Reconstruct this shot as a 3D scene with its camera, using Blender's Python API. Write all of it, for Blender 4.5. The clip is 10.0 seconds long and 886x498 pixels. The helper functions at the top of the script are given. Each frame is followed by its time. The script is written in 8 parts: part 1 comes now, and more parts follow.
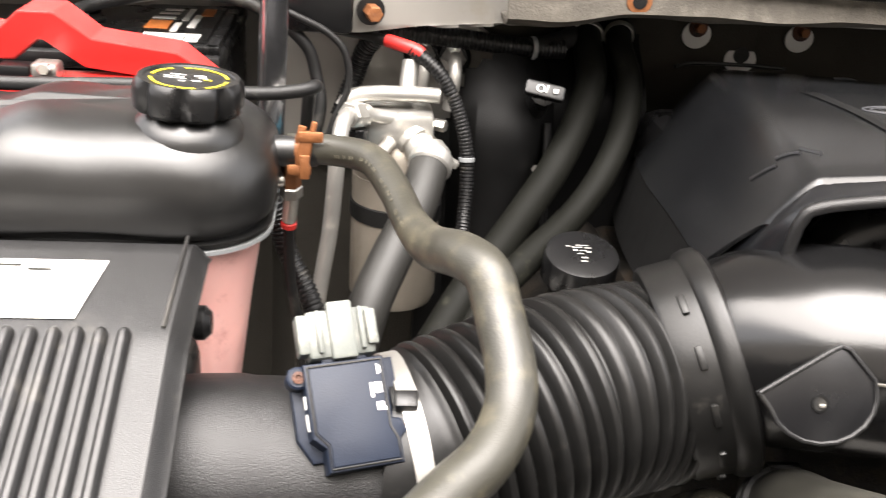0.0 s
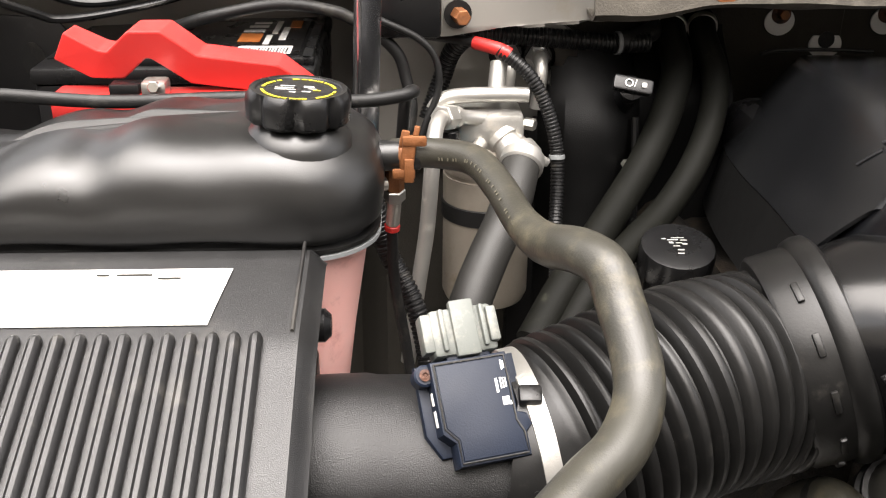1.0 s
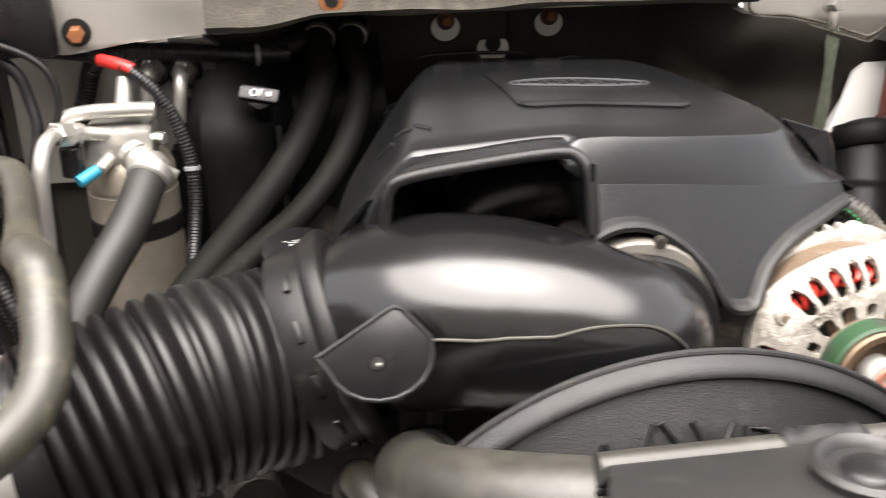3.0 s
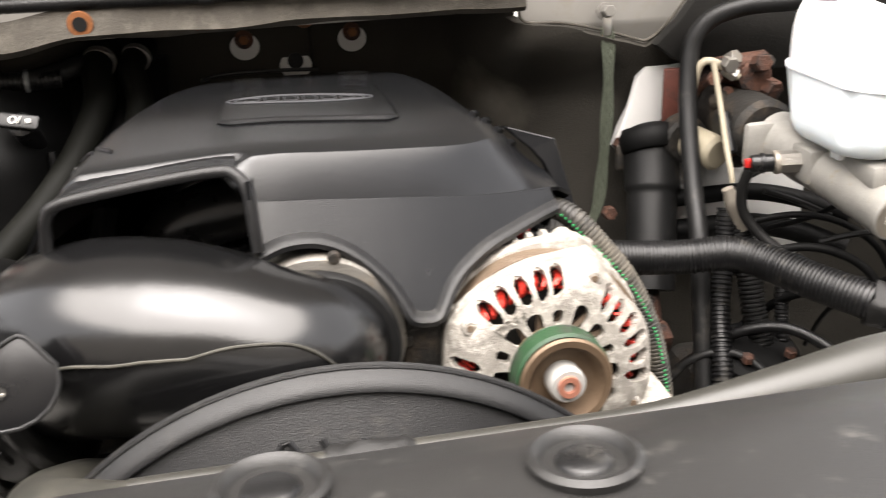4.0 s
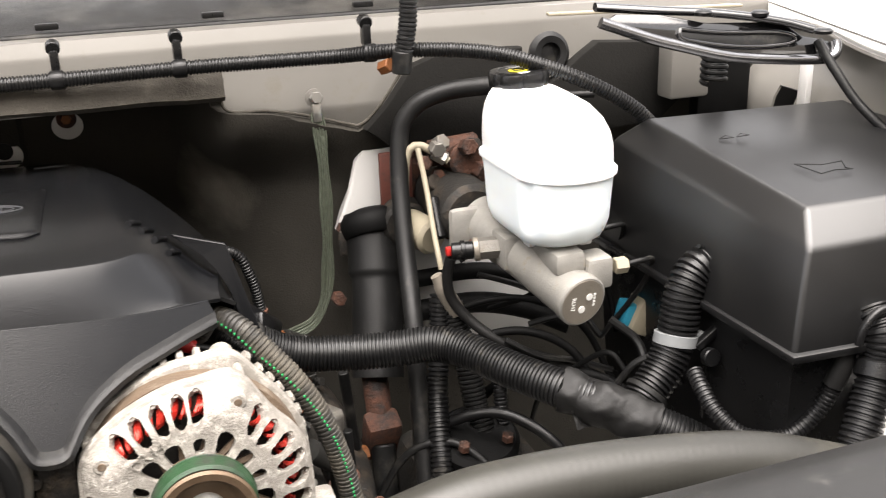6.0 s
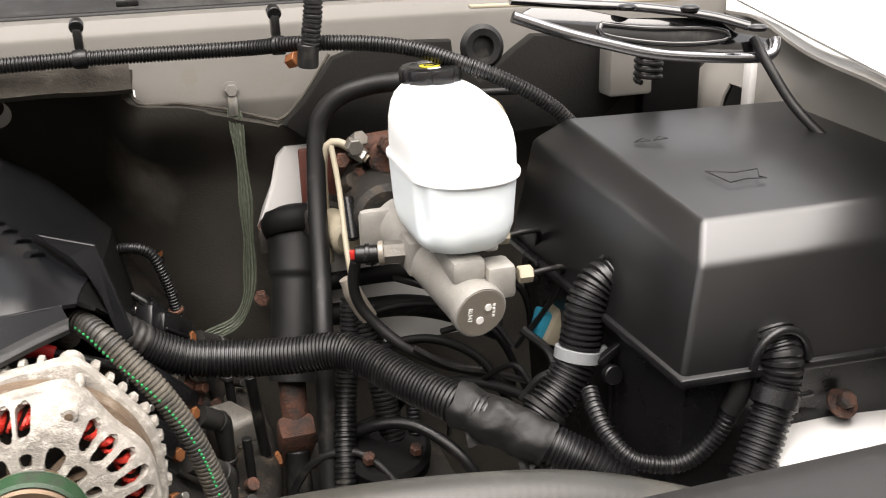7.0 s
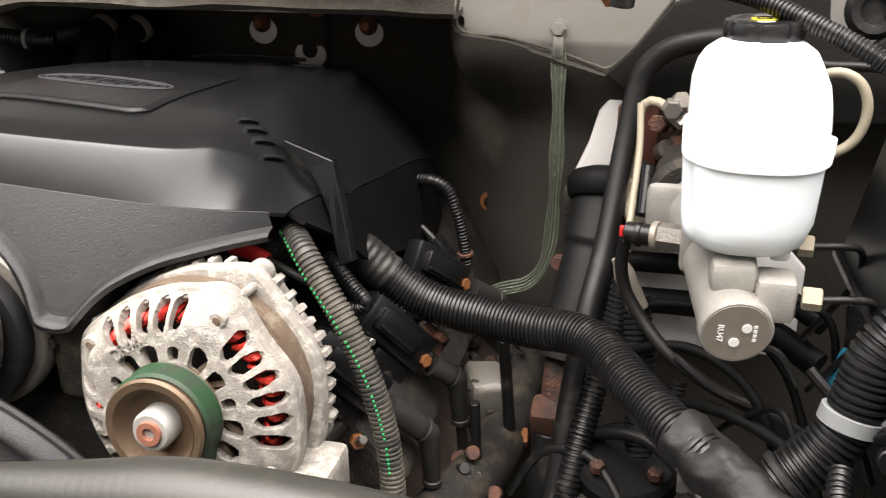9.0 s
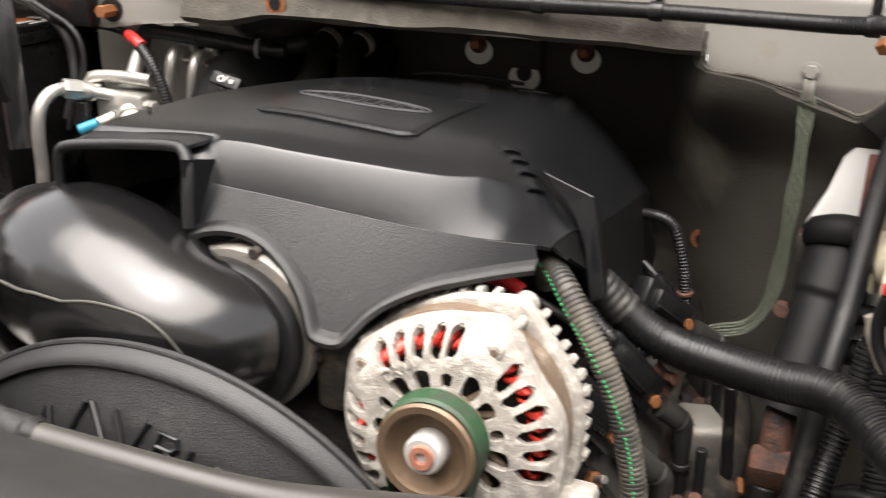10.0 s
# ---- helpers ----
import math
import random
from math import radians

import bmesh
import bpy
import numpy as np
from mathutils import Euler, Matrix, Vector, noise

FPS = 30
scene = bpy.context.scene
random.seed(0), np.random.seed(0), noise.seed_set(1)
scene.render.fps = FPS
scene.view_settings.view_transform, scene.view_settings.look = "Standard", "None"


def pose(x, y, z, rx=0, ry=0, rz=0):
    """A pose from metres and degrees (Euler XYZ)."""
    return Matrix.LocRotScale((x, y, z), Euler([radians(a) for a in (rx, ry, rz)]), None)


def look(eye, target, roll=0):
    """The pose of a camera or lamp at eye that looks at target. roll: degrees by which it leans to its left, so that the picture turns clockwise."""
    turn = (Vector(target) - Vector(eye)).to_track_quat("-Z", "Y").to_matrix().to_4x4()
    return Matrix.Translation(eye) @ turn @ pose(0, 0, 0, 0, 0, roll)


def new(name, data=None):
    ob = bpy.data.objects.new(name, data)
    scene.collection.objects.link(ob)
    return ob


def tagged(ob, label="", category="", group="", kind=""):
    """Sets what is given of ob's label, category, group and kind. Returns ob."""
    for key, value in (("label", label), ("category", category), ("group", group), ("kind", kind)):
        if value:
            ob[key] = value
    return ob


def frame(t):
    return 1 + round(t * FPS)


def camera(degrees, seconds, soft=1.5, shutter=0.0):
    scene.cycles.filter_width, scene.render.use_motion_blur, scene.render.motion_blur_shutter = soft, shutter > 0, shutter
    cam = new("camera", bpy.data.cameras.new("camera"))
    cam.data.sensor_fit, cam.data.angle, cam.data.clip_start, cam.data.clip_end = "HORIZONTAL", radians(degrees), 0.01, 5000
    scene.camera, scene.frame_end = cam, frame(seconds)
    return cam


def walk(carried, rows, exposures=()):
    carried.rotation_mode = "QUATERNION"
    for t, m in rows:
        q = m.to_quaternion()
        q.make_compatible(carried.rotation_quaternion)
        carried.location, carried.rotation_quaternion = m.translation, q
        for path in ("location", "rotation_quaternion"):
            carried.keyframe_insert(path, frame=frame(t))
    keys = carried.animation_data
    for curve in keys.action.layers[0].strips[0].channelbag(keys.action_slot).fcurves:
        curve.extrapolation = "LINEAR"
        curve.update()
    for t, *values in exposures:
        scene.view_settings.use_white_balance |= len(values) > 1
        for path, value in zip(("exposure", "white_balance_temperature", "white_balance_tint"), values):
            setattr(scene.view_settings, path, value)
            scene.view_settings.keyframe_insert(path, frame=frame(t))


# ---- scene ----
cam = camera(49.6, 10.0, soft=1.1, shutter=0.4)
PATH = [
    (0, (-0.38, 0.108, 1.448), (-0.168, 1.916, 0.62), 4.2),
    (0.5, (-0.404, 0.102, 1.454), (-0.294, 1.922, 0.633), 2.2),
    (1, (-0.413, 0.099, 1.451), (-0.327, 1.915, 0.618), 0.5),
    (1.5, (-0.404, 0.09, 1.456), (-0.267, 1.898, 0.613), 0.5),
    (2, (-0.375, 0.086, 1.453), (-0.133, 1.889, 0.621), 1.5),
    (2.5, (-0.268, 0.066, 1.451), (-0.018, 1.875, 0.637), 0.1),
    (4, (0.05, 0.02, 1.443), (0.37, 1.836, 0.67), -2.4),
    (4.5, (0.133, 0.002, 1.451), (0.513, 1.813, 0.691), -2.6),
    (5, (0.189, -0.005, 1.468), (0.618, 1.795, 0.709), -2.9),
    (5.5, (0.184, 0.016, 1.474), (0.729, 1.791, 0.729), -2.4),
    (6, (0.205, 0.025, 1.474), (0.818, 1.795, 0.772), -2.0),
    (7.5, (0.39, 0.036, 1.467), (0.762, 1.857, 0.73), -0.6),
    (8, (0.437, 0.066, 1.457), (0.497, 1.928, 0.73), 0.9),
    (8.5, (0.513, 0.109, 1.433), (0.197, 1.941, 0.694), -0.8),
    (9, (0.515, 0.123, 1.423), (0.067, 1.918, 0.663), -0.6),
    (9.5, (0.468, 0.114, 1.431), (-0.069, 1.884, 0.67), 0.5),
    (10, (0.414, 0.099, 1.439), (-0.259, 1.829, 0.696), 1.2),
]
walk(cam, [(t, look(eye, target, roll)) for t, eye, target, roll in PATH], [(0, 2.73, 6650, 13), (0.5, 2.41, 6650, 13), (1, 2.26, 6650, 13), (1.5, 2.23, 6650, 13), (2.5, 2.43, 6650, 13), (4.5, 2.22, 6650, 13), (5.5, 2.19, 6650, 13), (6.2, 2.01, 6650, 13), (7.5, 1.71, 6650, 13), (8, 1.56, 6650, 13), (8.5, 1.84, 6650, 13), (9, 1.97, 6650, 13), (10, 2.17, 6650, 13)])

# ---- world and light ----
world = bpy.data.worlds.new("sky")
scene.world = world
world.use_nodes = True
wn = world.node_tree
wn.nodes.clear()
sky = wn.nodes.new("ShaderNodeTexSky")
sky.sky_type = "NISHITA"
sky.sun_disc = False
sky.sun_elevation = radians(80)
sky.sun_rotation = radians(196)
sky.dust_density = 4.0
pale = wn.nodes.new("ShaderNodeHueSaturation")
pale.inputs["Saturation"].default_value = 0.06
sky_bg = wn.nodes.new("ShaderNodeBackground")
sky_bg.inputs["Strength"].default_value = 0.125
sky_out = wn.nodes.new("ShaderNodeOutputWorld")
wn.links.new(sky.outputs[0], pale.inputs["Color"])
wn.links.new(pale.outputs[0], sky_bg.inputs["Color"])
wn.links.new(sky_bg.outputs[0], sky_out.inputs["Surface"])
sun_data = bpy.data.lights.new("sun", "SUN")
sun_data.energy = 2.95
sun_data.angle = radians(84)
sun_data.color = (1.0, 0.945, 0.87)
sun = new("sun", sun_data)
sun.matrix_world = look((-0.15, 0.18, 4.2), (0.05, 0.70, 1.1))


# ---- materials ----
def mat(name, col, rough=0.5, metal=0.0, var=0.25, scale=30.0, bump=0.15, fine=400.0, dirt=None, dirt_amt=0.0,
        dirt_scale=18.0, coat=0.0, trans=0.0, sss=0.0, spec=0.5, rvar=0.12, piece=0.0):
    """Principled surface: colour varied at two scales, roughness varied, fine bump, optional dirt colour in blotches."""
    m = bpy.data.materials.new(name)
    m.use_nodes = True
    nt = m.node_tree
    L = nt.links.new
    bs = nt.nodes["Principled BSDF"]
    tc = nt.nodes.new("ShaderNodeTexCoord")

    def nz(sc, det=6.0, rg=0.6):
        n = nt.nodes.new("ShaderNodeTexNoise")
        n.inputs["Scale"].default_value = sc
        n.inputs["Detail"].default_value = det
        n.inputs["Roughness"].default_value = rg
        L(tc.outputs["Object"], n.inputs["Vector"])
        return n
    big, small = nz(scale), nz(fine, 3.0)
    mx = nt.nodes.new("ShaderNodeMix")
    mx.data_type = "RGBA"
    mx.inputs[6].default_value = (*[c * (1 - var) for c in col], 1)
    mx.inputs[7].default_value = (*[min(1, c * (1 + var)) for c in col], 1)
    L(big.outputs["Fac"], mx.inputs[0])
    colour = mx.outputs[2]
    if piece:
        info = nt.nodes.new("ShaderNodeObjectInfo")
        hv = nt.nodes.new("ShaderNodeHueSaturation")
        mr = nt.nodes.new("ShaderNodeMapRange")
        mr.inputs["To Min"].default_value, mr.inputs["To Max"].default_value = 1 - piece, 1 + piece
        L(info.outputs["Random"], mr.inputs["Value"])
        L(mr.outputs[0], hv.inputs["Value"])
        L(colour, hv.inputs["Color"])
        colour = hv.outputs[0]
    if dirt is not None:
        dn = nz(dirt_scale, 9.0, 0.72)
        cr = nt.nodes.new("ShaderNodeValToRGB")
        cr.color_ramp.elements[0].position = 0.62 - 0.3 * dirt_amt
        cr.color_ramp.elements[1].position = 0.74 - 0.2 * dirt_amt
        L(dn.outputs["Fac"], cr.inputs[0])
        dm = nt.nodes.new("ShaderNodeMix")
        dm.data_type = "RGBA"
        L(cr.outputs[0], dm.inputs[0])
        L(colour, dm.inputs[6])
        dm.inputs[7].default_value = (*dirt, 1)
        colour = dm.outputs[2]
        inv = nt.nodes.new("ShaderNodeMath")
        inv.operation = "MULTIPLY_ADD"
        inv.inputs[1].default_value, inv.inputs[2].default_value = -metal, metal
        L(cr.outputs[0], inv.inputs[0])
        L(inv.outputs[0], bs.inputs["Metallic"])
    else:
        bs.inputs["Metallic"].default_value = metal
    L(colour, bs.inputs["Base Color"])
    rr = nt.nodes.new("ShaderNodeMapRange")
    rr.inputs["To Min"].default_value = max(0.02, rough - rvar)
    rr.inputs["To Max"].default_value = min(1.0, rough + rvar)
    L(big.outputs["Fac"], rr.inputs["Value"])
    L(rr.outputs[0], bs.inputs["Roughness"])
    bs.inputs["Coat Weight"].default_value = coat
    bs.inputs["Specular IOR Level"].default_value = spec
    if trans:
        bs.inputs["Transmission Weight"].default_value = trans
    if sss:
        bs.inputs["Subsurface Weight"].default_value = sss
        bs.inputs["Subsurface Radius"].default_value = (0.012, 0.011, 0.010)
        bs.inputs["Subsurface Scale"].default_value = 0.6
    if bump:
        bp = nt.nodes.new("ShaderNodeBump")
        bp.inputs["Strength"].default_value = bump
        bp.inputs["Distance"].default_value = 0.002
        L(small.outputs["Fac"], bp.inputs["Height"])
        L(bp.outputs[0], bs.inputs["Normal"])
    return m


# worn pale spot on the felt lining
DENT = (0.317, 1.127, 1.162)
DUST = (0.09, 0.08, 0.063)
RUSTC = (0.13, 0.05, 0.02)
BLACK = mat("black_plastic", (0.0066, 0.0066, 0.0069), 0.29, var=0.3, bump=0.08, fine=900, dirt=(0.042, 0.0396, 0.036), dirt_amt=0.05, spec=0.35)
GRAIN = mat("grained_black_plastic", (0.0078, 0.0078, 0.0081), 0.37, var=0.25, bump=0.25, fine=1500, dirt=(0.048, 0.045, 0.039), dirt_amt=0.1, spec=0.6)
GRAIN2 = mat("fine_grained_black_plastic", (0.007, 0.007, 0.0073), 0.36, var=0.25, bump=0.3, fine=1300, dirt=(0.03, 0.028, 0.025), dirt_amt=0.1, spec=0.4)
DUSTY = mat("dusty_black_plastic", (0.0132, 0.0126, 0.012), 0.44, var=0.3, bump=0.2, fine=900, dirt=(0.06, 0.057, 0.051), dirt_amt=0.5, dirt_scale=9, spec=0.35)
COVER = mat("satin_charcoal_plastic", (0.0050, 0.0053, 0.0062), 0.22, var=0.22, scale=12, bump=0.10, fine=1100, spec=0.42)
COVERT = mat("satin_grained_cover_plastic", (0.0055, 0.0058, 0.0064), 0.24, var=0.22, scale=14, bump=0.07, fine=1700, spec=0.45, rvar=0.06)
LIDP = mat("satin_lid_plastic", (0.0052, 0.0052, 0.0054), 0.34, var=0.25, scale=9, bump=0.06, fine=1500, spec=0.75, rvar=0.08)
GLOSS = mat("smooth_black_plastic", (0.0054, 0.0054, 0.006), 0.31, var=0.2, scale=15, bump=0.03, fine=600, dirt=(0.02, 0.02, 0.021), dirt_amt=0.05, dirt_scale=30, spec=0.42)
DUCTP = mat("satin_duct_plastic", (0.0045, 0.0045, 0.0047), 0.19, var=0.2, scale=15, bump=0.05, fine=900, dirt=(0.02, 0.02, 0.021), dirt_amt=0.05, dirt_scale=30, spec=0.62, rvar=0.06)
GLOSSP = mat("gloss_black_paint", (0.006, 0.006, 0.0065), 0.10, var=0.2, scale=20, bump=0.02, fine=300, coat=0.6, spec=0.8, rvar=0.05)
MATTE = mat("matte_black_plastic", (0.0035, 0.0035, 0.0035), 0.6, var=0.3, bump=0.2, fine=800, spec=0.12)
BADGE = mat("dull_grey_emboss", (0.042, 0.043, 0.046), 0.6, var=0.15, bump=0.05, spec=0.2)
LOOM = mat("black_conduit", (0.006, 0.006, 0.0063), 0.38, var=0.3, bump=0.05, fine=700, dirt=(0.042, 0.039, 0.033), dirt_amt=0.1, dirt_scale=40, spec=0.42)
LOOMD = mat("dusty_conduit", (0.0275, 0.02585, 0.0231), 0.55, var=0.35, bump=0.1, fine=600, dirt=DUST, dirt_amt=0.6, dirt_scale=35)
RUBBER = mat("black_rubber", (0.0072, 0.0072, 0.0072), 0.46, var=0.3, bump=0.15, fine=900, dirt=(0.048, 0.045, 0.039), dirt_amt=0.2, spec=0.3)
OLDRUB = mat("aged_rubber_hose", (0.027, 0.0255, 0.0195), 0.42, var=0.35, scale=22, bump=0.12, fine=700, dirt=(0.072, 0.064, 0.043), dirt_amt=0.35, dirt_scale=30)
OLDRUB2 = mat("greyed_rubber_hose", (0.017, 0.0165, 0.015), 0.5, var=0.3, scale=22, bump=0.12, fine=700, spec=0.4)
ZINC = mat("pale_zinc", (0.42, 0.413, 0.392), 0.42, 0.35, var=0.15, scale=50, bump=0.1)
REDOX = mat("reddish_oxide", (0.273, 0.1105, 0.0715), 0.6, 0.2, var=0.3, scale=90, bump=0.2)
GREYRUB = mat("grey_boot_rubber", (0.010, 0.0096, 0.009), 0.5, var=0.3, scale=40, bump=0.15, fine=600, dirt=(0.055, 0.0495, 0.04125), dirt_amt=0.3, dirt_scale=40)
DARKRUB = mat("dark_aged_rubber", (0.0045, 0.0046, 0.0036), 0.6, var=0.35, scale=30, bump=0.12, fine=700, dirt=(0.03, 0.03, 0.022), dirt_amt=0.05, dirt_scale=30, spec=0.10)
BELLOW = mat("grey_black_rubber", (0.0072, 0.0071, 0.0069), 0.34, var=0.25, bump=0.06, fine=600, dirt=(0.0275, 0.02585, 0.0231), dirt_amt=0.05, dirt_scale=25, spec=0.3)
SEAL = mat("dusty_seal_rubber", (0.023, 0.0222, 0.0188), 0.40, var=0.25, scale=12, bump=0.06, fine=600, dirt=(0.055, 0.052, 0.042), dirt_amt=0.35, dirt_scale=7)
PANELP = mat("grey_black_panel_plastic", (0.0125, 0.0122, 0.0118), 0.42, var=0.14, scale=8, bump=0.12, fine=1500, dirt=(0.05, 0.048, 0.044), dirt_amt=0.1, dirt_scale=60, spec=0.4)
ALU = mat("corroded_cast_aluminium", (0.27, 0.25, 0.222), 0.6, 0.2, var=0.45, scale=75, bump=0.55, fine=700, dirt=(0.47, 0.445, 0.40), dirt_amt=0.45, dirt_scale=120, rvar=0.2)
ALU2 = mat("grey_cast_aluminium", (0.17, 0.160, 0.143), 0.5, 0.5, var=0.3, scale=40, bump=0.35, fine=450, dirt=(0.132, 0.108, 0.078), dirt_amt=0.35, dirt_scale=30)
SILVER = mat("bright_aluminium", (0.40, 0.39, 0.365), 0.40, 0.75, var=0.15, scale=40, bump=0.12, fine=500, dirt=(0.3375, 0.3, 0.2475), dirt_amt=0.15, dirt_scale=40)
# paler metal that stands in for sky reflected in glossy black paint
GLEAM = mat("grey_metal_gleam", (0.30, 0.30, 0.31), 0.16, 0.95, var=0.3, scale=30, bump=0.03)
CANM = mat("stained_aluminium_can", (0.25, 0.222, 0.185), 0.45, 0.35, var=0.25, scale=35, bump=0.12, fine=500, dirt=(0.16, 0.125, 0.085), dirt_amt=0.2, dirt_scale=25)
CASTW = mat("pale_cast_aluminium", (0.29, 0.28, 0.258), 0.45, 0.3, var=0.32, scale=60, bump=0.25, fine=600, dirt=(0.25, 0.21, 0.15), dirt_amt=0.12, dirt_scale=60)
STEEL = mat("zinc_steel", (0.60, 0.58, 0.54), 0.32, 0.9, var=0.2, scale=60, bump=0.08, fine=500, dirt=(0.25, 0.2, 0.15), dirt_amt=0.1)
CHROME = mat("bright_steel", (0.72, 0.71, 0.69), 0.16, 1.0, var=0.1, bump=0.03, dirt=RUSTC, dirt_amt=0.02, dirt_scale=30)
RUST = mat("rusty_steel", (0.085, 0.034, 0.019), 0.75, 0.1, var=0.6, scale=110, bump=0.8, fine=350, dirt=(0.016, 0.012, 0.0105), dirt_amt=0.6, dirt_scale=60)
RUSTY2 = mat("dull_brown_shield", (0.030, 0.019, 0.014), 0.75, 0.2, var=0.45, scale=40, bump=0.5, fine=260, dirt=(0.055, 0.042, 0.032), dirt_amt=0.35, dirt_scale=25)
REDPLATE = mat("red_brown_rusted_plate", (0.105, 0.032, 0.022), 0.65, 0.1, var=0.35, scale=50, bump=0.3, fine=350, dirt=(0.05, 0.02, 0.015), dirt_amt=0.3, dirt_scale=40)
COPPERY = mat("orange_rusted_clip", (0.21, 0.078, 0.026), 0.55, 0.3, var=0.45, scale=90, bump=0.3, dirt=(0.14, 0.049, 0.0175), dirt_amt=0.3, dirt_scale=120)
DARKMET = mat("dirty_engine_metal", (0.014, 0.0125, 0.0105), 0.7, 0.2, var=0.5, scale=35, bump=0.6, fine=250, dirt=(0.045, 0.032, 0.02), dirt_amt=0.4, dirt_scale=35)
PAINT = mat("pewter_body_paint", (0.195, 0.186, 0.170), 0.34, 0.15, var=0.08, scale=10, bump=0.02, coat=0.3, dirt=(0.1664, 0.1508, 0.1248), dirt_amt=0.15, dirt_scale=14)
WHITEP = mat("white_paint", (0.64, 0.632, 0.616), 0.35, 0.0, var=0.06, scale=12, bump=0.02, coat=0.3, dirt=(0.4, 0.376, 0.336), dirt_amt=0.05)
FELT = mat("black_felt_insulation", (0.036, 0.033, 0.0277), 0.95, var=0.35, scale=9, bump=0.45, fine=420, dirt=(0.045, 0.042, 0.035), dirt_amt=0.1, dirt_scale=6, spec=0.2)
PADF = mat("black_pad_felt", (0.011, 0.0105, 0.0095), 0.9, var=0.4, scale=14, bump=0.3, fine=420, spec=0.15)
FELTP = mat("worn_felt_lip", (0.058, 0.052, 0.043), 0.85, var=0.4, scale=25, bump=0.5, fine=420, dirt=(0.102, 0.093, 0.078), dirt_amt=0.4, dirt_scale=18, spec=0.3)
worn = FELT.node_tree
w_tc = worn.nodes.new("ShaderNodeTexCoord")
w_sub = worn.nodes.new("ShaderNodeVectorMath")
w_sub.operation = "DISTANCE"
w_sub.inputs[1].default_value = DENT
w_nz = worn.nodes.new("ShaderNodeTexNoise")
w_nz.inputs["Scale"].default_value = 45.0
w_add = worn.nodes.new("ShaderNodeMath")
w_add.operation = "MULTIPLY_ADD"
w_add.inputs[1].default_value = 0.03
w_map = worn.nodes.new("ShaderNodeMapRange")
w_map.inputs["From Min"].default_value, w_map.inputs["From Max"].default_value = 0.078, 0.034
w_map.inputs["To Max"].default_value = 0.9
w_mix = worn.nodes.new("ShaderNodeMix")
w_mix.data_type = "RGBA"
w_mix.inputs[7].default_value = (0.15, 0.136, 0.115, 1)
w_bs = worn.nodes["Principled BSDF"]
w_col = w_bs.inputs["Base Color"].links[0].from_socket
worn.links.new(w_tc.outputs["Object"], w_sub.inputs[0])
worn.links.new(w_tc.outputs["Object"], w_nz.inputs["Vector"])
worn.links.new(w_nz.outputs["Fac"], w_add.inputs[0])
worn.links.new(w_sub.outputs["Value"], w_add.inputs[2])
worn.links.new(w_add.outputs[0], w_map.inputs["Value"])
worn.links.new(w_map.outputs[0], w_mix.inputs[0])
worn.links.new(w_col, w_mix.inputs[6])
worn.links.new(w_mix.outputs[2], w_bs.inputs["Base Color"])
TANKB = mat("moulded_black_tank", (0.0066, 0.0066, 0.0066), 0.32, var=0.25, scale=14, bump=0.10, fine=2200, spec=0.6)
PINK = mat("translucent_pink_plastic", (0.78, 0.44, 0.40), 0.42, var=0.15, scale=20, bump=0.06, sss=0.5, dirt=(0.52, 0.24, 0.21), dirt_amt=0.2)
MILKB = mat("bluish_milky_plastic", (0.82, 0.89, 0.94), 0.38, var=0.05, scale=15, bump=0.02, sss=0.6)
MILK = mat("milky_white_plastic", (0.86, 0.88, 0.89), 0.38, var=0.04, scale=15, bump=0.02, sss=0.6)
REDP = mat("red_plastic", (0.468, 0.02275, 0.0195), 0.4, var=0.12, scale=20, bump=0.04, sss=0.15)
COPPER = mat("red_lacquered_copper", (0.50, 0.036, 0.024), 0.28, 0.55, var=0.35, scale=200, bump=0.1)
LAMIN = mat("brown_stator_steel", (0.132, 0.093, 0.063), 0.65, 0.3, var=0.35, scale=70, bump=0.3, dirt=(0.21, 0.174, 0.132), dirt_amt=0.3, dirt_scale=60)
PULLEY = mat("brown_worn_pulley", (0.13, 0.08775, 0.05525), 0.5, 0.45, var=0.3, scale=60, bump=0.2)
BELT = mat("green_belt_edge", (0.009, 0.042, 0.013), 0.6, var=0.4, scale=80, bump=0.25, dirt=(0.02, 0.022, 0.016), dirt_amt=0.5, dirt_scale=40)
NAVY = mat("blue_black_sensor_plastic", (0.0055, 0.0095, 0.020), 0.5, var=0.2, bump=0.08, fine=1000, spec=0.3)
GREYC = mat("pale_grey_connector_plastic", (0.095, 0.103, 0.094), 0.5, var=0.15, scale=40, bump=0.1, dirt=(0.2232, 0.217, 0.1922), dirt_amt=0.15)
INK = mat("white_print", (0.78, 0.77, 0.74), 0.6, var=0.06, bump=0.0)
OLDINK = mat("faded_print", (0.085, 0.078, 0.056), 0.6, var=0.3, scale=200, bump=0.0)
GREYINK = mat("worn_white_print", (0.33, 0.325, 0.31), 0.6, var=0.2, scale=300, bump=0.0)
YELLOW = mat("yellow_print", (0.6, 0.496, 0.024), 0.55, var=0.08, bump=0.0)
TEAL = mat("teal_plastic", (0.02, 0.22, 0.33), 0.45, var=0.15, bump=0.05)
GREENL = mat("green_stripe", (0.02, 0.30, 0.09), 0.5, var=0.25, scale=120, bump=0.0)
BRAID = mat("greenish_tinned_braid", (0.09, 0.102, 0.075), 0.6, 0.3, var=0.4, scale=160, bump=0.6, fine=500)
TAPE = mat("black_vinyl_tape", (0.0078, 0.0076, 0.0074), 0.56, var=0.25, scale=40, bump=0.25, fine=150, spec=0.3)
TIE = mat("grey_nylon_tie", (0.17, 0.178, 0.182), 0.5, var=0.1, bump=0.05)
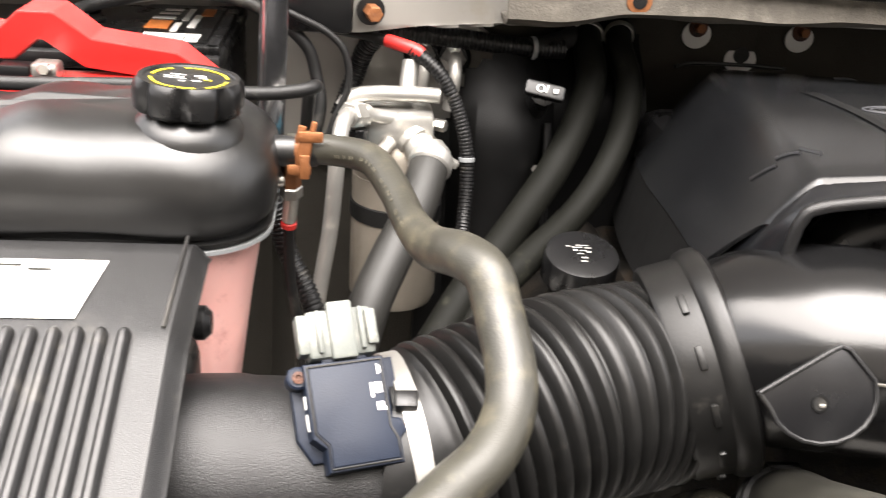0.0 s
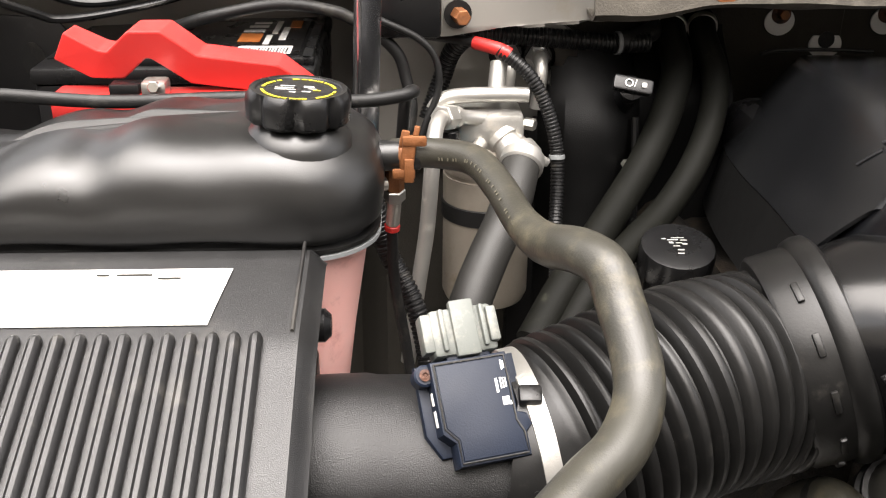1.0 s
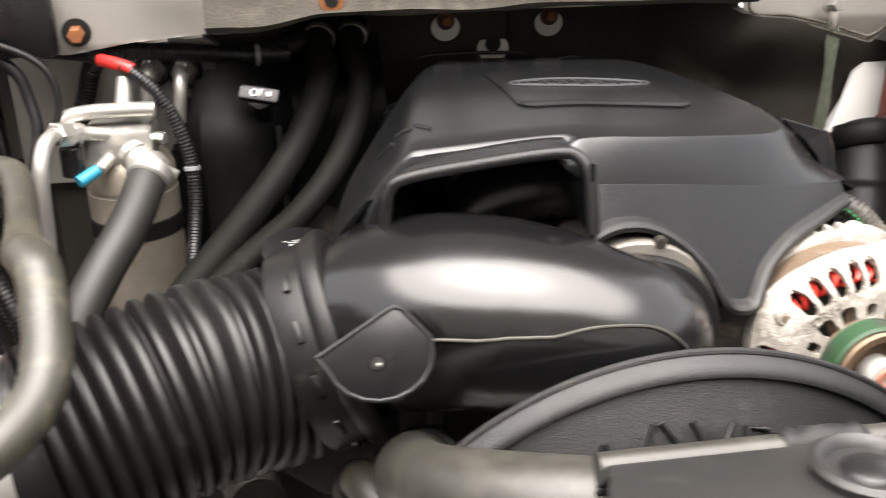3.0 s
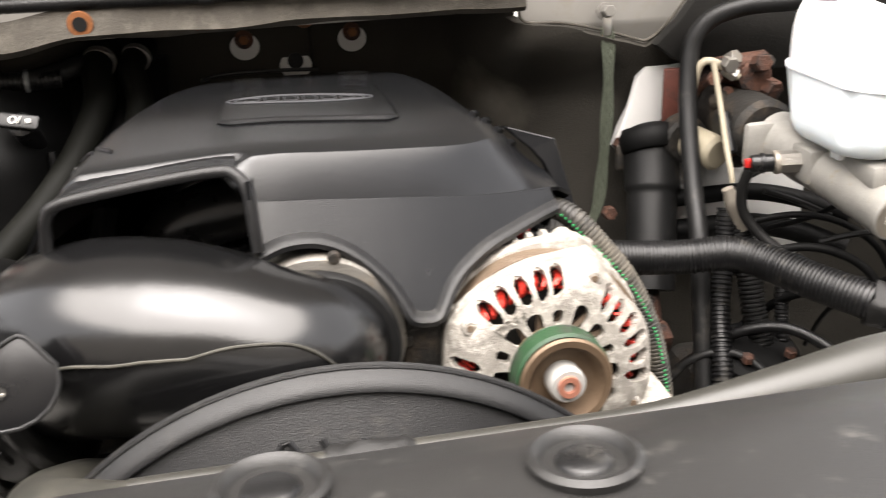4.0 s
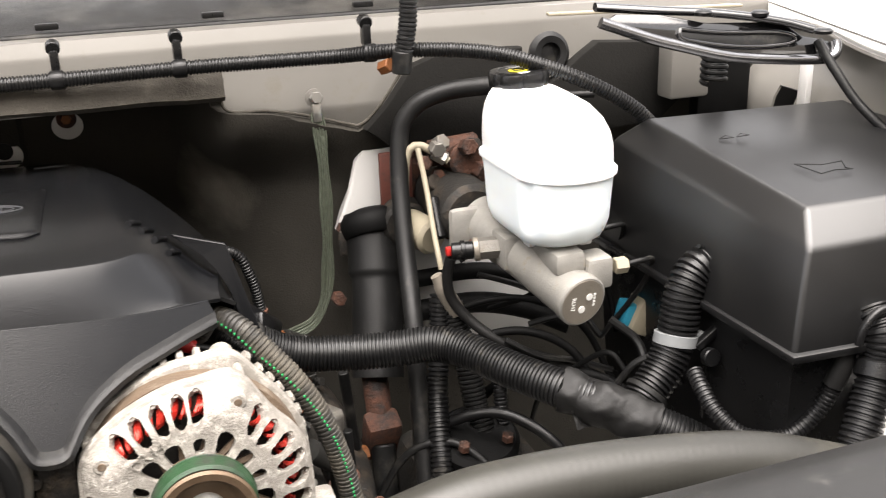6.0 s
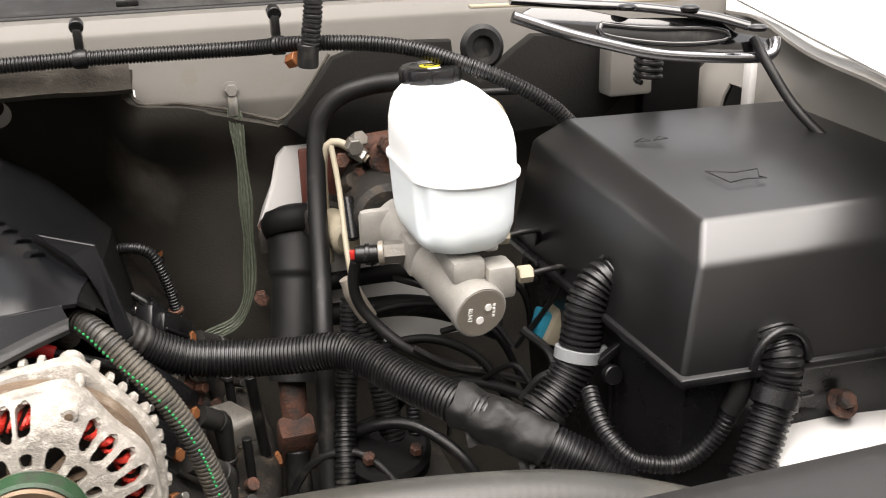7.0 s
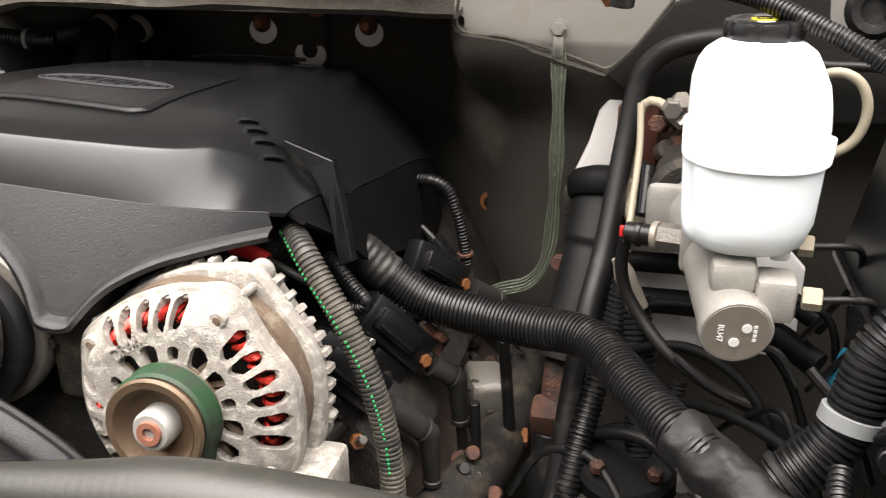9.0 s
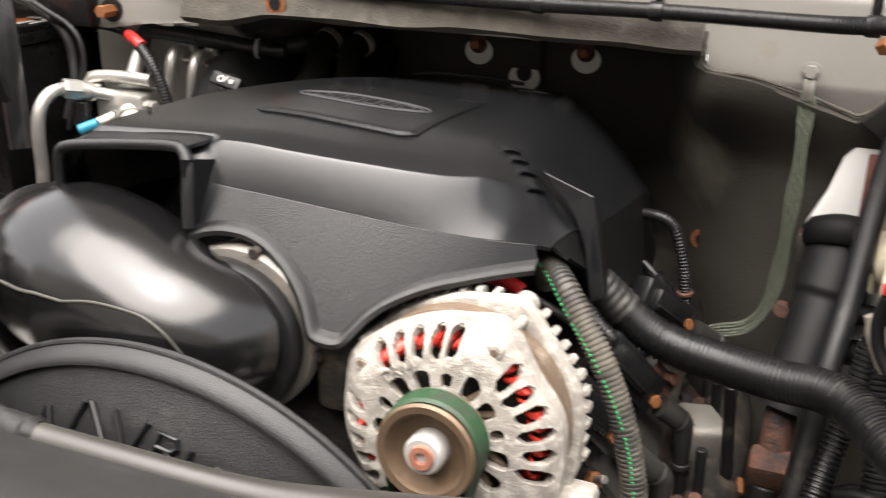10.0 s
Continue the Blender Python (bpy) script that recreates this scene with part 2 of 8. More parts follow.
CREAM = mat("cream_plastic", (0.30, 0.265, 0.195), 0.5, var=0.15, bump=0.05)
ORANGE = mat("orange_print", (0.55, 0.17, 0.04), 0.5, var=0.1, bump=0.0)
WALLM = mat("grey_brown_render", (0.36, 0.335, 0.30), 0.9, var=0.2, scale=2, bump=0.4, fine=90, dirt=(0.28, 0.26, 0.23), dirt_amt=0.2, dirt_scale=1.5)
CONCRETE = mat("concrete_ground", (0.231, 0.224, 0.21), 0.9, var=0.25, scale=3, bump=0.5, fine=120, dirt=(0.154, 0.147, 0.14), dirt_amt=0.3, dirt_scale=4)


# ---- building helpers ----
def thing(name, label, category, group="", kind="", at=(0, 0, 0)):
    ob = new(name)
    ob.empty_display_size = 0.02
    ob.location = at
    return tagged(ob, label, category, group, kind)


def mesh_ob(name, bm, material, smooth=True):
    me = bpy.data.meshes.new(name)
    bmesh.ops.recalc_face_normals(bm, faces=bm.faces)
    bm.to_mesh(me)
    bm.free()
    mats = material if isinstance(material, (list, tuple)) else [material]
    for mm in mats:
        me.materials.append(mm)
    if smooth:
        me.polygons.foreach_set("use_smooth", [True] * len(me.polygons))
        me.set_sharp_from_angle(angle=radians(38))
    return new(name, me)


def part(name, bm, material, parent, label="", smooth=True):
    ob = mesh_ob(name, bm, material, smooth)
    top = parent
    off = Vector((0, 0, 0))
    while top is not None:
        off += top.location
        top = top.parent
    ob.parent = parent
    ob.location = -off
    return tagged(ob, label)


def whole(name, bm, material, label, category, group="", kind="", smooth=True):
    return tagged(mesh_ob(name, bm, material, smooth), label, category, group, kind)


def spline(pts, step=0.004):
    """Catmull-Rom through pts, sampled about every step metres."""
    P = [Vector(p) for p in pts]
    P = [2 * P[0] - P[1]] + P + [2 * P[-1] - P[-2]]
    out = []
    for i in range(1, len(P) - 2):
        a, b, c, d = P[i - 1:i + 3]
        n = max(2, int((c - b).length / step))
        for k in range(n):
            u = k / n
            out.append(0.5 * ((2 * b) + (c - a) * u + (2 * a - 5 * b + 4 * c - d) * u * u + (3 * b - a - 3 * c + d) * u ** 3))
    out.append(P[-2])
    return out


def frames(line):
    """Tangent, side and up along a line, carried without twist."""
    n = len(line)
    T = [(line[min(i + 1, n - 1)] - line[max(i - 1, 0)]).normalized() for i in range(n)]
    ref = Vector((0, 0, 1)) if abs(T[0].z) < 0.9 else Vector((0, -1, 0))
    s = T[0].cross(ref).normalized()
    res = []
    for i in range(n):
        s = (s - T[i] * s.dot(T[i])).normalized()
        res.append((T[i], s, s.cross(T[i])))
    return res


def loft(rings, cap=True, closed=True, bm=None):
    bm = bm or bmesh.new()
    V = [[bm.verts.new(p) for p in r] for r in rings]
    n = len(V[0])
    for a, b in zip(V, V[1:]):
        for i in range(n if closed else n - 1):
            j = (i + 1) % n
            bm.faces.new((a[i], a[j], b[j], b[i]))
    if cap and closed:
        bm.faces.new(V[0])
        bm.faces.new(V[-1])
    return bm


def tube(pts, r, seg=14, step=0.004, squash=1.0, bm=None, cap=True, raw=False):
    """A tube along pts; r is a radius or a function of the metres run and the share of the way."""
    line = [Vector(p) for p in pts] if raw else spline(pts, step)
    fr = frames(line)
    run, total = [0.0], 0.0
    for a, b in zip(line, line[1:]):
        total += (b - a).length
        run.append(total)
    rings = []
    for p, (t, s, u), d in zip(line, fr, run):
        rr = r(d, d / total) if callable(r) else r
        rings.append([p + rr * (math.cos(a) * s + squash * math.sin(a) * u) for a in (2 * math.pi * k / seg for k in range(seg))])
    return loft(rings, cap, True, bm)


def conduit(pts, r, pitch=0.0042, depth=0.12, seg=14, bm=None):
    """Corrugated conduit with square-topped ribs."""
    line = spline(pts, pitch / 5)

    def rad(d, u):
        k = (d / pitch) % 1.0
        return r * (1.0 if k < 0.6 else 1.0 - depth)
    return tube(line, rad, seg, raw=True, bm=bm)


def lathe(profile, m, seg=32, bm=None, cap=True):
    """Turns (radius, height) pairs about the local z axis of the pose m."""
    rings = [[m @ Vector((max(r, 1e-5) * math.cos(a), max(r, 1e-5) * math.sin(a), h)) for a in (2 * math.pi * k / seg for k in range(seg))] for r, h in profile]
    return loft(rings, cap, True, bm)


def axis(p, q):
    """A pose at p whose z axis points to q."""
    p, q = Vector(p), Vector(q)
    return Matrix.Translation(p) @ (q - p).to_track_quat("Z", "Y").to_matrix().to_4x4()


def rod(p, q, r, seg=16, bev=0.0, bm=None):
    h = (Vector(q) - Vector(p)).length
    b = bev or min(r, h) * 0.12
    return lathe([(r - b, 0), (r, b), (r, h - b), (r - b, h)], axis(p, q), seg, bm)


def hexa(p, q, r, bm=None):
    return rod(p, q, r, 6, r * 0.12, bm)


def box(c, size, bev=0.002, m=None, seg=2, bm=None):
    """A box of that size about c, edges rounded, turned by m."""
    b2 = bmesh.new()
    bmesh.ops.create_cube(b2, size=1.0)
    for v in b2.verts:
        v.co = Vector((v.co.x * size[0], v.co.y * size[1], v.co.z * size[2]))
    if bev:
        bmesh.ops.bevel(b2, geom=b2.edges[:], offset=bev, segments=seg, affect="EDGES", profile=0.5)
    mm = Matrix.Translation(c) @ (m.to_3x3().to_4x4() if m else Matrix())
    bmesh.ops.transform(b2, matrix=mm, verts=b2.verts)
    if bm is None:
        return b2
    tmp = bpy.data.meshes.new("tmp")
    b2.to_mesh(tmp)
    b2.free()
    bm.from_mesh(tmp)
    bpy.data.meshes.remove(tmp)
    return bm


def prism(outline, m, depth, bev=0.0, bm=None):
    """An outline in the local xy plane of m, pushed out along its z by depth."""
    b2 = bmesh.new()
    a = [b2.verts.new((x, y, 0)) for x, y in outline]
    f = b2.faces.new(a)
    r = bmesh.ops.extrude_face_region(b2, geom=[f])
    for e in r["geom"]:
        if isinstance(e, bmesh.types.BMVert):
            e.co.z += depth
    if bev:
        bmesh.ops.bevel(b2, geom=[e for e in b2.edges if abs(e.verts[0].co.z - e.verts[1].co.z) < 1e-6], offset=bev, segments=2, affect="EDGES", profile=0.5)
    bmesh.ops.transform(b2, matrix=m, verts=b2.verts)
    if bm is None:
        return b2
    tmp = bpy.data.meshes.new("tmp")
    b2.to_mesh(tmp)
    b2.free()
    bm.from_mesh(tmp)
    bpy.data.meshes.remove(tmp)
    return bm


def rrect(cx, cy, hx, hy, r, n=6):
    """Rounded rectangle, counter-clockwise."""
    r = min(r, hx, hy)
    out = []
    for qx, qy, a0 in ((1, 1, 0), (-1, 1, 90), (-1, -1, 180), (1, -1, 270)):
        for k in range(n + 1):
            a = radians(a0 + 90 * k / n)
            out.append((cx + qx * (hx - r) + r * math.cos(a), cy + qy * (hy - r) + r * math.sin(a)))
    return out


def sheet(fn, us, vs, thick=0.003, keep=None):
    """A sheet of points fn(u, v), with thickness; keep(u, v) says which cells stay."""
    bm = bmesh.new()
    V = [[bm.verts.new(fn(u, v)) for u in us] for v in vs]
    for j in range(len(vs) - 1):
        for i in range(len(us) - 1):
            if keep is None or keep((us[i] + us[i + 1]) / 2, (vs[j] + vs[j + 1]) / 2):
                bm.faces.new((V[j][i], V[j][i + 1], V[j + 1][i + 1], V[j + 1][i]))
    loose = [v for v in bm.verts if not v.link_faces]
    bmesh.ops.delete(bm, geom=loose, context="VERTS")
    bmesh.ops.recalc_face_normals(bm, faces=bm.faces)
    if thick:
        bmesh.ops.solidify(bm, geom=bm.faces[:], thickness=thick)
    return bm


def lin(a, b, n):
    return [a + (b - a) * k / (n - 1) for k in range(n)]


def ease(a, b, x):
    u = min(1.0, max(0.0, (x - a) / (b - a)))
    return u * u * (3 - 2 * u)


def curve(xs, x):
    """Piecewise linear look-up through (place, value) pairs."""
    if x <= xs[0][0]:
        return xs[0][1]
    for (a, p), (b, q) in zip(xs, xs[1:]):
        if x <= b:
            return p + (q - p) * (x - a) / (b - a)
    return xs[-1][1]


def words(text, m, size, material, parent, name="lettering", depth=0.0004):
    cu = bpy.data.curves.new(name, "FONT")
    cu.body, cu.size, cu.extrude = text, size, depth
    cu.align_x, cu.align_y = "CENTER", "CENTER"
    cu.materials.append(material)
    ob = new(name, cu)
    ob.parent = parent
    off = Vector((0, 0, 0))
    top = parent
    while top is not None:
        off += top.location
        top = top.parent
    ob.matrix_basis = Matrix.Translation(-off) @ m
    return ob


# ---- setting: ground, bay walls ----
bm = bmesh.new()
bmesh.ops.create_grid(bm, x_segments=8, y_segments=8, size=400)
whole("ground", bm, CONCRETE, "pale grey concrete ground under the truck", "ground", kind="structure")

# unseen wall added behind the camera; it keeps low sky light off the bay
bm = box((0.2, -2.3, 1.85), (14.0, 0.2, 3.7), 0.01)
whole("wall_yard", bm, WALLM, "plain grey-brown wall, added out of view to block low sky light", "wall", kind="structure")

# lower edge of the bare painted cowl, where the felt has been cut away
EDGE = [(0.29, 1.31), (0.314, 1.305), (0.3155, 1.274), (0.359, 1.268), (0.402, 1.257), (0.452, 1.243), (0.476, 1.262), (0.50, 1.264), (0.85, 1.264), (0.86, 1.31)]


def wall_depth(x, z):
    """How far back the bulkhead stands: recessed over the engine, forward at both sides."""
    left = 1.118 + (1.215 - 1.118) * ease(-0.20, -0.10, x)
    left += 0.09 * ease(-0.42, -0.46, x)
    y = left if x < 0.1 else 1.225 - (1.225 - 1.035) * ease(0.20, 0.44, x)
    if x > 0.46:
        y = 1.035
    y -= 0.05 * ease(0.95, 0.6, z)
    if x > 0.27:
        y += (1.0 - y) * ease(1.17, 1.262, z) * ease(0.27, 0.33, x)
    y -= 0.02 * math.exp(-((x - 0.317) / 0.03) ** 2 - ((z - 1.165) / 0.035) ** 2)
    return y + 0.004 * noise.noise((x * 14, z * 14, 3))


def felt_top(x, z):
    top = curve(EDGE, x) - 0.002 if 0.29 < x < 0.86 else 9.0
    z = min(z, top)
    return Vector((x, wall_depth(x, z), z))


bm = sheet(felt_top, lin(-0.98, 0.98, 360), lin(0.55, 1.31, 110), 0.012, keep=lambda x, z: x < 0.29 or x > 0.86 or z < curve(EDGE, x) + 0.003)
whole("wall_bulkhead", bm, FELT, "black felt-lined bulkhead with a dusty worn dent", "bulkhead", kind="structure")

# ledge of the felt lining where it turns forward under the cowl
LIP = [(-0.20, 0.985), (-0.12, 0.985), (0.0, 0.985), (0.17, 0.985), (0.305, 0.985)]


def ledge(u, v):
    # v runs from the wall at the back, over the front lip, to its raised edge
    zz = curve([(0, 1.300), (0.55, 1.294), (0.75, 1.289), (0.86, 1.292), (1.0, 1.318)], v)
    back = wall_depth(u, 1.28)
    yy = curve([(0, back), (0.55, 1.02), (0.75, 0.985), (0.86, 0.976), (1.0, 0.985)], v)
    drop = 0.012 * ease(-0.12, -0.2, u)
    return Vector((u, yy + 0.003 * noise.noise((u * 20, v * 4, 1)), zz - drop + 0.004 * noise.noise((u * 12, v * 3, 7))))


bm = sheet(ledge, lin(-0.235, 0.314, 60), lin(0, 1, 16), 0.004)
whole("trim_felt_ledge", bm, FELTP, "worn dusty felt ledge under the cowl", "insulation", kind="structure")

COWL_L = [(-0.98, 1.318), (-0.47, 1.318), (-0.44, 1.295), (-0.41, 1.26), (-0.37, 1.254), (-0.31, 1.264), (-0.2, 1.273), (-0.19, 1.285), (0.28, 1.285)]
# painted cowl panel above the ledge, with its bowed rear edge
def cowl(u, v):
    bow = 0.10 * ease(0.35, 0.95, abs(u - 0.05))
    zz = curve([(0, 1.20), (0.25, 1.262), (0.7, 1.335), (0.85, 1.350), (1, 1.352)], v)
    yy = curve([(0, 1.022), (0.25, 1.012), (0.7, 1.020), (0.85, 1.026), (1, 1.042)], v)
    return Vector((u, yy, zz - 0.03 * bow))


def cowl_low(u):
    return curve(EDGE, u) - 0.02 if u > 0.29 else curve(COWL_L, u)


def cowl_cut(u, v):
    p = cowl(u, v)
    p.z = max(p.z, cowl_low(u))
    return p


bm = sheet(cowl_cut, lin(-0.98, 0.98, 240), lin(0, 1, 60), 0.003, keep=lambda u, v: cowl(u, v).z > cowl_low(u) - 0.003)
whole("cowl_panel", bm, PAINT, "pewter painted steel cowl panel", "cowl", kind="structure")

# grey plastic cowl grille behind, with a rolled front edge
def grille(u, v):
    zz = curve([(0, 1.347), (0.06, 1.3535), (0.2, 1.356), (1, 1.40)], v)
    yy = curve([(0, 1.052), (0.06, 1.055), (0.2, 1.075), (1, 1.30)], v)
    return Vector((u, yy, zz + 0.0015 * math.sin(u * 90) * (v > 0.3)))


bm = sheet(grille, lin(-0.9, 0.86, 120), [0, 0.03, 0.06, 0.1, 0.2, 0.22, 0.3, 0.5, 0.75, 1.0], 0.004)
cg = whole("cowl_grille", bm, DUSTY, "dusty dark grey plastic cowl grille", "cowl grille", kind="structure")
bm = tube([(-0.9, 1.048, 1.3505), (0.0, 1.048, 1.3515), (0.5, 1.047, 1.351), (0.86, 1.045, 1.350)], 0.0045, 10, 0.02)
whole("trim_cowl_seal", bm, RUBBER, "black rubber seal along the cowl edge", "seal", kind="structure")
for k in range(7):
    bm = box((-0.32 + 0.16 * k, 1.056, 1.361), (0.022, 0.010, 0.006), 0.0015)
    part("clip", bm, BLACK, cg)

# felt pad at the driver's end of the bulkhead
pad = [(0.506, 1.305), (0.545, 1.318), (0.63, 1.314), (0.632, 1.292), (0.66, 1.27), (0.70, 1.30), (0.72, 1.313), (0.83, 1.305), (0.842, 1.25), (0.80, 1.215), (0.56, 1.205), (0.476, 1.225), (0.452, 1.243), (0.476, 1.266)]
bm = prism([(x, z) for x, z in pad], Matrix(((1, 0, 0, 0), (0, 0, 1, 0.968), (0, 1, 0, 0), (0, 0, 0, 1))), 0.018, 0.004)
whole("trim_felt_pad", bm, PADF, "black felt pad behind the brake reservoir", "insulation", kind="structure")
bm = tube([(0.315, 0.994, 1.306), (0.3155, 0.996, 1.274), (0.359, 0.997, 1.268), (0.402, 0.997, 1.258), (0.440, 0.996, 1.246), (0.455, 0.994, 1.245), (0.476, 0.99, 1.265), (0.506, 0.986, 1.307)], 0.0016, 8, 0.004)
whole("trim_felt_edge", bm, FELTP, "pale frayed edge of the felt lining", "insulation", kind="structure")
bm = lathe([(0.010, 0.004), (0.0225, 0.0), (0.024, 0.006), (0.019, 0.011), (0.012, 0.010), (0.011, 0.0), (0.011, -0.01)], axis((0.666, 0.985, 1.302), (0.666, 0.90, 1.315)), 28)
whole("bulkhead_grommet", bm, RUBBER, "round black rubber grommet in the bulkhead", "grommet")

# inner wings, radiator support, frame rails
def wing(side):
    def f(u, v):
        x = curve([(0, 0.80), (0.35, 0.86), (0.55, 0.915), (0.86, 0.92), (0.93, 0.90), (1, 0.86)], v)
        z = curve([(0, 0.62), (0.35, 0.95), (0.55, 1.12), (0.86, 1.285), (0.93, 1.312), (1, 1.318)], v)
        if side < 0:
            x += 0.02
        else:
            x += 0.32 * (u - 0.65) * ease(0.75, 1.0, v)
        return Vector((side * x, u, z + 0.01 * noise.noise((u * 5, v * 5, side))))
    return f


def near_hole(u, v):
    return not (0.88 < u < 0.915 and 0.70 < v < 0.79)


for side, nm in ((1, "wall_wing_driver"), (-1, "wall_wing_passenger")):
    bm = sheet(wing(side), lin(0.2, 1.25, 61), lin(0, 1, 41), 0.003, keep=near_hole)
    whole(nm, bm, PAINT, "pewter painted inner wing panel", "inner wing", kind="structure")
bm = sheet(lambda u, v: Vector((0.862 + 0.32 * (0.95 * u - 0.40) + 0.30 * v, 0.25 + 0.95 * u, 1.318 + 0.055 * math.sin(v * 2.2) + 0.02 * u)), lin(0, 1, 20), lin(0, 1, 12), 0.003)
whole("wall_fender_driver", bm, WHITEP, "white painted fender top", "fender", kind="structure")
bm = sheet(lambda u, v: Vector((-0.88 - 0.30 * v, 0.15 + 0.95 * u, 1.318 + 0.055 * math.sin(v * 2.2) + 0.02 * u)), lin(0, 1, 20), lin(0, 1, 12), 0.003)
whole("wall_fender_passenger", bm, WHITEP, "white painted fender top", "fender", kind="structure")
for sx in (-1, 1):
    bm = box((sx * 0.47 + 0.05, 0.75, 0.60), (0.09, 2.2, 0.15), 0.012)
    whole("frame_rail", bm, DARKMET, "dirty steel chassis frame rail", "frame rail", group="frame rails")
bm = box((0.0, 0.95, 0.55), (0.95, 0.22, 0.10), 0.02)
whole("crossmember", bm, DARKMET, "dirty steel crossmember under the engine", "crossmember")
bm = box((0.05, 0.33, 0.80), (1.5, 0.03, 0.75), 0.008)
whole("wall_radiator", bm, DARKMET, "dark radiator core across the front of the bay", "radiator", kind="structure")

# front cover panel over the radiator, with recessed plugs
def top_panel(u, v):
    z = curve([(0, 1.16), (0.08, 1.225), (0.45, 1.2455), (0.65, 1.243), (0.80, 1.230), (0.92, 1.208), (1, 1.188)], v)
    y = curve([(0, 0.11), (0.08, 0.125), (0.45, 0.235), (0.65, 0.297), (0.80, 0.336), (0.92, 0.367), (1, 0.386)], v)
    # sinks away under the seal towards the driver's corner
    z -= (0.006 + 0.018 * ease(0.29, 0.42, u)) * ease(0.62, 1.0, v)
    x = u * (1 - 0.5 * ease(0.5, 1.0, v)) if u < 0 else u
    return Vector((x, y, z))


panel = thing("radiator_cover", "dark textured plastic cover panel over the radiator", "cover panel")
bm = sheet(top_panel, lin(-0.065, 0.80, 60), lin(0, 1, 24), 0.004)
part("panel", bm, PANELP, panel)
for x, y in ((0.036, 0.297), (0.144, 0.287)):
    m = axis((x, y, 1.2445), (x, y + 0.007, 1.344))
    bm = lathe([(0.020, -0.003), (0.021, 0.0015), (0.0185, 0.003), (0.0165, 0.002), (0.015, -0.001)], m, 32)
    ring = part("plug_seat", bm, PANELP, panel)
    bm = lathe([(0.0001, 0.001), (0.0085, 0.001), (0.010, 0.0), (0.011, -0.002)], m, 24)
    part("plug", bm, BLACK, ring)

SEALP = [(-0.03, 0.390, 1.1838), (0.0, 0.390, 1.184), (0.10, 0.390, 1.184), (0.17, 0.390, 1.184), (0.22, 0.391, 1.184), (0.26, 0.392, 1.186), (0.30, 0.394, 1.188), (0.35, 0.397, 1.191), (0.42, 0.398, 1.187), (0.50, 0.395, 1.176), (0.56, 0.388, 1.158), (0.62, 0.38, 1.132)]
bm = tube(SEALP, lambda d, u: (0.0078 + 0.0100 * ease(0.33, 0.575, u)) * (1 + 0.0018 * math.cos(d * 1250)), 18, 0.0012)
bseal = thing("bonnet_seal", "dusty dark rubber bonnet seal behind the cover panel", "seal")
part("bulb", bm, SEAL, bseal)
bm = sheet(lambda u, v: Vector((u, 0.384 + 0.008 * v, curve([(p[0], p[2]) for p in SEALP], u) - 0.004 - 0.010 * v)), lin(-0.03, 0.62, 40), lin(0, 1, 4), 0.002)
part("base_flange", bm, RUBBER, bseal)
wb = tube([(0.058, 0.390, 1.1845), (0.070, 0.390, 1.1855), (0.085, 0.390, 1.185), (0.098, 0.390, 1.1845)], lambda d, u: 0.0088 + 0.0012 * math.sin(u * 23), 18)
for v in wb.verts:
    v.co += 0.0022 * noise.noise_vector(v.co * 120)
part("joint_wrap", wb, TAPE, bseal, "crumpled dark tape round the joint")

# ---- fan shroud ----
shroud = thing("fan_shroud", "black plastic radiator fan shroud with a rounded rim", "fan shroud")
CX, CZ = 0.066, 0.948
TURN = [radians(d) for d in range(-88, 89, 3)]


def rim_pt(u, v):
    """Flared lip: thin back edge, fine groove, broad sloping band, inner edge."""
    r, y = ((0.2165, 0.512), (0.2215, 0.511), (0.2228, 0.5085), (0.2222, 0.506), (0.2207, 0.5052), (0.2200, 0.5058), (0.2190, 0.5040), (0.2170, 0.5002), (0.2145, 0.4972), (0.2120, 0.4955), (0.2104, 0.4950), (0.2096, 0.4960), (0.2094, 0.4985))[int(v)]
    return Vector((CX + r * math.sin(u), y, CZ + r * math.cos(u)))


part("rim", sheet(rim_pt, TURN, range(13), 0.0), GRAIN2, shroud)


def shell(u, v):
    r = curve([(0, 0.2110), (0.05, 0.2085), (0.3, 0.180), (1, 0.03)], v)
    y = curve([(0, 0.5000), (0.05, 0.4990), (0.3, 0.482), (1, 0.420)], v)
    return Vector((CX + r * math.sin(u), y, CZ + r * math.cos(u)))


bm = sheet(shell, TURN, lin(0, 1, 18), 0.003)
part("shroud_face", bm, GRAIN2, shroud)
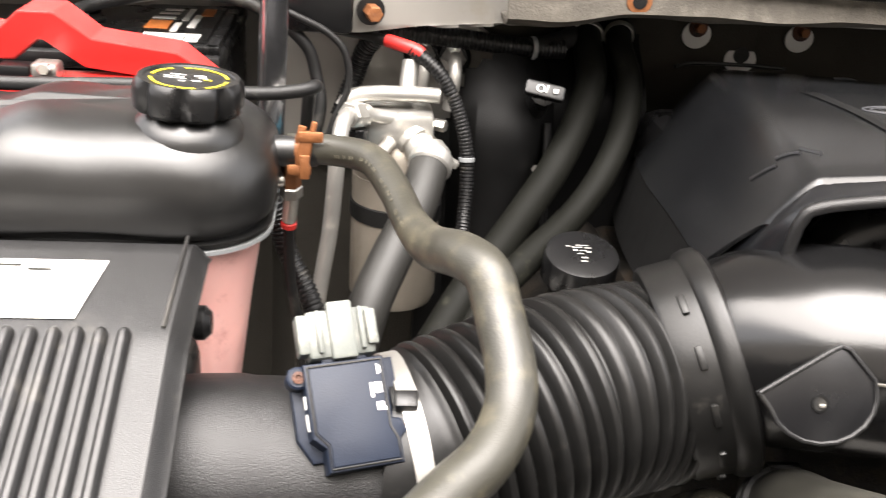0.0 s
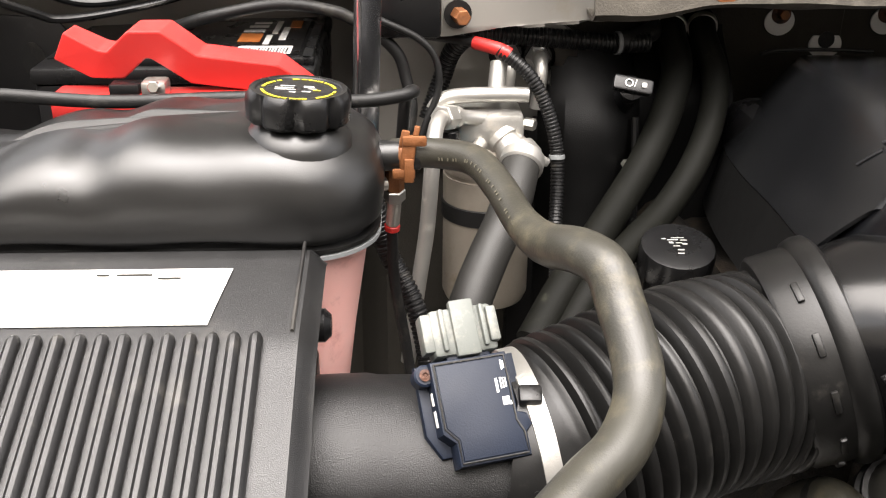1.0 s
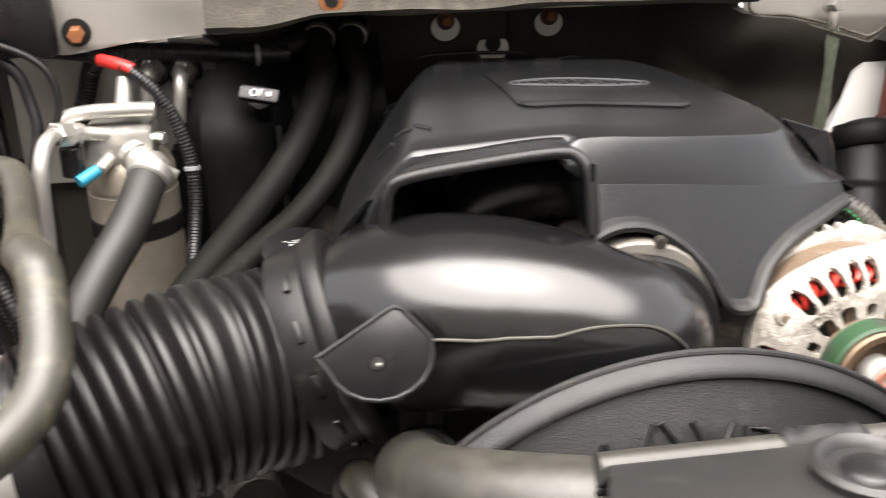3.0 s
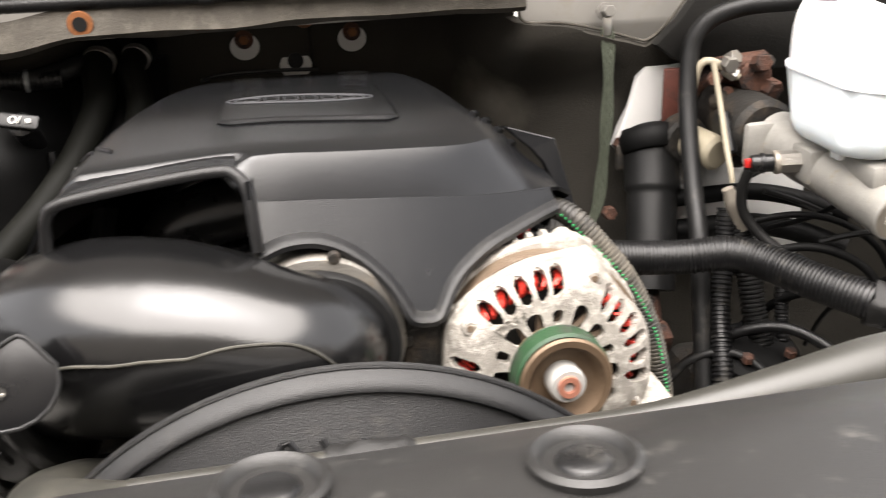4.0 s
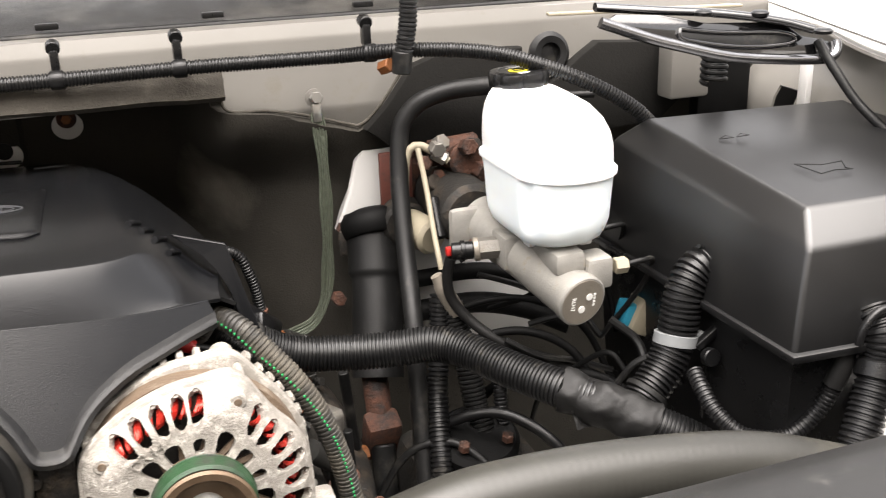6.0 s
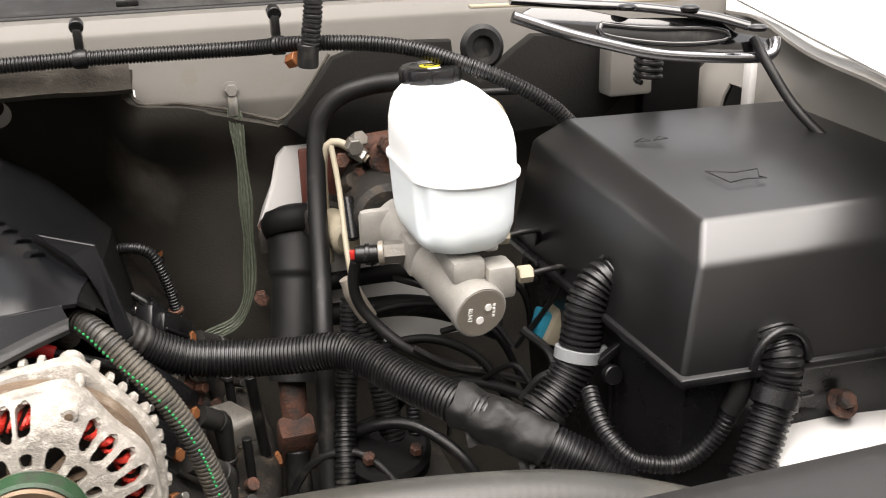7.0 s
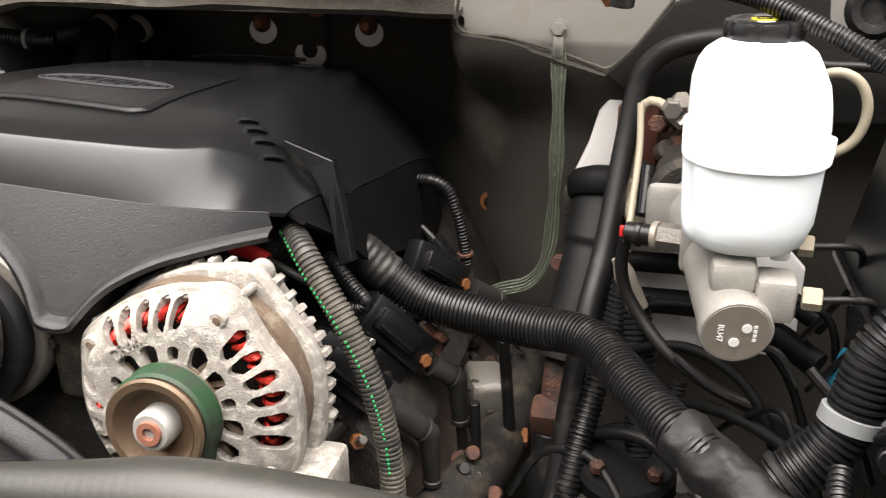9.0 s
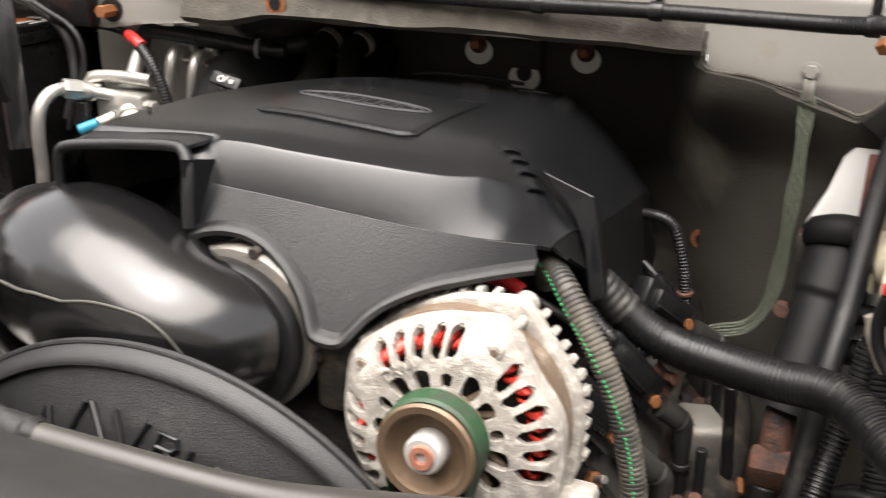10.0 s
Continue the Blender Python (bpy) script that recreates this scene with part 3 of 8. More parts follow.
# raised worn strokes on the face, too worn to read
STROKES = {
    "peak": [[(-0.5, 0), (-0.02, 1), (0.12, 1), (0.5, 0)]],
    "slash": [[(-0.5, 0), (0.05, 1)], [(0.1, 1), (0.1, 0.1)]],
    "valley": [[(-0.5, 1), (-0.1, 0), (0.1, 0), (0.45, 0.9)]],
    "loop": [[(-0.35, 0), (-0.35, 1), (0.25, 0.95), (0.35, 0.7), (0.2, 0.5), (-0.3, 0.5)], [(0.0, 0.5), (0.45, 0)]],
    "hook": [[(-0.4, 1), (-0.4, 0.05), (0.4, 0)]],
}
for deg, w, h, kind in ((-27, 0.018, 0.015, "hook"), (-19, 0.024, 0.019, "slash"), (-9, 0.030, 0.021, "peak"), (1.5, 0.026, 0.019, "valley"), (10, 0.020, 0.015, "loop"), (17, 0.016, 0.013, "hook"), (22.5, 0.016, 0.012, "loop")):

    def on_face(k, m):
        r = 0.170 + m * h
        b = radians(deg) + k * w / r
        y = curve([(0.03, 0.420), (0.180, 0.482), (0.2085, 0.499)], r)
        return Vector((CX + r * math.sin(b), y - 0.0022, CZ + r * math.cos(b)))
    mark = None
    for line in STROKES[kind]:
        bar = part("raised_mark" if mark is None else "stroke", tube([on_face(k, m) for k, m in line], 0.0017, 8, raw=True), GLOSS, mark or shroud)
        mark = mark or bar

# ---- open bonnet above the bay ----
def bonnet(u, v):
    y = 1.20 - 0.30 * v
    z = 1.42 + 1.12 * v
    return Vector((-0.76 + 1.52 * u, y, z - 0.06 * (2 * u - 1) ** 2))


hood = thing("open_bonnet", "pewter painted bonnet propped open over the bay", "bonnet")
part("outer_skin", sheet(bonnet, lin(0, 1, 24), lin(0, 1, 20), 0.004), PAINT, hood)


# ---- passenger side ----
# air filter box
airbox = thing("air_filter_box", "black plastic air filter box with ribbed lid and white label", "air filter box")


def lid(x, y):
    """Height of the lid: nearly level band at the back, sloped ribbed front."""
    return curve([(0.30, 1.052), (0.40, 1.106), (0.48, 1.140), (0.572, 1.178), (0.60, 1.183), (0.672, 1.193)], y)


def lid_pt(u, v):
    x = -0.86 + (0.86 - 0.462) * u
    y = 0.30 + 0.375 * v
    e = min(u, 1.0) 
    fall = 0.010 * ease(0.975, 1.0, u) + 0.006 * ease(0.97, 1.0, v)
    return Vector((x + 0.0, y, lid(x, y) - fall))


bm = sheet(lid_pt, lin(0, 0.9, 24) + [0.93, 0.95, 0.965, 0.975, 0.985, 0.993, 1.0], lin(0, 0.7, 16) + [0.72, 0.74, 0.78, 0.86, 0.94, 0.97, 0.985, 1.0], 0.004)
lid_ob = part("lid", bm, GRAIN, airbox)
for k in range(24):
    x = -0.4955 - 0.0122 * k
    pts = [(x, y, lid(x, y) + 0.0015) for y in [0.5765, 0.576, 0.575, 0.5735, 0.572] + lin(0.568, 0.31, 14)]
    bm = tube(pts, lambda d, u: 0.0040 * (0.35 + 0.65 * min(1, d / 0.004) ** 0.5), 10, raw=True, squash=1.15)
    part("rib", bm, GRAIN, lid_ob)
bm = tube([(-0.476, y, lid(-0.476, y) + 0.0008) for y in lin(0.672, 0.58, 6)], 0.0012, 6, raw=True)
part("moulded_line", bm, DUSTY, lid_ob, "scuffed raised line")


def lid_face(x0, x1, y0, y1, lift):
    return [Vector((x0, y0, lid(x0, y0) + lift)), Vector((x1, y0, lid(x1, y0) + lift)), Vector((x1 + 0.0, y1, lid(x1, y1) + lift)), Vector((x0, y1, lid(x0, y1) + lift))]


bm = sheet(lambda u, v: Vector((-0.86 + (0.336 + 0.006 * v) * u - 0.001 * (1 - v), 0.586 + 0.056 * v, lid(0, 0.586 + 0.058 * v) + 0.0012)), lin(0, 1, 8), lin(0, 1, 8), 0.0006)
lab = part("label", bm, INK, lid_ob, "white paper label with faint print")
for k, (xa, xb) in enumerate(((-0.588, -0.566), (-0.562, -0.548), (-0.60, -0.592))):
    q = lid_face(xa, xb, 0.634 - 0.004 * (k % 2), 0.636 - 0.004 * (k % 2), 0.0021)
    b2 = bmesh.new()
    b2.faces.new([b2.verts.new(p) for p in q])
    bmesh.ops.solidify(b2, geom=b2.faces[:], thickness=0.0002)
    part("print_bar", b2, DUSTY, lab)
bm = box((-0.663, 0.49, 1.02), (0.388, 0.36, 0.23), 0.015, seg=3)
for v in bm.verts:
    if v.co.z > 1.1:
        v.co.z = min(v.co.z, lid(0, v.co.y) - 0.006)
part("body", bm, BLACK, airbox)
bm = rod((-0.472, 0.640, 1.150), (-0.4585, 0.640, 1.150), 0.011, 20, 0.004)
part("side_boss", bm, BLACK, airbox)

# intake tube with its flow meter
TUBE_C = Vector((-0.40, 0.575, 1.083))
intake = thing("airflow_meter_tube", "black grained intake tube beside the air filter box", "intake tube")
ADIR = Vector((1.0, 0.02, 0.0)).normalized()
bm = lathe([(0.0600, -0.075), (0.0610, -0.06), (0.0612, -0.035), (0.0600, -0.028), (0.0592, 0.0), (0.0592, 0.050), (0.0575, 0.052)], axis(TUBE_C, TUBE_C + ADIR), 48)
part("tube", bm, GRAIN2, intake)
# sensor: plane through the seat, tilted towards the front
sx = Vector((0.042, 0.010, 0.001)).normalized()
sy = Vector((-0.011, 0.037, 0.043))
sy = (sy - sx * sy.dot(sx)).normalized()
sz = sx.cross(sy)
SM = Matrix(((sx.x, sy.x, sz.x, -0.3735), (sx.y, sy.y, sz.y, 0.5465), (sx.z, sy.z, sz.z, 1.1500), (0, 0, 0, 1)))
meter = thing("airflow_sensor", "blue-black plastic airflow sensor screwed onto the intake tube", "sensor")
outl = [(-0.023, 0.026), (0.0215, 0.026), (0.0215, -0.008), (0.0265, -0.010), (0.0285, -0.016), (0.0245, -0.020), (0.0245, -0.033), (-0.0165, -0.033), (-0.0165, -0.020), (-0.023, -0.014)]
bm = prism(outl, SM @ Matrix.Translation((0, 0, -0.010)), 0.019, 0.0022)
body = part("housing", bm, NAVY, meter)
bm = prism([(-0.029, 0.027), (0.030, 0.027), (0.031, -0.022), (0.024, -0.026), (-0.022, -0.026), (-0.029, -0.012)], SM @ Matrix.Translation((0, 0, -0.014)), 0.008, 0.002)
part("mount_flange", bm, NAVY, meter)
bm = prism(rrect(0, 0.001, 0.020, 0.022, 0.006), SM @ Matrix.Translation((0, 0, -0.036)), 0.024, 0.001)
part("seat", bm, GRAIN2, intake)
bm = prism([(-0.020, 0.023), (0.0185, 0.023), (0.0185, -0.013), (0.0215, -0.020), (0.0215, -0.030), (-0.0140, -0.030), (-0.0140, -0.018), (-0.020, -0.011)], SM @ Matrix.Translation((0, 0, 0.0088)), 0.0010, 0.0004)
part("cover_plate", bm, NAVY, body)
rim = [(-0.021, 0.024), (0.0195, 0.024), (0.0195, -0.0125), (0.0226, -0.0195), (0.0226, -0.031), (-0.015, -0.031), (-0.015, -0.0185), (-0.021, -0.0115), (-0.021, 0.024)]
bm = tube([SM @ Vector((x, y, 0.0094)) for x, y in rim], 0.00055, 6, raw=True)
part("sealing_bead", bm, DUSTY, body, "pale bead round the cover")
for x, y in ((-0.0265, 0.020), (0.0265, -0.0145)):
    bm = lathe([(0.0062, -0.008), (0.0062, 0.0035), (0.005, 0.0045)], SM @ Matrix.Translation((x * 0.96, y, 0)), 20)
    lug = part("screw_lug", bm, NAVY, meter)
    bm = lathe([(0.0030, 0.004), (0.0034, 0.0058), (0.0016, 0.0062), (0.0010, 0.0052)], SM @ Matrix.Translation((x * 0.96, y, 0)), 16)
    part("screw", bm, RUST, lug, "rusty screw head")
# connector
bm = box((0, 0, 0), (0.037, 0.027, 0.020), 0.0025)
bmesh.ops.transform(bm, matrix=SM @ Matrix.Translation((0.0005, 0.0415, -0.002)), verts=bm.verts)
conn = part("connector", bm, GREYC, meter, "pale grey plug")
for x, w, h, l in ((-0.0195, 0.007, 0.014, 0.022), (-0.0115, 0.003, 0.007, 0.024), (0.001, 0.014, 0.006, 0.032), (0.012, 0.003, 0.007, 0.024), (0.0175, 0.006, 0.006, 0.020)):
    b2 = box((0, 0, 0), (w, l, h), 0.0012)
    bmesh.ops.transform(b2, matrix=SM @ Matrix.Translation((x, 0.0425, 0.0080 if abs(x) < 0.018 else 0.0)), verts=b2.verts)
    part("plug_rib", b2, GREYC, conn)
b2 = box((0, 0, 0), (0.026, 0.010, 0.012), 0.002)
bmesh.ops.transform(b2, matrix=SM @ Matrix.Translation((0.001, 0.027, -0.001)), verts=b2.verts)
part("socket", b2, NAVY, meter)
# printed marks: a square code block as plain patch, and lines of print
for x, y, w, h in ((0.0158, -0.0015, 0.0040, 0.0045), (0.0180, -0.0030, 0.0014, 0.0020), (0.0122, 0.0075, 0.0014, 0.0080), (0.0146, 0.0085, 0.0007, 0.0062), (0.0160, 0.0085, 0.0006, 0.0060), (0.0174, 0.0085, 0.0008, 0.0055), (0.0168, 0.0185, 0.0007, 0.0055), (0.0180, 0.0185, 0.0006, 0.0040)):
    bm = prism([(-w / 2, -h / 2), (w / 2, -h / 2), (w / 2, h / 2), (-w / 2, h / 2)], SM @ Matrix.Translation((x, y, 0.0099)), 0.00015)
    part("print_bar", bm, INK, body)
for y0, y1 in ((0.003, 0.010), (-0.009, 0.0)):
    bm = box((0, 0, 0), (0.0004, y1 - y0, 0.0045), 0.0)
    bmesh.ops.transform(bm, matrix=SM @ Matrix.Translation((-0.0232, (y0 + y1) / 2, 0.001)), verts=bm.verts)
    part("print_bar", bm, INK, body)

# band clamp and ribbed bellows
RING = Vector((-0.127, 0.646, 1.124))
RAX = Vector((0.94, -0.05, 0.33)).normalized()
bel = thing("intake_bellows", "grey-black ribbed rubber intake bellows", "intake bellows")
BEL0 = Vector((-0.348, 0.577, 1.0905))
line = spline([BEL0, BEL0 + Vector((0.020, 0.004, 0.002)), BEL0.lerp(RING, 0.5) + Vector((0.0, 0.008, 0.000)), RING - RAX * 0.052 + Vector((0, -0.005, 0)), RING - RAX * 0.012], 0.0015)
TOT = sum((b - a).length for a, b in zip(line, line[1:]))
NR = 14


def bel_r(d, u):
    if d < 0.027:
        return 0.0650 + 0.0035 * ease(0.019, 0.027, d)
    base = 0.0695 + 0.001 * u
    if u > 0.86:
        return base - 0.003
    k = ((d - 0.027) / (TOT * 0.86 - 0.027) * NR) % 1.0
    return base - 0.0078 * (0.5 + 0.5 * math.cos(2 * math.pi * k)) ** 2.6


bm = tube(line, bel_r, 56, raw=True)
part("bellows", bm, BELLOW, bel)
nrm = RAX
mring = axis(RING, RING + nrm)
bm = lathe([(0.062, -0.038), (0.0715, -0.036), (0.0735, -0.033), (0.0738, -0.010), (0.0765, -0.008), (0.0785, -0.002), (0.0780, 0.004), (0.0745, 0.007), (0.0690, 0.0075), (0.056, 0.0060)], mring, 56)
cring = part("clamp_collar", bm, BELLOW, bel)
for a in (20, 48, 76, 104, 132, 160):
    m = mring @ Matrix.Rotation(radians(a + 95), 4, "Z") @ Matrix.Translation((0.0742, 0, -0.019))
    b2 = box((0, 0, 0), (0.0035, 0.015, 0.0045), 0.001)
    bmesh.ops.transform(b2, matrix=m, verts=b2.verts)
    part("tab", b2, BELLOW, cring)
band = thing("hose_clamp", "bright steel band clamp round the intake tube", "hose clamp")
bm = lathe([(0.0652, 0.0), (0.0664, 0.0004), (0.0666, 0.011), (0.0652, 0.0114)], axis(BEL0 + Vector((0.003, 0.0005, 0.0003)), BEL0 + Vector((0.023, 0.0045, 0.0023))), 56)
part("band", bm, SILVER, band)
b2 = box(BEL0 + Vector((0.006, -0.026, 0.0620)), (0.013, 0.011, 0.008), 0.0015, Matrix.Rotation(radians(24), 4, "X"))
part("lug", b2, BLACK, band, "black plastic lug")
words("C58", axis(BEL0 + Vector((0.0085, -0.0640, 0.0190)), BEL0 + Vector((0.0085, -0.128, 0.038))) @ Matrix.Rotation(radians(90), 4, "Z"), 0.007, RUBBER, band, "stamped_code")
b2 = tube([BEL0 + Vector((0.008, -0.0655, -0.004)), BEL0 + Vector((0.008, -0.071, -0.010)), BEL0 + Vector((0.008, -0.065, -0.018))], 0.0035, 8)
part("screw_end", b2, STEEL, band)

# ---- moulded intake duct to the throttle ----
duct = thing("intake_duct", "smooth black moulded plastic intake duct with a bracket ear", "intake duct")
DL = [(-0.155, 0.649, 1.114), (-0.132, 0.646, 1.1235), (-0.105, 0.633, 1.143), (-0.066, 0.608, 1.157), (-0.02, 0.590, 1.159), (0.012, 0.580, 1.155), (0.036, 0.575, 1.148), (0.053, 0.582, 1.141), (0.063, 0.602, 1.136)]
dl = spline(DL, 0.006)
fr = frames(dl)
nd = len(dl)


def duct_pt(i, deg):
    """A point of the duct's skin: ring along the bend, degrees round the section."""
    w = i / (nd - 1)
    p, (t, s, u) = dl[i], fr[i]
    rv = curve([(0, 0.0570), (0.10, 0.0590), (0.22, 0.0625), (0.40, 0.0625), (0.6, 0.059), (0.8, 0.052), (1, 0.051)], w)
    rh = curve([(0, 0.0570), (0.10, 0.0590), (0.22, 0.0645), (0.40, 0.0660), (0.6, 0.064), (0.8, 0.055), (1, 0.051)], w)
    c, sn = math.cos(radians(deg)), math.sin(radians(deg))
    return p + s * (rh * math.copysign(abs(c) ** 0.90, c)) + u * (rv * math.copysign(abs(sn) ** 0.90, sn))


part("duct_body", loft([[duct_pt(i, 9 * k) for k in range(40)] for i in range(nd)]), DUCTP, duct)
# parting seam along the front, from the bracket ear to the throttle
SEAM = [(0.42, 19), (0.46, 23), (0.55, 24), (0.65, 28), (0.70, 31), (0.75, 38), (0.80, 46), (0.83, 51), (0.85, 53), (0.875, 49), (0.90, 36), (0.92, 15)]
seam = []
for i in range(int(nd * 0.43), int(nd * 0.93)):
    p = duct_pt(i, curve(SEAM, i / (nd - 1)))
    seam.append(p + (p - dl[i]).normalized() * 0.0006)
part("parting_seam", tube(seam, 0.0011, 8, 0.004), SEAL, duct, "thin pale parting seam")
# bracket ear
ex = Vector((1, 0, 0.02)).normalized()
ez = Vector((0, -0.90, 0.43)).normalized()
ey = ez.cross(ex).normalized()
em = Matrix(((ex.x, ey.x, ez.x, -0.118), (ex.y, ey.y, ez.y, 0.529), (ex.z, ey.z, ez.z, 1.168), (0, 0, 0, 1)))
ear = [(-0.034, 0.006), (0.008, 0.029), (0.0130, 0.031), (0.0175, 0.029), (0.032, 0.012)] + [(0.002 + 0.031 * math.cos(radians(a)), 0.004 + 0.026 * math.sin(radians(a))) for a in (-5, -22, -40, -58, -76, -94, -112, -130, -148, -166)]
bm = prism(ear, em @ Matrix.Translation((0, 0, -0.006)), 0.007, 0.0015)
ear_ob = part("bracket_ear", bm, GLOSS, duct)
bm = tube([em @ Vector((x, y, 0.001)) for x, y in ear + ear[:1]], 0.0014, 8, raw=True)
part("ear_rim", bm, GRAIN2, ear_ob)
bm = lathe([(0.0050, 0.0), (0.0050, 0.0008), (0.0038, 0.0009), (0.0037, 0.0002)], em @ Matrix.Translation((0, 0, 0.001)), 20, cap=False)
part("bolt_hole_bush", bm, MATTE, ear_ob)
bm = lathe([(0.0001, 0.0005), (0.0039, 0.0005), (0.0039, 0.0)], em @ Matrix.Translation((0, 0, 0.001)), 20)
part("bolt_hole", bm, RUBBER, ear_ob)
# glint at the hole's edge, modelled as a small steel sliver
part("stud_end", box(em @ Vector((0.0012, -0.0012, 0.0018)), (0.0034, 0.0020, 0.0020), 0.0006), STEEL, ear_ob, "steel sliver standing in for the glint in the hole")
# throttle collar behind the duct
throttle = thing("throttle_body", "dirty cast aluminium throttle body behind the duct", "throttle body")
bm = lathe([(0.050, 0.0), (0.0545, 0.001), (0.0560, 0.004), (0.0560, 0.010), (0.0535, 0.012), (0.0535, 0.018)], axis((0.064, 0.588, 1.135), (0.065, 0.68, 1.131)), 44)
part("collar", bm, RUBBER, throttle)
bm = lathe([(0.052, 0.0), (0.0600, 0.001), (0.0615, 0.003), (0.0615, 0.014), (0.0585, 0.016), (0.057, 0.05), (0.055, 0.09)], axis((0.064, 0.604, 1.135), (0.065, 0.70, 1.131)), 40)
part("flange", bm, ALU2, throttle)
for a in (-8, 28, 75, 130):
    c = Vector((0.064 + 0.062 * math.cos(radians(a)), 0.612, 1.135 + 0.062 * math.sin(radians(a))))
    part("flange_bolt", rod(c, c + Vector((0, -0.006, 0)), 0.0042, 12), DARKMET, throttle)
bm = box((0.137, 0.640, 1.118), (0.030, 0.06, 0.070), 0.007)
part("actuator_housing", bm, DARKMET, throttle)
for y, z, r, l in ((0.622, 1.126, 0.005, 0.012), (0.622, 1.104, 0.006, 0.012)):
    part("boss", rod((0.132, y + 0.008, z), (0.132, y - l + 0.008, z + 0.002), r, 14), ALU2, throttle)

# ---- coolant tank ----
tank = thing("coolant_tank", "black and translucent pink plastic coolant tank", "coolant tank")
TX, TY = -0.625, 0.765


def even(pts, n=160):
    """A closed outline walked in even steps."""
    pts = [Vector((x, y, 0)) for x, y in pts]
    pts.append(pts[0])
    run = [0.0]
    for a, b in zip(pts, pts[1:]):
        run.append(run[-1] + (b - a).length)
    out, k = [], 0
    for i in range(n):
        d = run[-1] * i / n
        while run[k + 1] < d:
            k += 1
        out.append(pts[k].lerp(pts[k + 1], (d - run[k]) / max(1e-9, run[k + 1] - run[k])))
    return [(p.x, p.y) for p in out]


def groove(x):
    return sum(a * math.exp(-((x - c) / w) ** 2) for c, w, a in ((-0.545, 0.018, 0.15), (-0.618, 0.020, 0.5), (-0.700, 0.020, 0.5), (-0.77, 0.020, 0.4)))


def tank_ring(z, hx, hy, r, dz=None, n=9, pull=0.0):
    out = []
    for x, y in even(rrect(TX, TY, hx, hy, r, n)):
        zz = z + (dz(x, y) if dz else 0)
        out.append(Vector((x, y + pull * groove(x) * (1 if y < TY else -1), zz)))
    return out


def dips(x, y):
    return -0.012 * groove(x) - 0.024 * ease(-0.58, -0.76, x)


def full(k):
    return lambda x, y: dips(x, y) * k


rings = [tank_ring(1.1785, 0.190, 0.076, 0.050), tank_ring(1.1795, 0.197, 0.083, 0.054), tank_ring(1.1825, 0.1975, 0.0835, 0.054), tank_ring(1.1835, 0.192, 0.078, 0.052), tank_ring(1.1875, 0.192, 0.078, 0.052), tank_ring(1.1895, 0.198, 0.0835, 0.055, lambda x, y: 0.0012 * math.sin(x * 55)), tank_ring(1.1925, 0.1985, 0.084, 0.055, lambda x, y: 0.0012 * math.sin(x * 55)), tank_ring(1.1960, 0.199, 0.083, 0.056), tank_ring(1.2035, 0.2000, 0.083, 0.057, full(0.05), pull=0.001), tank_ring(1.2125, 0.200, 0.083, 0.058, full(0.1), pull=0.003), tank_ring(1.2245, 0.198, 0.081, 0.06, full(0.4), pull=0.006), tank_ring(1.2360, 0.1935, 0.0765, 0.06, full(0.8), pull=0.007), tank_ring(1.2455, 0.184, 0.067, 0.058, full(1), pull=0.006), tank_ring(1.2515, 0.168, 0.052, 0.048, full(1.1), pull=0.003), tank_ring(1.2545, 0.145, 0.032, 0.030, full(1.1)), tank_ring(1.2550, 0.10, 0.010, 0.010, full(1.1))]
bm = loft(rings)
upper = part("upper_shell", bm, TANKB, tank)
rings = [tank_ring(1.0000, 0.158, 0.060, 0.035), tank_ring(1.0150, 0.166, 0.068, 0.04), tank_ring(1.1000, 0.177, 0.073, 0.045), tank_ring(1.1640, 0.187, 0.077, 0.05), tank_ring(1.1720, 0.192, 0.079, 0.052), tank_ring(1.1752, 0.192, 0.079, 0.052)]
bm = loft(rings)
lower_t = part("lower_shell", bm, PINK, tank, "translucent pink lower half with coolant")
part("weld_flange", loft([tank_ring(1.1740, 0.192, 0.078, 0.053), tank_ring(1.1745, 0.1975, 0.0835, 0.055), tank_ring(1.1775, 0.1975, 0.0835, 0.055), tank_ring(1.1783, 0.192, 0.078, 0.053)]), TIE, lower_t, "pale translucent weld flange")
CAPC = Vector((-0.4825, 0.735, 1.252))
cm = Matrix.Translation(CAPC) @ Matrix.Rotation(radians(3), 4, "Y")
bm = lathe([(0.040, -0.020), (0.0385, -0.008), (0.034, 0.000), (0.028, 0.004), (0.026, 0.006)], cm, 40)
part("filler_neck", bm, TANKB, upper)
rings = []
for r, h in ((0.026, 0.006), (0.0335, 0.0065), (0.0358, 0.009), (0.0362, 0.021), (0.0352, 0.0258), (0.0325, 0.0285), (0.0295, 0.0280), (0.0288, 0.0270), (0.004, 0.0268)):
    ring = []
    for k in range(88):
        a = 2 * math.pi * k / 88
        rr = r
        if 0.0034 < h < 0.027 and r > 0.033:
            rr = r - 0.0042 * max(0, math.cos(8 * a)) ** 2
        ring.append(cm @ Vector((rr * math.cos(a), rr * math.sin(a), h)))
    rings.append(ring)
bm = loft(rings)
capob = part("cap", bm, BLACK, tank, "black ribbed pressure cap with yellow print")
for k in range(26):
    a = radians(13.85 * k + 3)
    if k in (0, 8, 13, 21):
        continue
    m = cm @ Matrix.Rotation(a, 4, "Z") @ Matrix.Translation((0.0245, 0, 0.0272))
    w = 0.0022 + 0.0014 * ((k * 7) % 3) / 2
    bm = prism([(-0.0010, -w * 0.8), (0.0010, -w * 0.8), (0.0010, w * 0.8), (-0.0010, w * 0.8)], m, 0.0002)
    part("print_bar", bm, YELLOW, capob)
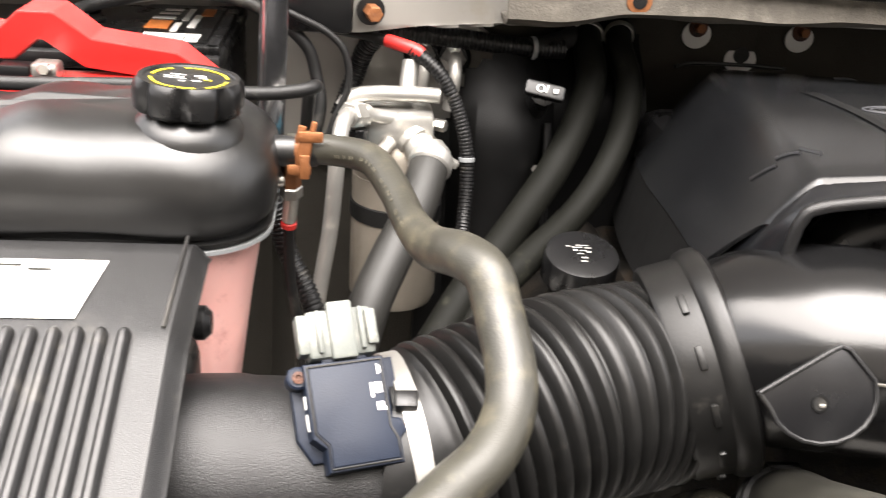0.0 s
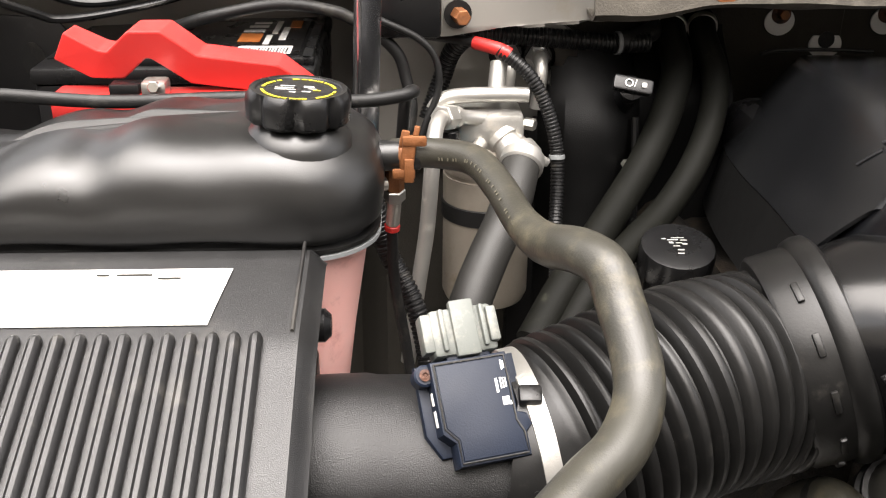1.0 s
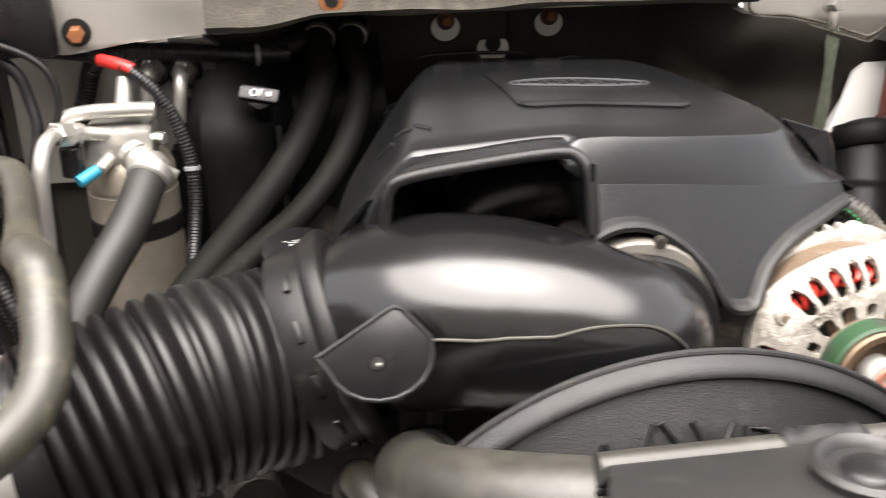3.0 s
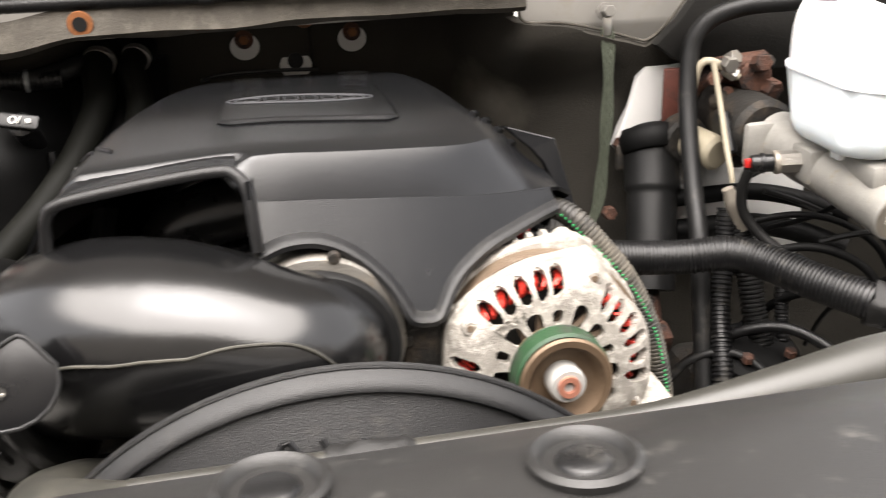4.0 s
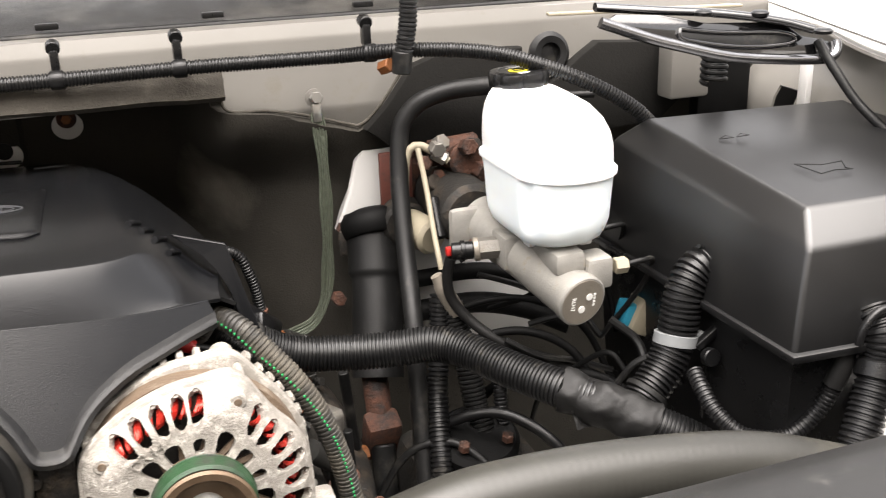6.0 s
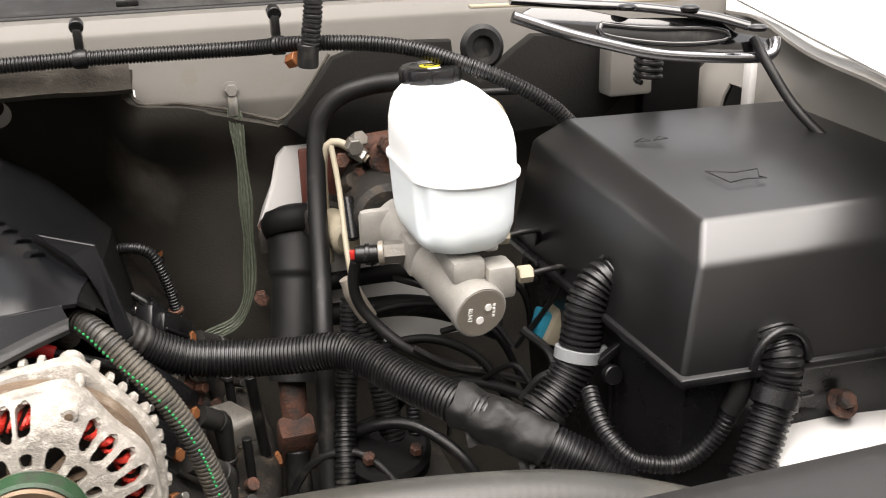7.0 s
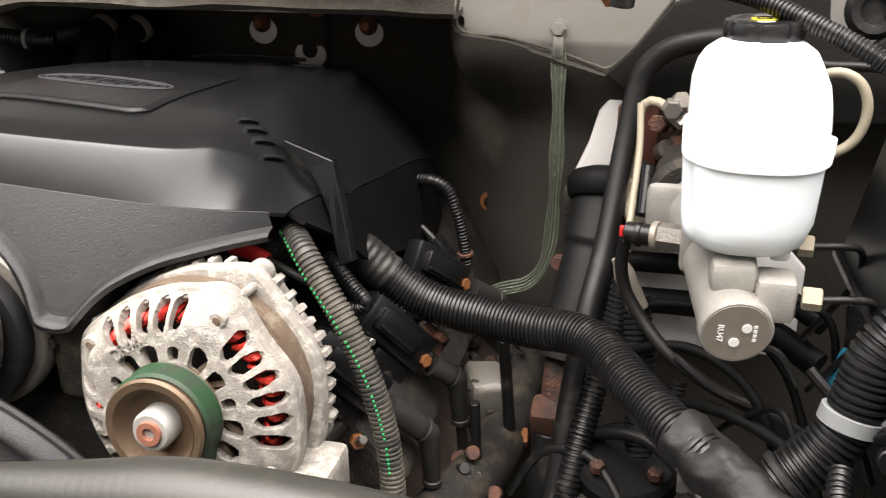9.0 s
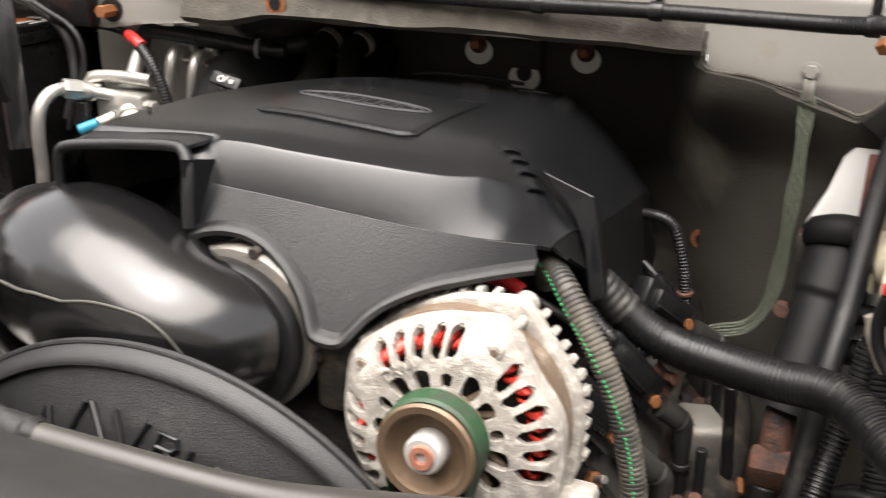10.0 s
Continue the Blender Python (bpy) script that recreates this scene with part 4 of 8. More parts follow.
for x, y, w, h in ((-0.009, 0.007, 0.007, 0.002), (-0.011, 0.002, 0.009, 0.0012), (-0.010, -0.002, 0.010, 0.0012), (0.007, 0.006, 0.005, 0.0045), (0.010, 0.001, 0.004, 0.001), (0.006, -0.006, 0.004, 0.003), (-0.004, -0.008, 0.003, 0.002), (0.0135, -0.002, 0.0035, 0.003)):
    bm = prism([(-w * 0.7, -h * 0.3), (w * 0.7, -h * 0.3), (w * 0.7, h * 0.3), (-w * 0.7, h * 0.3)], cm @ Matrix.Translation((x * 0.9, y, 0.0271)), 0.0002)
    part("print_bar", bm, INK if x < 0.012 else YELLOW, capob)
bm = rod((-0.430, 0.772, 1.2185), (-0.398, 0.774, 1.2185), 0.0115, 18)
part("outlet", bm, TANKB, tank)

# coolant hose with its rusty spring clip
HOSE = [(-0.420, 0.776, 1.219), (-0.388, 0.770, 1.221), (-0.361, 0.745, 1.224), (-0.347, 0.708, 1.219), (-0.336, 0.662, 1.211), (-0.326, 0.622, 1.214), (-0.313, 0.585, 1.226), (-0.302, 0.562, 1.226), (-0.297, 0.545, 1.212), (-0.293, 0.518, 1.194), (-0.296, 0.497, 1.181), (-0.309, 0.474, 1.172), (-0.327, 0.457, 1.166), (-0.347, 0.436, 1.160), (-0.38, 0.405, 1.145)]
bm = tube(HOSE, lambda d, u: 0.0112 + 0.0022 * ease(0.30, 0.45, u), 22, 0.003)
ch = whole("coolant_hose", bm, OLDRUB, "aged grey-brown rubber coolant hose from the tank", "hose")
hl = spline(HOSE, 0.003)
hf = frames(hl)
for k in range(26):
    i = 14 + int(k * 1.7)
    if k % 7 == 5 or i >= len(hl):
        continue
    t, s, u = hf[i]
    toward = (Vector((-0.40, 0.1, 1.45)) - hl[i]).normalized()
    toward = (toward - t * toward.dot(t)).normalized()
    across = t.cross(toward)
    dr = (toward * 0.93 + across * 0.36).normalized()
    c = hl[i] + dr * 0.0117
    m = Matrix(((t.x, t.cross(dr).x * -1, dr.x, c.x), (t.y, -t.cross(dr).y, dr.y, c.y), (t.z, -t.cross(dr).z, dr.z, c.z), (0, 0, 0, 1)))
    bm = prism([(-0.0006, -0.0011), (0.0006, -0.0011), (0.0006, 0.0011), (-0.0006, 0.0011)], m, 0.0003)
    part("print_bar", bm, OLDINK, ch)
spring = thing("spring_clip", "orange rusted spring clip on the coolant hose", "hose clip")
mclip = axis((-0.4125, 0.775, 1.219), (-0.39, 0.771, 1.220))
bm = lathe([(0.0122, 0.0), (0.0136, 0.0003), (0.0137, 0.009), (0.0122, 0.0093)], mclip, 24)
part("band", bm, COPPERY, spring)
for dx, h, w in ((-0.002, 0.016, 0.006), (0.006, 0.020, 0.004)):
    part("grip_tang", box((-0.4085 + dx, 0.766, 1.2265 + h / 3), (w, 0.004, h), 0.001, Matrix.Rotation(radians(12), 4, "Y")), COPPERY, spring)
part("bow", box((-0.408, 0.761, 1.2195), (0.010, 0.004, 0.034), 0.0018, Matrix.Rotation(radians(8), 4, "Y")), COPPERY, spring)
part("bow_wing", box((-0.403, 0.760, 1.2335), (0.018, 0.004, 0.008), 0.0018), COPPERY, spring)
part("bow_wing", box((-0.411, 0.760, 1.2085), (0.017, 0.004, 0.008), 0.0018), COPPERY, spring)
part("grip_tang", box((-0.407, 0.757, 1.212), (0.007, 0.003, 0.018), 0.001), COPPERY, spring)
# fitting under the clip
fit_ob = thing("pipe_coupling", "brass and zinc pipe coupling beside the tank", "coupling")
part("brass_body", rod((-0.418, 0.785, 1.205), (-0.418, 0.785, 1.186), 0.0075, 6), COPPERY, fit_ob)
part("nut", hexa((-0.418, 0.786, 1.187), (-0.418, 0.788, 1.177), 0.0085), STEEL, fit_ob)
part("sleeve", rod((-0.418, 0.788, 1.178), (-0.420, 0.792, 1.155), 0.0055, 12), STEEL, fit_ob)
part("red_ring", rod((-0.420, 0.792, 1.155), (-0.4205, 0.793, 1.150), 0.0062, 12), REDP, fit_ob)
part("side_port", rod((-0.418, 0.786, 1.192), (-0.432, 0.784, 1.192), 0.006, 12), STEEL, fit_ob)
bm = tube([(-0.4205, 0.794, 1.150), (-0.419, 0.80, 1.10), (-0.41, 0.80, 1.04), (-0.40, 0.79, 0.96)], 0.0045, 10)
whole("thin_cable", bm, RUBBER, "thin black cable below the coupling", "cable")
bm = conduit([(-0.437, 0.84, 1.16), (-0.425, 0.84, 1.11), (-0.40, 0.82, 1.06), (-0.385, 0.80, 0.98)], 0.009)
whole("thin_conduit", bm, LOOM, "black corrugated conduit behind the tank", "conduit")

# ---- battery, cables, brace ----
batt = thing("battery", "black car battery with white and orange label", "battery")
bm = box((-0.615, 1.07, 1.135), (0.25, 0.235, 0.18), 0.006)
part("case", bm, BLACK, batt)
bm = box((-0.615, 1.07, 1.232), (0.254, 0.240, 0.016), 0.005)
btop = part("lid", bm, BLACK, batt)
for x, y in ((-0.625, 1.075), (-0.655, 1.075), (-0.640, 1.12)):
    bm = lathe([(0.012, 0.0), (0.013, 0.003), (0.011, 0.005), (0.004, 0.005)], Matrix.Translation((x, y, 1.239)), 20)
    part("vent_cap", bm, BLACK, btop)
part("front_ridge", box((-0.60, 0.965, 1.243), (0.22, 0.010, 0.008), 0.002), BLACK, btop)
part("side_ridge", box((-0.497, 1.07, 1.243), (0.010, 0.22, 0.008), 0.002), BLACK, btop)
bm = box((-0.548, 1.085, 1.2405), (0.080, 0.170, 0.0015), 0.0)
blab = part("label", bm, BLACK, btop)
for x, y, w, h, mt in ((-0.542, 1.016, 0.052, 0.030, INK), (-0.562, 1.070, 0.022, 0.036, ORANGE), (-0.562, 1.102, 0.022, 0.010, INK), (-0.560, 1.124, 0.020, 0.008, INK), (-0.558, 1.142, 0.018, 0.008, INK), (-0.530, 1.090, 0.007, 0.060, INK), (-0.522, 1.135, 0.012, 0.036, ORANGE), (-0.540, 1.120, 0.006, 0.060, INK), (-0.544, 1.060, 0.006, 0.040, INK)):
    bm = box((x, y, 1.2415), (w, h, 0.0008), 0.0)
    part("print_bar", bm, mt, blab)
for k in range(16):
    bm = box((-0.565 + 0.0030 * k, 1.012, 1.2421), (0.0008 + 0.0008 * (k % 3 == 0), 0.020, 0.0005), 0.0)
    part("print_bar", bm, BLACK, blab)
# red terminal cover: stepped arm
red = thing("terminal_cover", "red plastic battery terminal cover, flap raised", "terminal cover")


def slab(pts, w, h, bm=None):
    rings = []
    for i, p in enumerate(pts):
        a = Vector(pts[max(0, i - 1)])
        b = Vector(pts[min(len(pts) - 1, i + 1)])
        t = (b - a).normalized()
        s = Vector((-t.y, t.x, 0)).normalized()
        u = t.cross(s) * -1
        p = Vector(p)
        ww = w[i] if isinstance(w, list) else w
        rings.append([p + s * ww + u * h, p + s * ww * 0.8 - u * h, p - s * ww * 0.8 - u * h, p - s * ww + u * h])
    return loft(rings, bm=bm)


bm = slab([(-0.684, 0.885, 1.278), (-0.657, 0.885, 1.264), (-0.640, 0.885, 1.263), (-0.621, 0.885, 1.280), (-0.606, 0.885, 1.280), (-0.578, 0.885, 1.260), (-0.514, 0.885, 1.252), (-0.490, 0.885, 1.234)], [0.016, 0.019, 0.020, 0.024, 0.024, 0.022, 0.022, 0.016], -0.0125)
bmesh.ops.bevel(bm, geom=bm.edges[:], offset=0.0014, segments=2, affect="EDGES", profile=0.5)
part("arm_cover", bm, REDP, red, smooth=False)
part("latch", box((-0.520, 0.872, 1.2525), (0.005, 0.006, 0.013), 0.001, Matrix.Rotation(radians(15), 4, "Y")), GREYC, red)
bm = box((-0.652, 0.868, 1.230), (0.078, 0.034, 0.026), 0.003)
part("base_cover", bm, REDP, red)
bm = box((-0.580, 0.868, 1.238), (0.150, 0.030, 0.008), 0.002)
part("side_skirt", bm, REDP, red)
bm = box((-0.608, 0.860, 1.247), (0.020, 0.020, 0.014), 0.003)
part("terminal_clamp", bm, STEEL, red, "bright lead clamp and bolt")
part("bolt", hexa((-0.606, 0.850, 1.250), (-0.606, 0.842, 1.252), 0.005), CHROME, red)
bm = box((-0.632, 0.862, 1.245), (0.024, 0.018, 0.012), 0.002)
part("fuse_block", bm, BLACK, red)
bm = tube([(-0.80, 0.835, 1.252), (-0.72, 0.832, 1.249), (-0.635, 0.830, 1.244), (-0.535, 0.832, 1.246), (-0.452, 0.832, 1.243), (-0.415, 0.834, 1.246), (-0.402, 0.845, 1.247), (-0.408, 0.87, 1.235), (-0.412, 0.89, 1.19)], 0.0055, 12)
whole("battery_cable", bm, RUBBER, "black battery cable over the coolant tank", "cable")
bm = tube([(-0.625, 1.02, 1.262), (-0.586, 1.0, 1.276), (-0.524, 1.0, 1.287), (-0.475, 1.0, 1.281), (-0.454, 1.0, 1.272), (-0.432, 0.998, 1.259), (-0.414, 0.996, 1.241), (-0.407, 0.993, 1.219), (-0.402, 0.985, 1.190), (-0.41, 0.975, 1.15)], 0.0058, 12)
whole("ground_cable", bm, RUBBER, "black cable from the battery post", "cable")
bm = box((-0.634, 1.02, 1.256), (0.034, 0.026, 0.018), 0.005)
whole("battery_post_clamp", bm, STEEL, "grey lead clamp on the battery post", "battery clamp")
bm = tube([(-0.45, 0.985, 1.283), (-0.425, 0.98, 1.274), (-0.396, 0.98, 1.260), (-0.380, 0.978, 1.242), (-0.377, 0.975, 1.213), (-0.390, 0.97, 1.179), (-0.40, 0.965, 1.14)], 0.0034, 10)
whole("thin_wire", bm, RUBBER, "thin black wire beside the brace", "cable")
brace = thing("wing_brace", "black painted brace strut beside the battery, coloured grey metal for reflected sky", "brace")
bm = prism(rrect(0, 0, 0.0135, 0.005, 0.003, 3), axis((-0.447, 0.935, 1.12), (-0.437, 0.925, 1.36)), 0.30, 0)
# black strut given the grey metal so that its sky reflection is in the colour
part("strut", bm, GLEAM, brace)
bm = box((-0.404, 1.0, 1.288), (0.060, 0.022, 0.062), 0.005)
whole("relay_box", bm, BLACK, "dark relay box on the bulkhead", "relay box")


# ---- air conditioning parts at the passenger bulkhead ----
XZ = lambda y: Matrix(((1, 0, 0, 0), (0, 0, 1, y), (0, 1, 0, 0), (0, 0, 0, 1)))
bm = prism([(-0.45, 1.10), (-0.262, 1.10), (-0.240, 1.17), (-0.222, 1.235), (-0.25, 1.255), (-0.40, 1.275), (-0.45, 1.28)], XZ(1.088), 0.02, 0.003)
whole("wall_bulkhead_plate", bm, PAINT, "pewter painted bulkhead steel behind the accumulator", "bulkhead", kind="structure")
hv = bmesh.new()
bm = sheet(lambda x, z: Vector((x, 1.010 + 0.09 * ease(-0.222, -0.165, x) + 0.05 * ease(-0.235, -0.262, x) - 0.02 * ease(1.1, 0.9, z) + 0.06 * ease(1.16, 1.235, z) + 0.012 * noise.noise((x * 9, z * 9, 0)), z)), lin(-0.30, -0.06, 40), lin(0.80, 1.235, 60), 0.02, keep=lambda x, z: z < curve([(-0.30, 1.13), (-0.27, 1.165), (-0.245, 1.197), (-0.23, 1.222), (-0.205, 1.236)], x))
hcase = thing("heater_case", "black plastic heater case on the bulkhead", "heater case")
part("case", bm, MATTE, hcase)
part("seam_flange", tube([(-0.168, 0.998, 0.84), (-0.170, 1.000, 0.95), (-0.172, 1.008, 1.05), (-0.174, 1.016, 1.12), (-0.176, 1.026, 1.17)], 0.004, 8), BLACK, hcase)
for z in (0.93, 1.04, 1.13):
    part("case_screw", hexa((-0.188, 1.000, z), (-0.188, 0.988, z), 0.005), STEEL, hcase, "small steel screw")

acc = thing("accumulator", "silver air conditioning accumulator can with fittings", "accumulator")
AX, AY = -0.326, 1.005
m = axis((AX, AY, 0.98), (AX, AY + 0.004, 1.2))
bm = lathe([(0.03, 0.0), (0.041, 0.004), (0.0445, 0.012), (0.0445, 0.140), (0.0435, 0.1405), (0.0435, 0.1445), (0.0445, 0.145), (0.044, 0.162), (0.040, 0.172), (0.032, 0.180)], m, 44)
can = part("can", bm, CANM, acc)
bm = lathe([(0.0447, 0.095), (0.0462, 0.096), (0.0462, 0.112), (0.0447, 0.113)], m, 44)
part("strap_band", bm, RUBBER, can, "black strap round the can")
bm = box((-0.328, AY - 0.010, 1.172), (0.066, 0.052, 0.036), 0.006)
block = part("head_block", bm, SILVER, acc)
bm = tube([(-0.382, 0.978, 1.192), (-0.374, 0.982, 1.201), (-0.355, 0.985, 1.2045), (-0.32, 0.985, 1.2055), (-0.291, 0.985, 1.205)], 0.0075, 14)
part("clamp_plate", bm, SILVER, block)
part("clamp_bolt", rod((-0.322, 0.988, 1.20), (-0.318, 1.005, 1.232), 0.0085, 14), SILVER, block)
part("port", lathe([(0.0165, 0.0), (0.0165, 0.007), (0.0140, 0.008), (0.0140, 0.012), (0.0160, 0.013), (0.0160, 0.020)], axis((AX + 0.010, AY - 0.028, 1.166), (AX + 0.027, AY - 0.048, 1.150)), 26), SILVER, block)
part("port_collar", rod((AX + 0.022, AY - 0.042, 1.155), (AX + 0.031, AY - 0.053, 1.147), 0.0205, 26), SILVER, block)
part("small_port", rod((AX - 0.010, AY - 0.036, 1.163), (AX - 0.020, AY - 0.052, 1.157), 0.0065, 14), STEEL, block)
part("service_cap", rod((AX - 0.020, AY - 0.052, 1.157), (AX - 0.036, AY - 0.066, 1.150), 0.0062, 14), TEAL, acc, "teal plastic service cap")
part("switch_nut", hexa((AX - 0.040, AY - 0.03, 1.178), (AX - 0.040, AY - 0.03, 1.196), 0.010), STEEL, acc)
part("switch_body", rod((AX - 0.042, AY - 0.052, 1.152), (AX - 0.042, AY - 0.05, 1.180), 0.0105, 18), BLACK, acc, "black pressure switch")
part("side_screw", hexa((AX + 0.032, AY - 0.02, 1.177), (AX + 0.042, AY - 0.026, 1.177), 0.006), STEEL, block)
for dx, dz in ((0.012, 0.0), (0.044, -0.004)):
    m = axis((AX + dx + 0.012, 1.086, 1.222 + dz), (AX + dx + 0.010, 1.03, 1.226 + dz))
    fitg = thing("bulkhead_fitting", "bright aluminium pipe fitting through the bulkhead", "pipe fitting", group="bulkhead fittings")
    part("flange", lathe([(0.018, 0), (0.019, 0.004), (0.015, 0.008)], m, 24), BLACK, fitg)
    part("fitting_body", lathe([(0.013, 0.004), (0.0135, 0.014), (0.009, 0.018), (0.008, 0.03)], m, 6), SILVER, fitg)
    part("pipe", tube([m @ Vector((0, 0, 0.02)), m @ Vector((0, 0.004, 0.035)), m @ Vector((0.0, -0.012, 0.046)), m @ Vector((-0.004, -0.045, 0.046))], 0.0068, 12), SILVER, fitg)
pipe = thing("refrigerant_pipe", "dull aluminium refrigerant pipe with hex joint running down", "pipe")
part("pipe", tube([(AX + 0.01, 0.985, 1.180), (AX - 0.025, 0.968, 1.188), (AX - 0.045, 0.948, 1.196), (AX - 0.054, 0.925, 1.195), (AX - 0.058, 0.908, 1.180), (AX - 0.060, 0.902, 1.153), (AX - 0.064, 0.904, 1.100), (AX - 0.072, 0.900, 1.045), (AX - 0.082, 0.890, 0.97)], 0.0072, 14), SILVER, pipe)
part("joint_nut", hexa((AX - 0.040, 0.955, 1.193), (AX - 0.050, 0.938, 1.197), 0.0120), SILVER, pipe)
part("joint_collar", rod((AX - 0.034, 0.962, 1.190), (AX - 0.041, 0.954, 1.194), 0.0105, 18), SILVER, pipe)
suction = thing("suction_hose", "thick black rubber suction hose with a crimped end", "hose")
AH = [(AX + 0.029, AY - 0.050, 1.153), (-0.303, 0.938, 1.143), (-0.309, 0.920, 1.130), (-0.320, 0.895, 1.112), (-0.337, 0.865, 1.090), (-0.355, 0.83, 1.062), (-0.37, 0.80, 1.02)]
part("hose", tube(AH, 0.0185, 20), OLDRUB2, suction)
mcr = axis(AH[0], AH[1])
crimp = part("crimp", lathe([(0.019, -0.002), (0.0208, 0.0), (0.0210, 0.012), (0.019, 0.014)], mcr, 24), SILVER, suction, "silver crimped collar")
part("clamp_tail", box((AX + 0.047, AY - 0.05, 1.150), (0.014, 0.008, 0.008), 0.002, Matrix.Rotation(radians(30), 4, "Y")), SILVER, crimp)

lr = thing("red_taped_conduit", "black corrugated conduit with red tape and tie", "conduit")
LR = [(-0.362, 1.030, 1.248), (-0.341, 1.016, 1.248), (-0.318, 1.0, 1.245), (-0.291, 0.988, 1.224), (-0.2735, 0.983, 1.194), (-0.2625, 0.978, 1.156), (-0.261, 0.968, 1.118), (-0.264, 0.948, 1.084), (-0.268, 0.9, 1.045)]
part("conduit", conduit(LR[2:], 0.0068, 0.0036), LOOM, lr)
part("red_tape", tube(LR[1:4][:2] + [(-0.309, 0.996, 1.241)], 0.0064, 14), REDP, lr, "red tape")
part("lead", tube([(-0.45, 1.05, 1.252), (-0.395, 1.04, 1.251), (-0.362, 1.030, 1.249), (-0.341, 1.016, 1.248)], 0.0048, 10), RUBBER, lr)
part("cable_tie", lathe([(0.0074, 0), (0.0078, 0.0004), (0.0078, 0.004), (0.0074, 0.0044)], axis((-0.2618, 0.976, 1.148), (-0.261, 0.97, 1.12)), 18), TIE, lr, "pale nylon tie")
l2 = thing("upper_conduit", "black corrugated conduit along the bulkhead", "conduit")
part("conduit", conduit([(-0.385, 1.055, 1.16), (-0.37, 1.065, 1.20), (-0.358, 1.06, 1.232), (-0.335, 1.048, 1.249), (-0.275, 1.05, 1.246), (-0.198, 1.058, 1.238), (-0.16, 1.064, 1.237)], 0.0098, 0.0042), LOOM, l2)
part("end_tape", tube([(-0.197, 1.058, 1.238), (-0.18, 1.064, 1.239), (-0.155, 1.085, 1.242), (-0.14, 1.11, 1.243)], 0.0106, 14), TAPE, l2)
part("cable_tie", lathe([(0.0114, 0), (0.0118, 0.0004), (0.0118, 0.004), (0.0114, 0.0044)], axis((-0.195, 1.058, 1.238), (-0.16, 1.064, 1.237)), 18), TIE, l2)
H1 = [(-0.122, 1.145, 1.246), (-0.126, 1.115, 1.246), (-0.129, 1.092, 1.236), (-0.127, 1.065, 1.209), (-0.144, 1.028, 1.174), (-0.173, 0.985, 1.137), (-0.207, 0.942, 1.107), (-0.239, 0.900, 1.083), (-0.270, 0.860, 1.060), (-0.30, 0.82, 1.03)]
H2 = [(-0.083, 1.160, 1.246), (-0.088, 1.125, 1.246), (-0.093, 1.095, 1.234), (-0.086, 1.066, 1.203), (-0.098, 1.026, 1.167), (-0.124, 0.985, 1.131), (-0.160, 0.943, 1.103), (-0.203, 0.900, 1.083), (-0.242, 0.860, 1.062), (-0.275, 0.82, 1.03)]
for pts, r in ((H1, 0.0160), (H2, 0.0140)):
    hh = thing("heater_hose", "black rubber heater hose from the bulkhead", "hose", group="heater hoses")
    part("hose", tube(pts, r, 20), DARKRUB, hh)
    a, b = Vector(pts[1]), Vector(pts[2])
    part("hose_clip", lathe([(r + 0.0005, 0), (r + 0.002, 0.0006), (r + 0.002, 0.009), (r + 0.0005, 0.0096)], axis(a.lerp(b, 0.1), b), 22), STEEL, hh)
lockc = thing("lock_clip", "grey plastic locking clip with white symbols", "clip")
LM = axis((-0.191, 0.990, 1.211), (-0.191, 0.990 - 0.8, 1.211 + 0.6))
rx = Matrix.Rotation(radians(168), 4, "Z")
part("slide", prism(rrect(0, 0, 0.019, 0.0075, 0.003), LM @ rx, 0.008, 0.0015), BLACK, lockc)
part("collar", lathe([(0.010, -0.06), (0.012, 0), (0.0125, 0.006), (0.009, 0.008)], LM @ Matrix.Translation((0, 0, -0.008)), 22), BLACK, lockc)
exx = Vector((0.96, 0.10, -0.20)).normalized()
ezz = Vector((0, -0.8, 0.6)).normalized()
eyy = ezz.cross(exx).normalized()
exx = eyy.cross(ezz)
TMX = Matrix(((exx.x, eyy.x, ezz.x, -0.194), (exx.y, eyy.y, ezz.y, 0.9825), (exx.z, eyy.z, ezz.z, 1.2165), (0, 0, 0, 1)))
words("O/", TMX, 0.011, INK, lockc, "symbol")
part("lock_symbol", box(TMX @ Vector((0.013, -0.001, 0.0004)), (0.005, 0.003, 0.0045), 0.001), INK, lockc)

# ---- oil filler ----
oil = thing("oil_filler", "black ribbed oil filler cap with white symbol", "oil cap")
om = axis((-0.163, 0.885, 1.066), (-0.165, 0.80, 1.40))
rings = []
for r, h in ((0.024, -0.03), (0.024, 0.0), (0.033, 0.001), (0.0345, 0.004), (0.0345, 0.024), (0.033, 0.029), (0.029, 0.030), (0.002, 0.0302)):
    rings.append([om @ Vector(((r - (0.002 * max(0, math.cos(9 * a)) ** 2 if 0.003 < h < 0.029 and r > 0.03 else 0)) * math.cos(a), (r - (0.002 * max(0, math.cos(9 * a)) ** 2 if 0.003 < h < 0.029 and r > 0.03 else 0)) * math.sin(a), h)) for a in (2 * math.pi * k / 72 for k in range(72))])
ocap = part("cap", loft(rings), BLACK, oil)
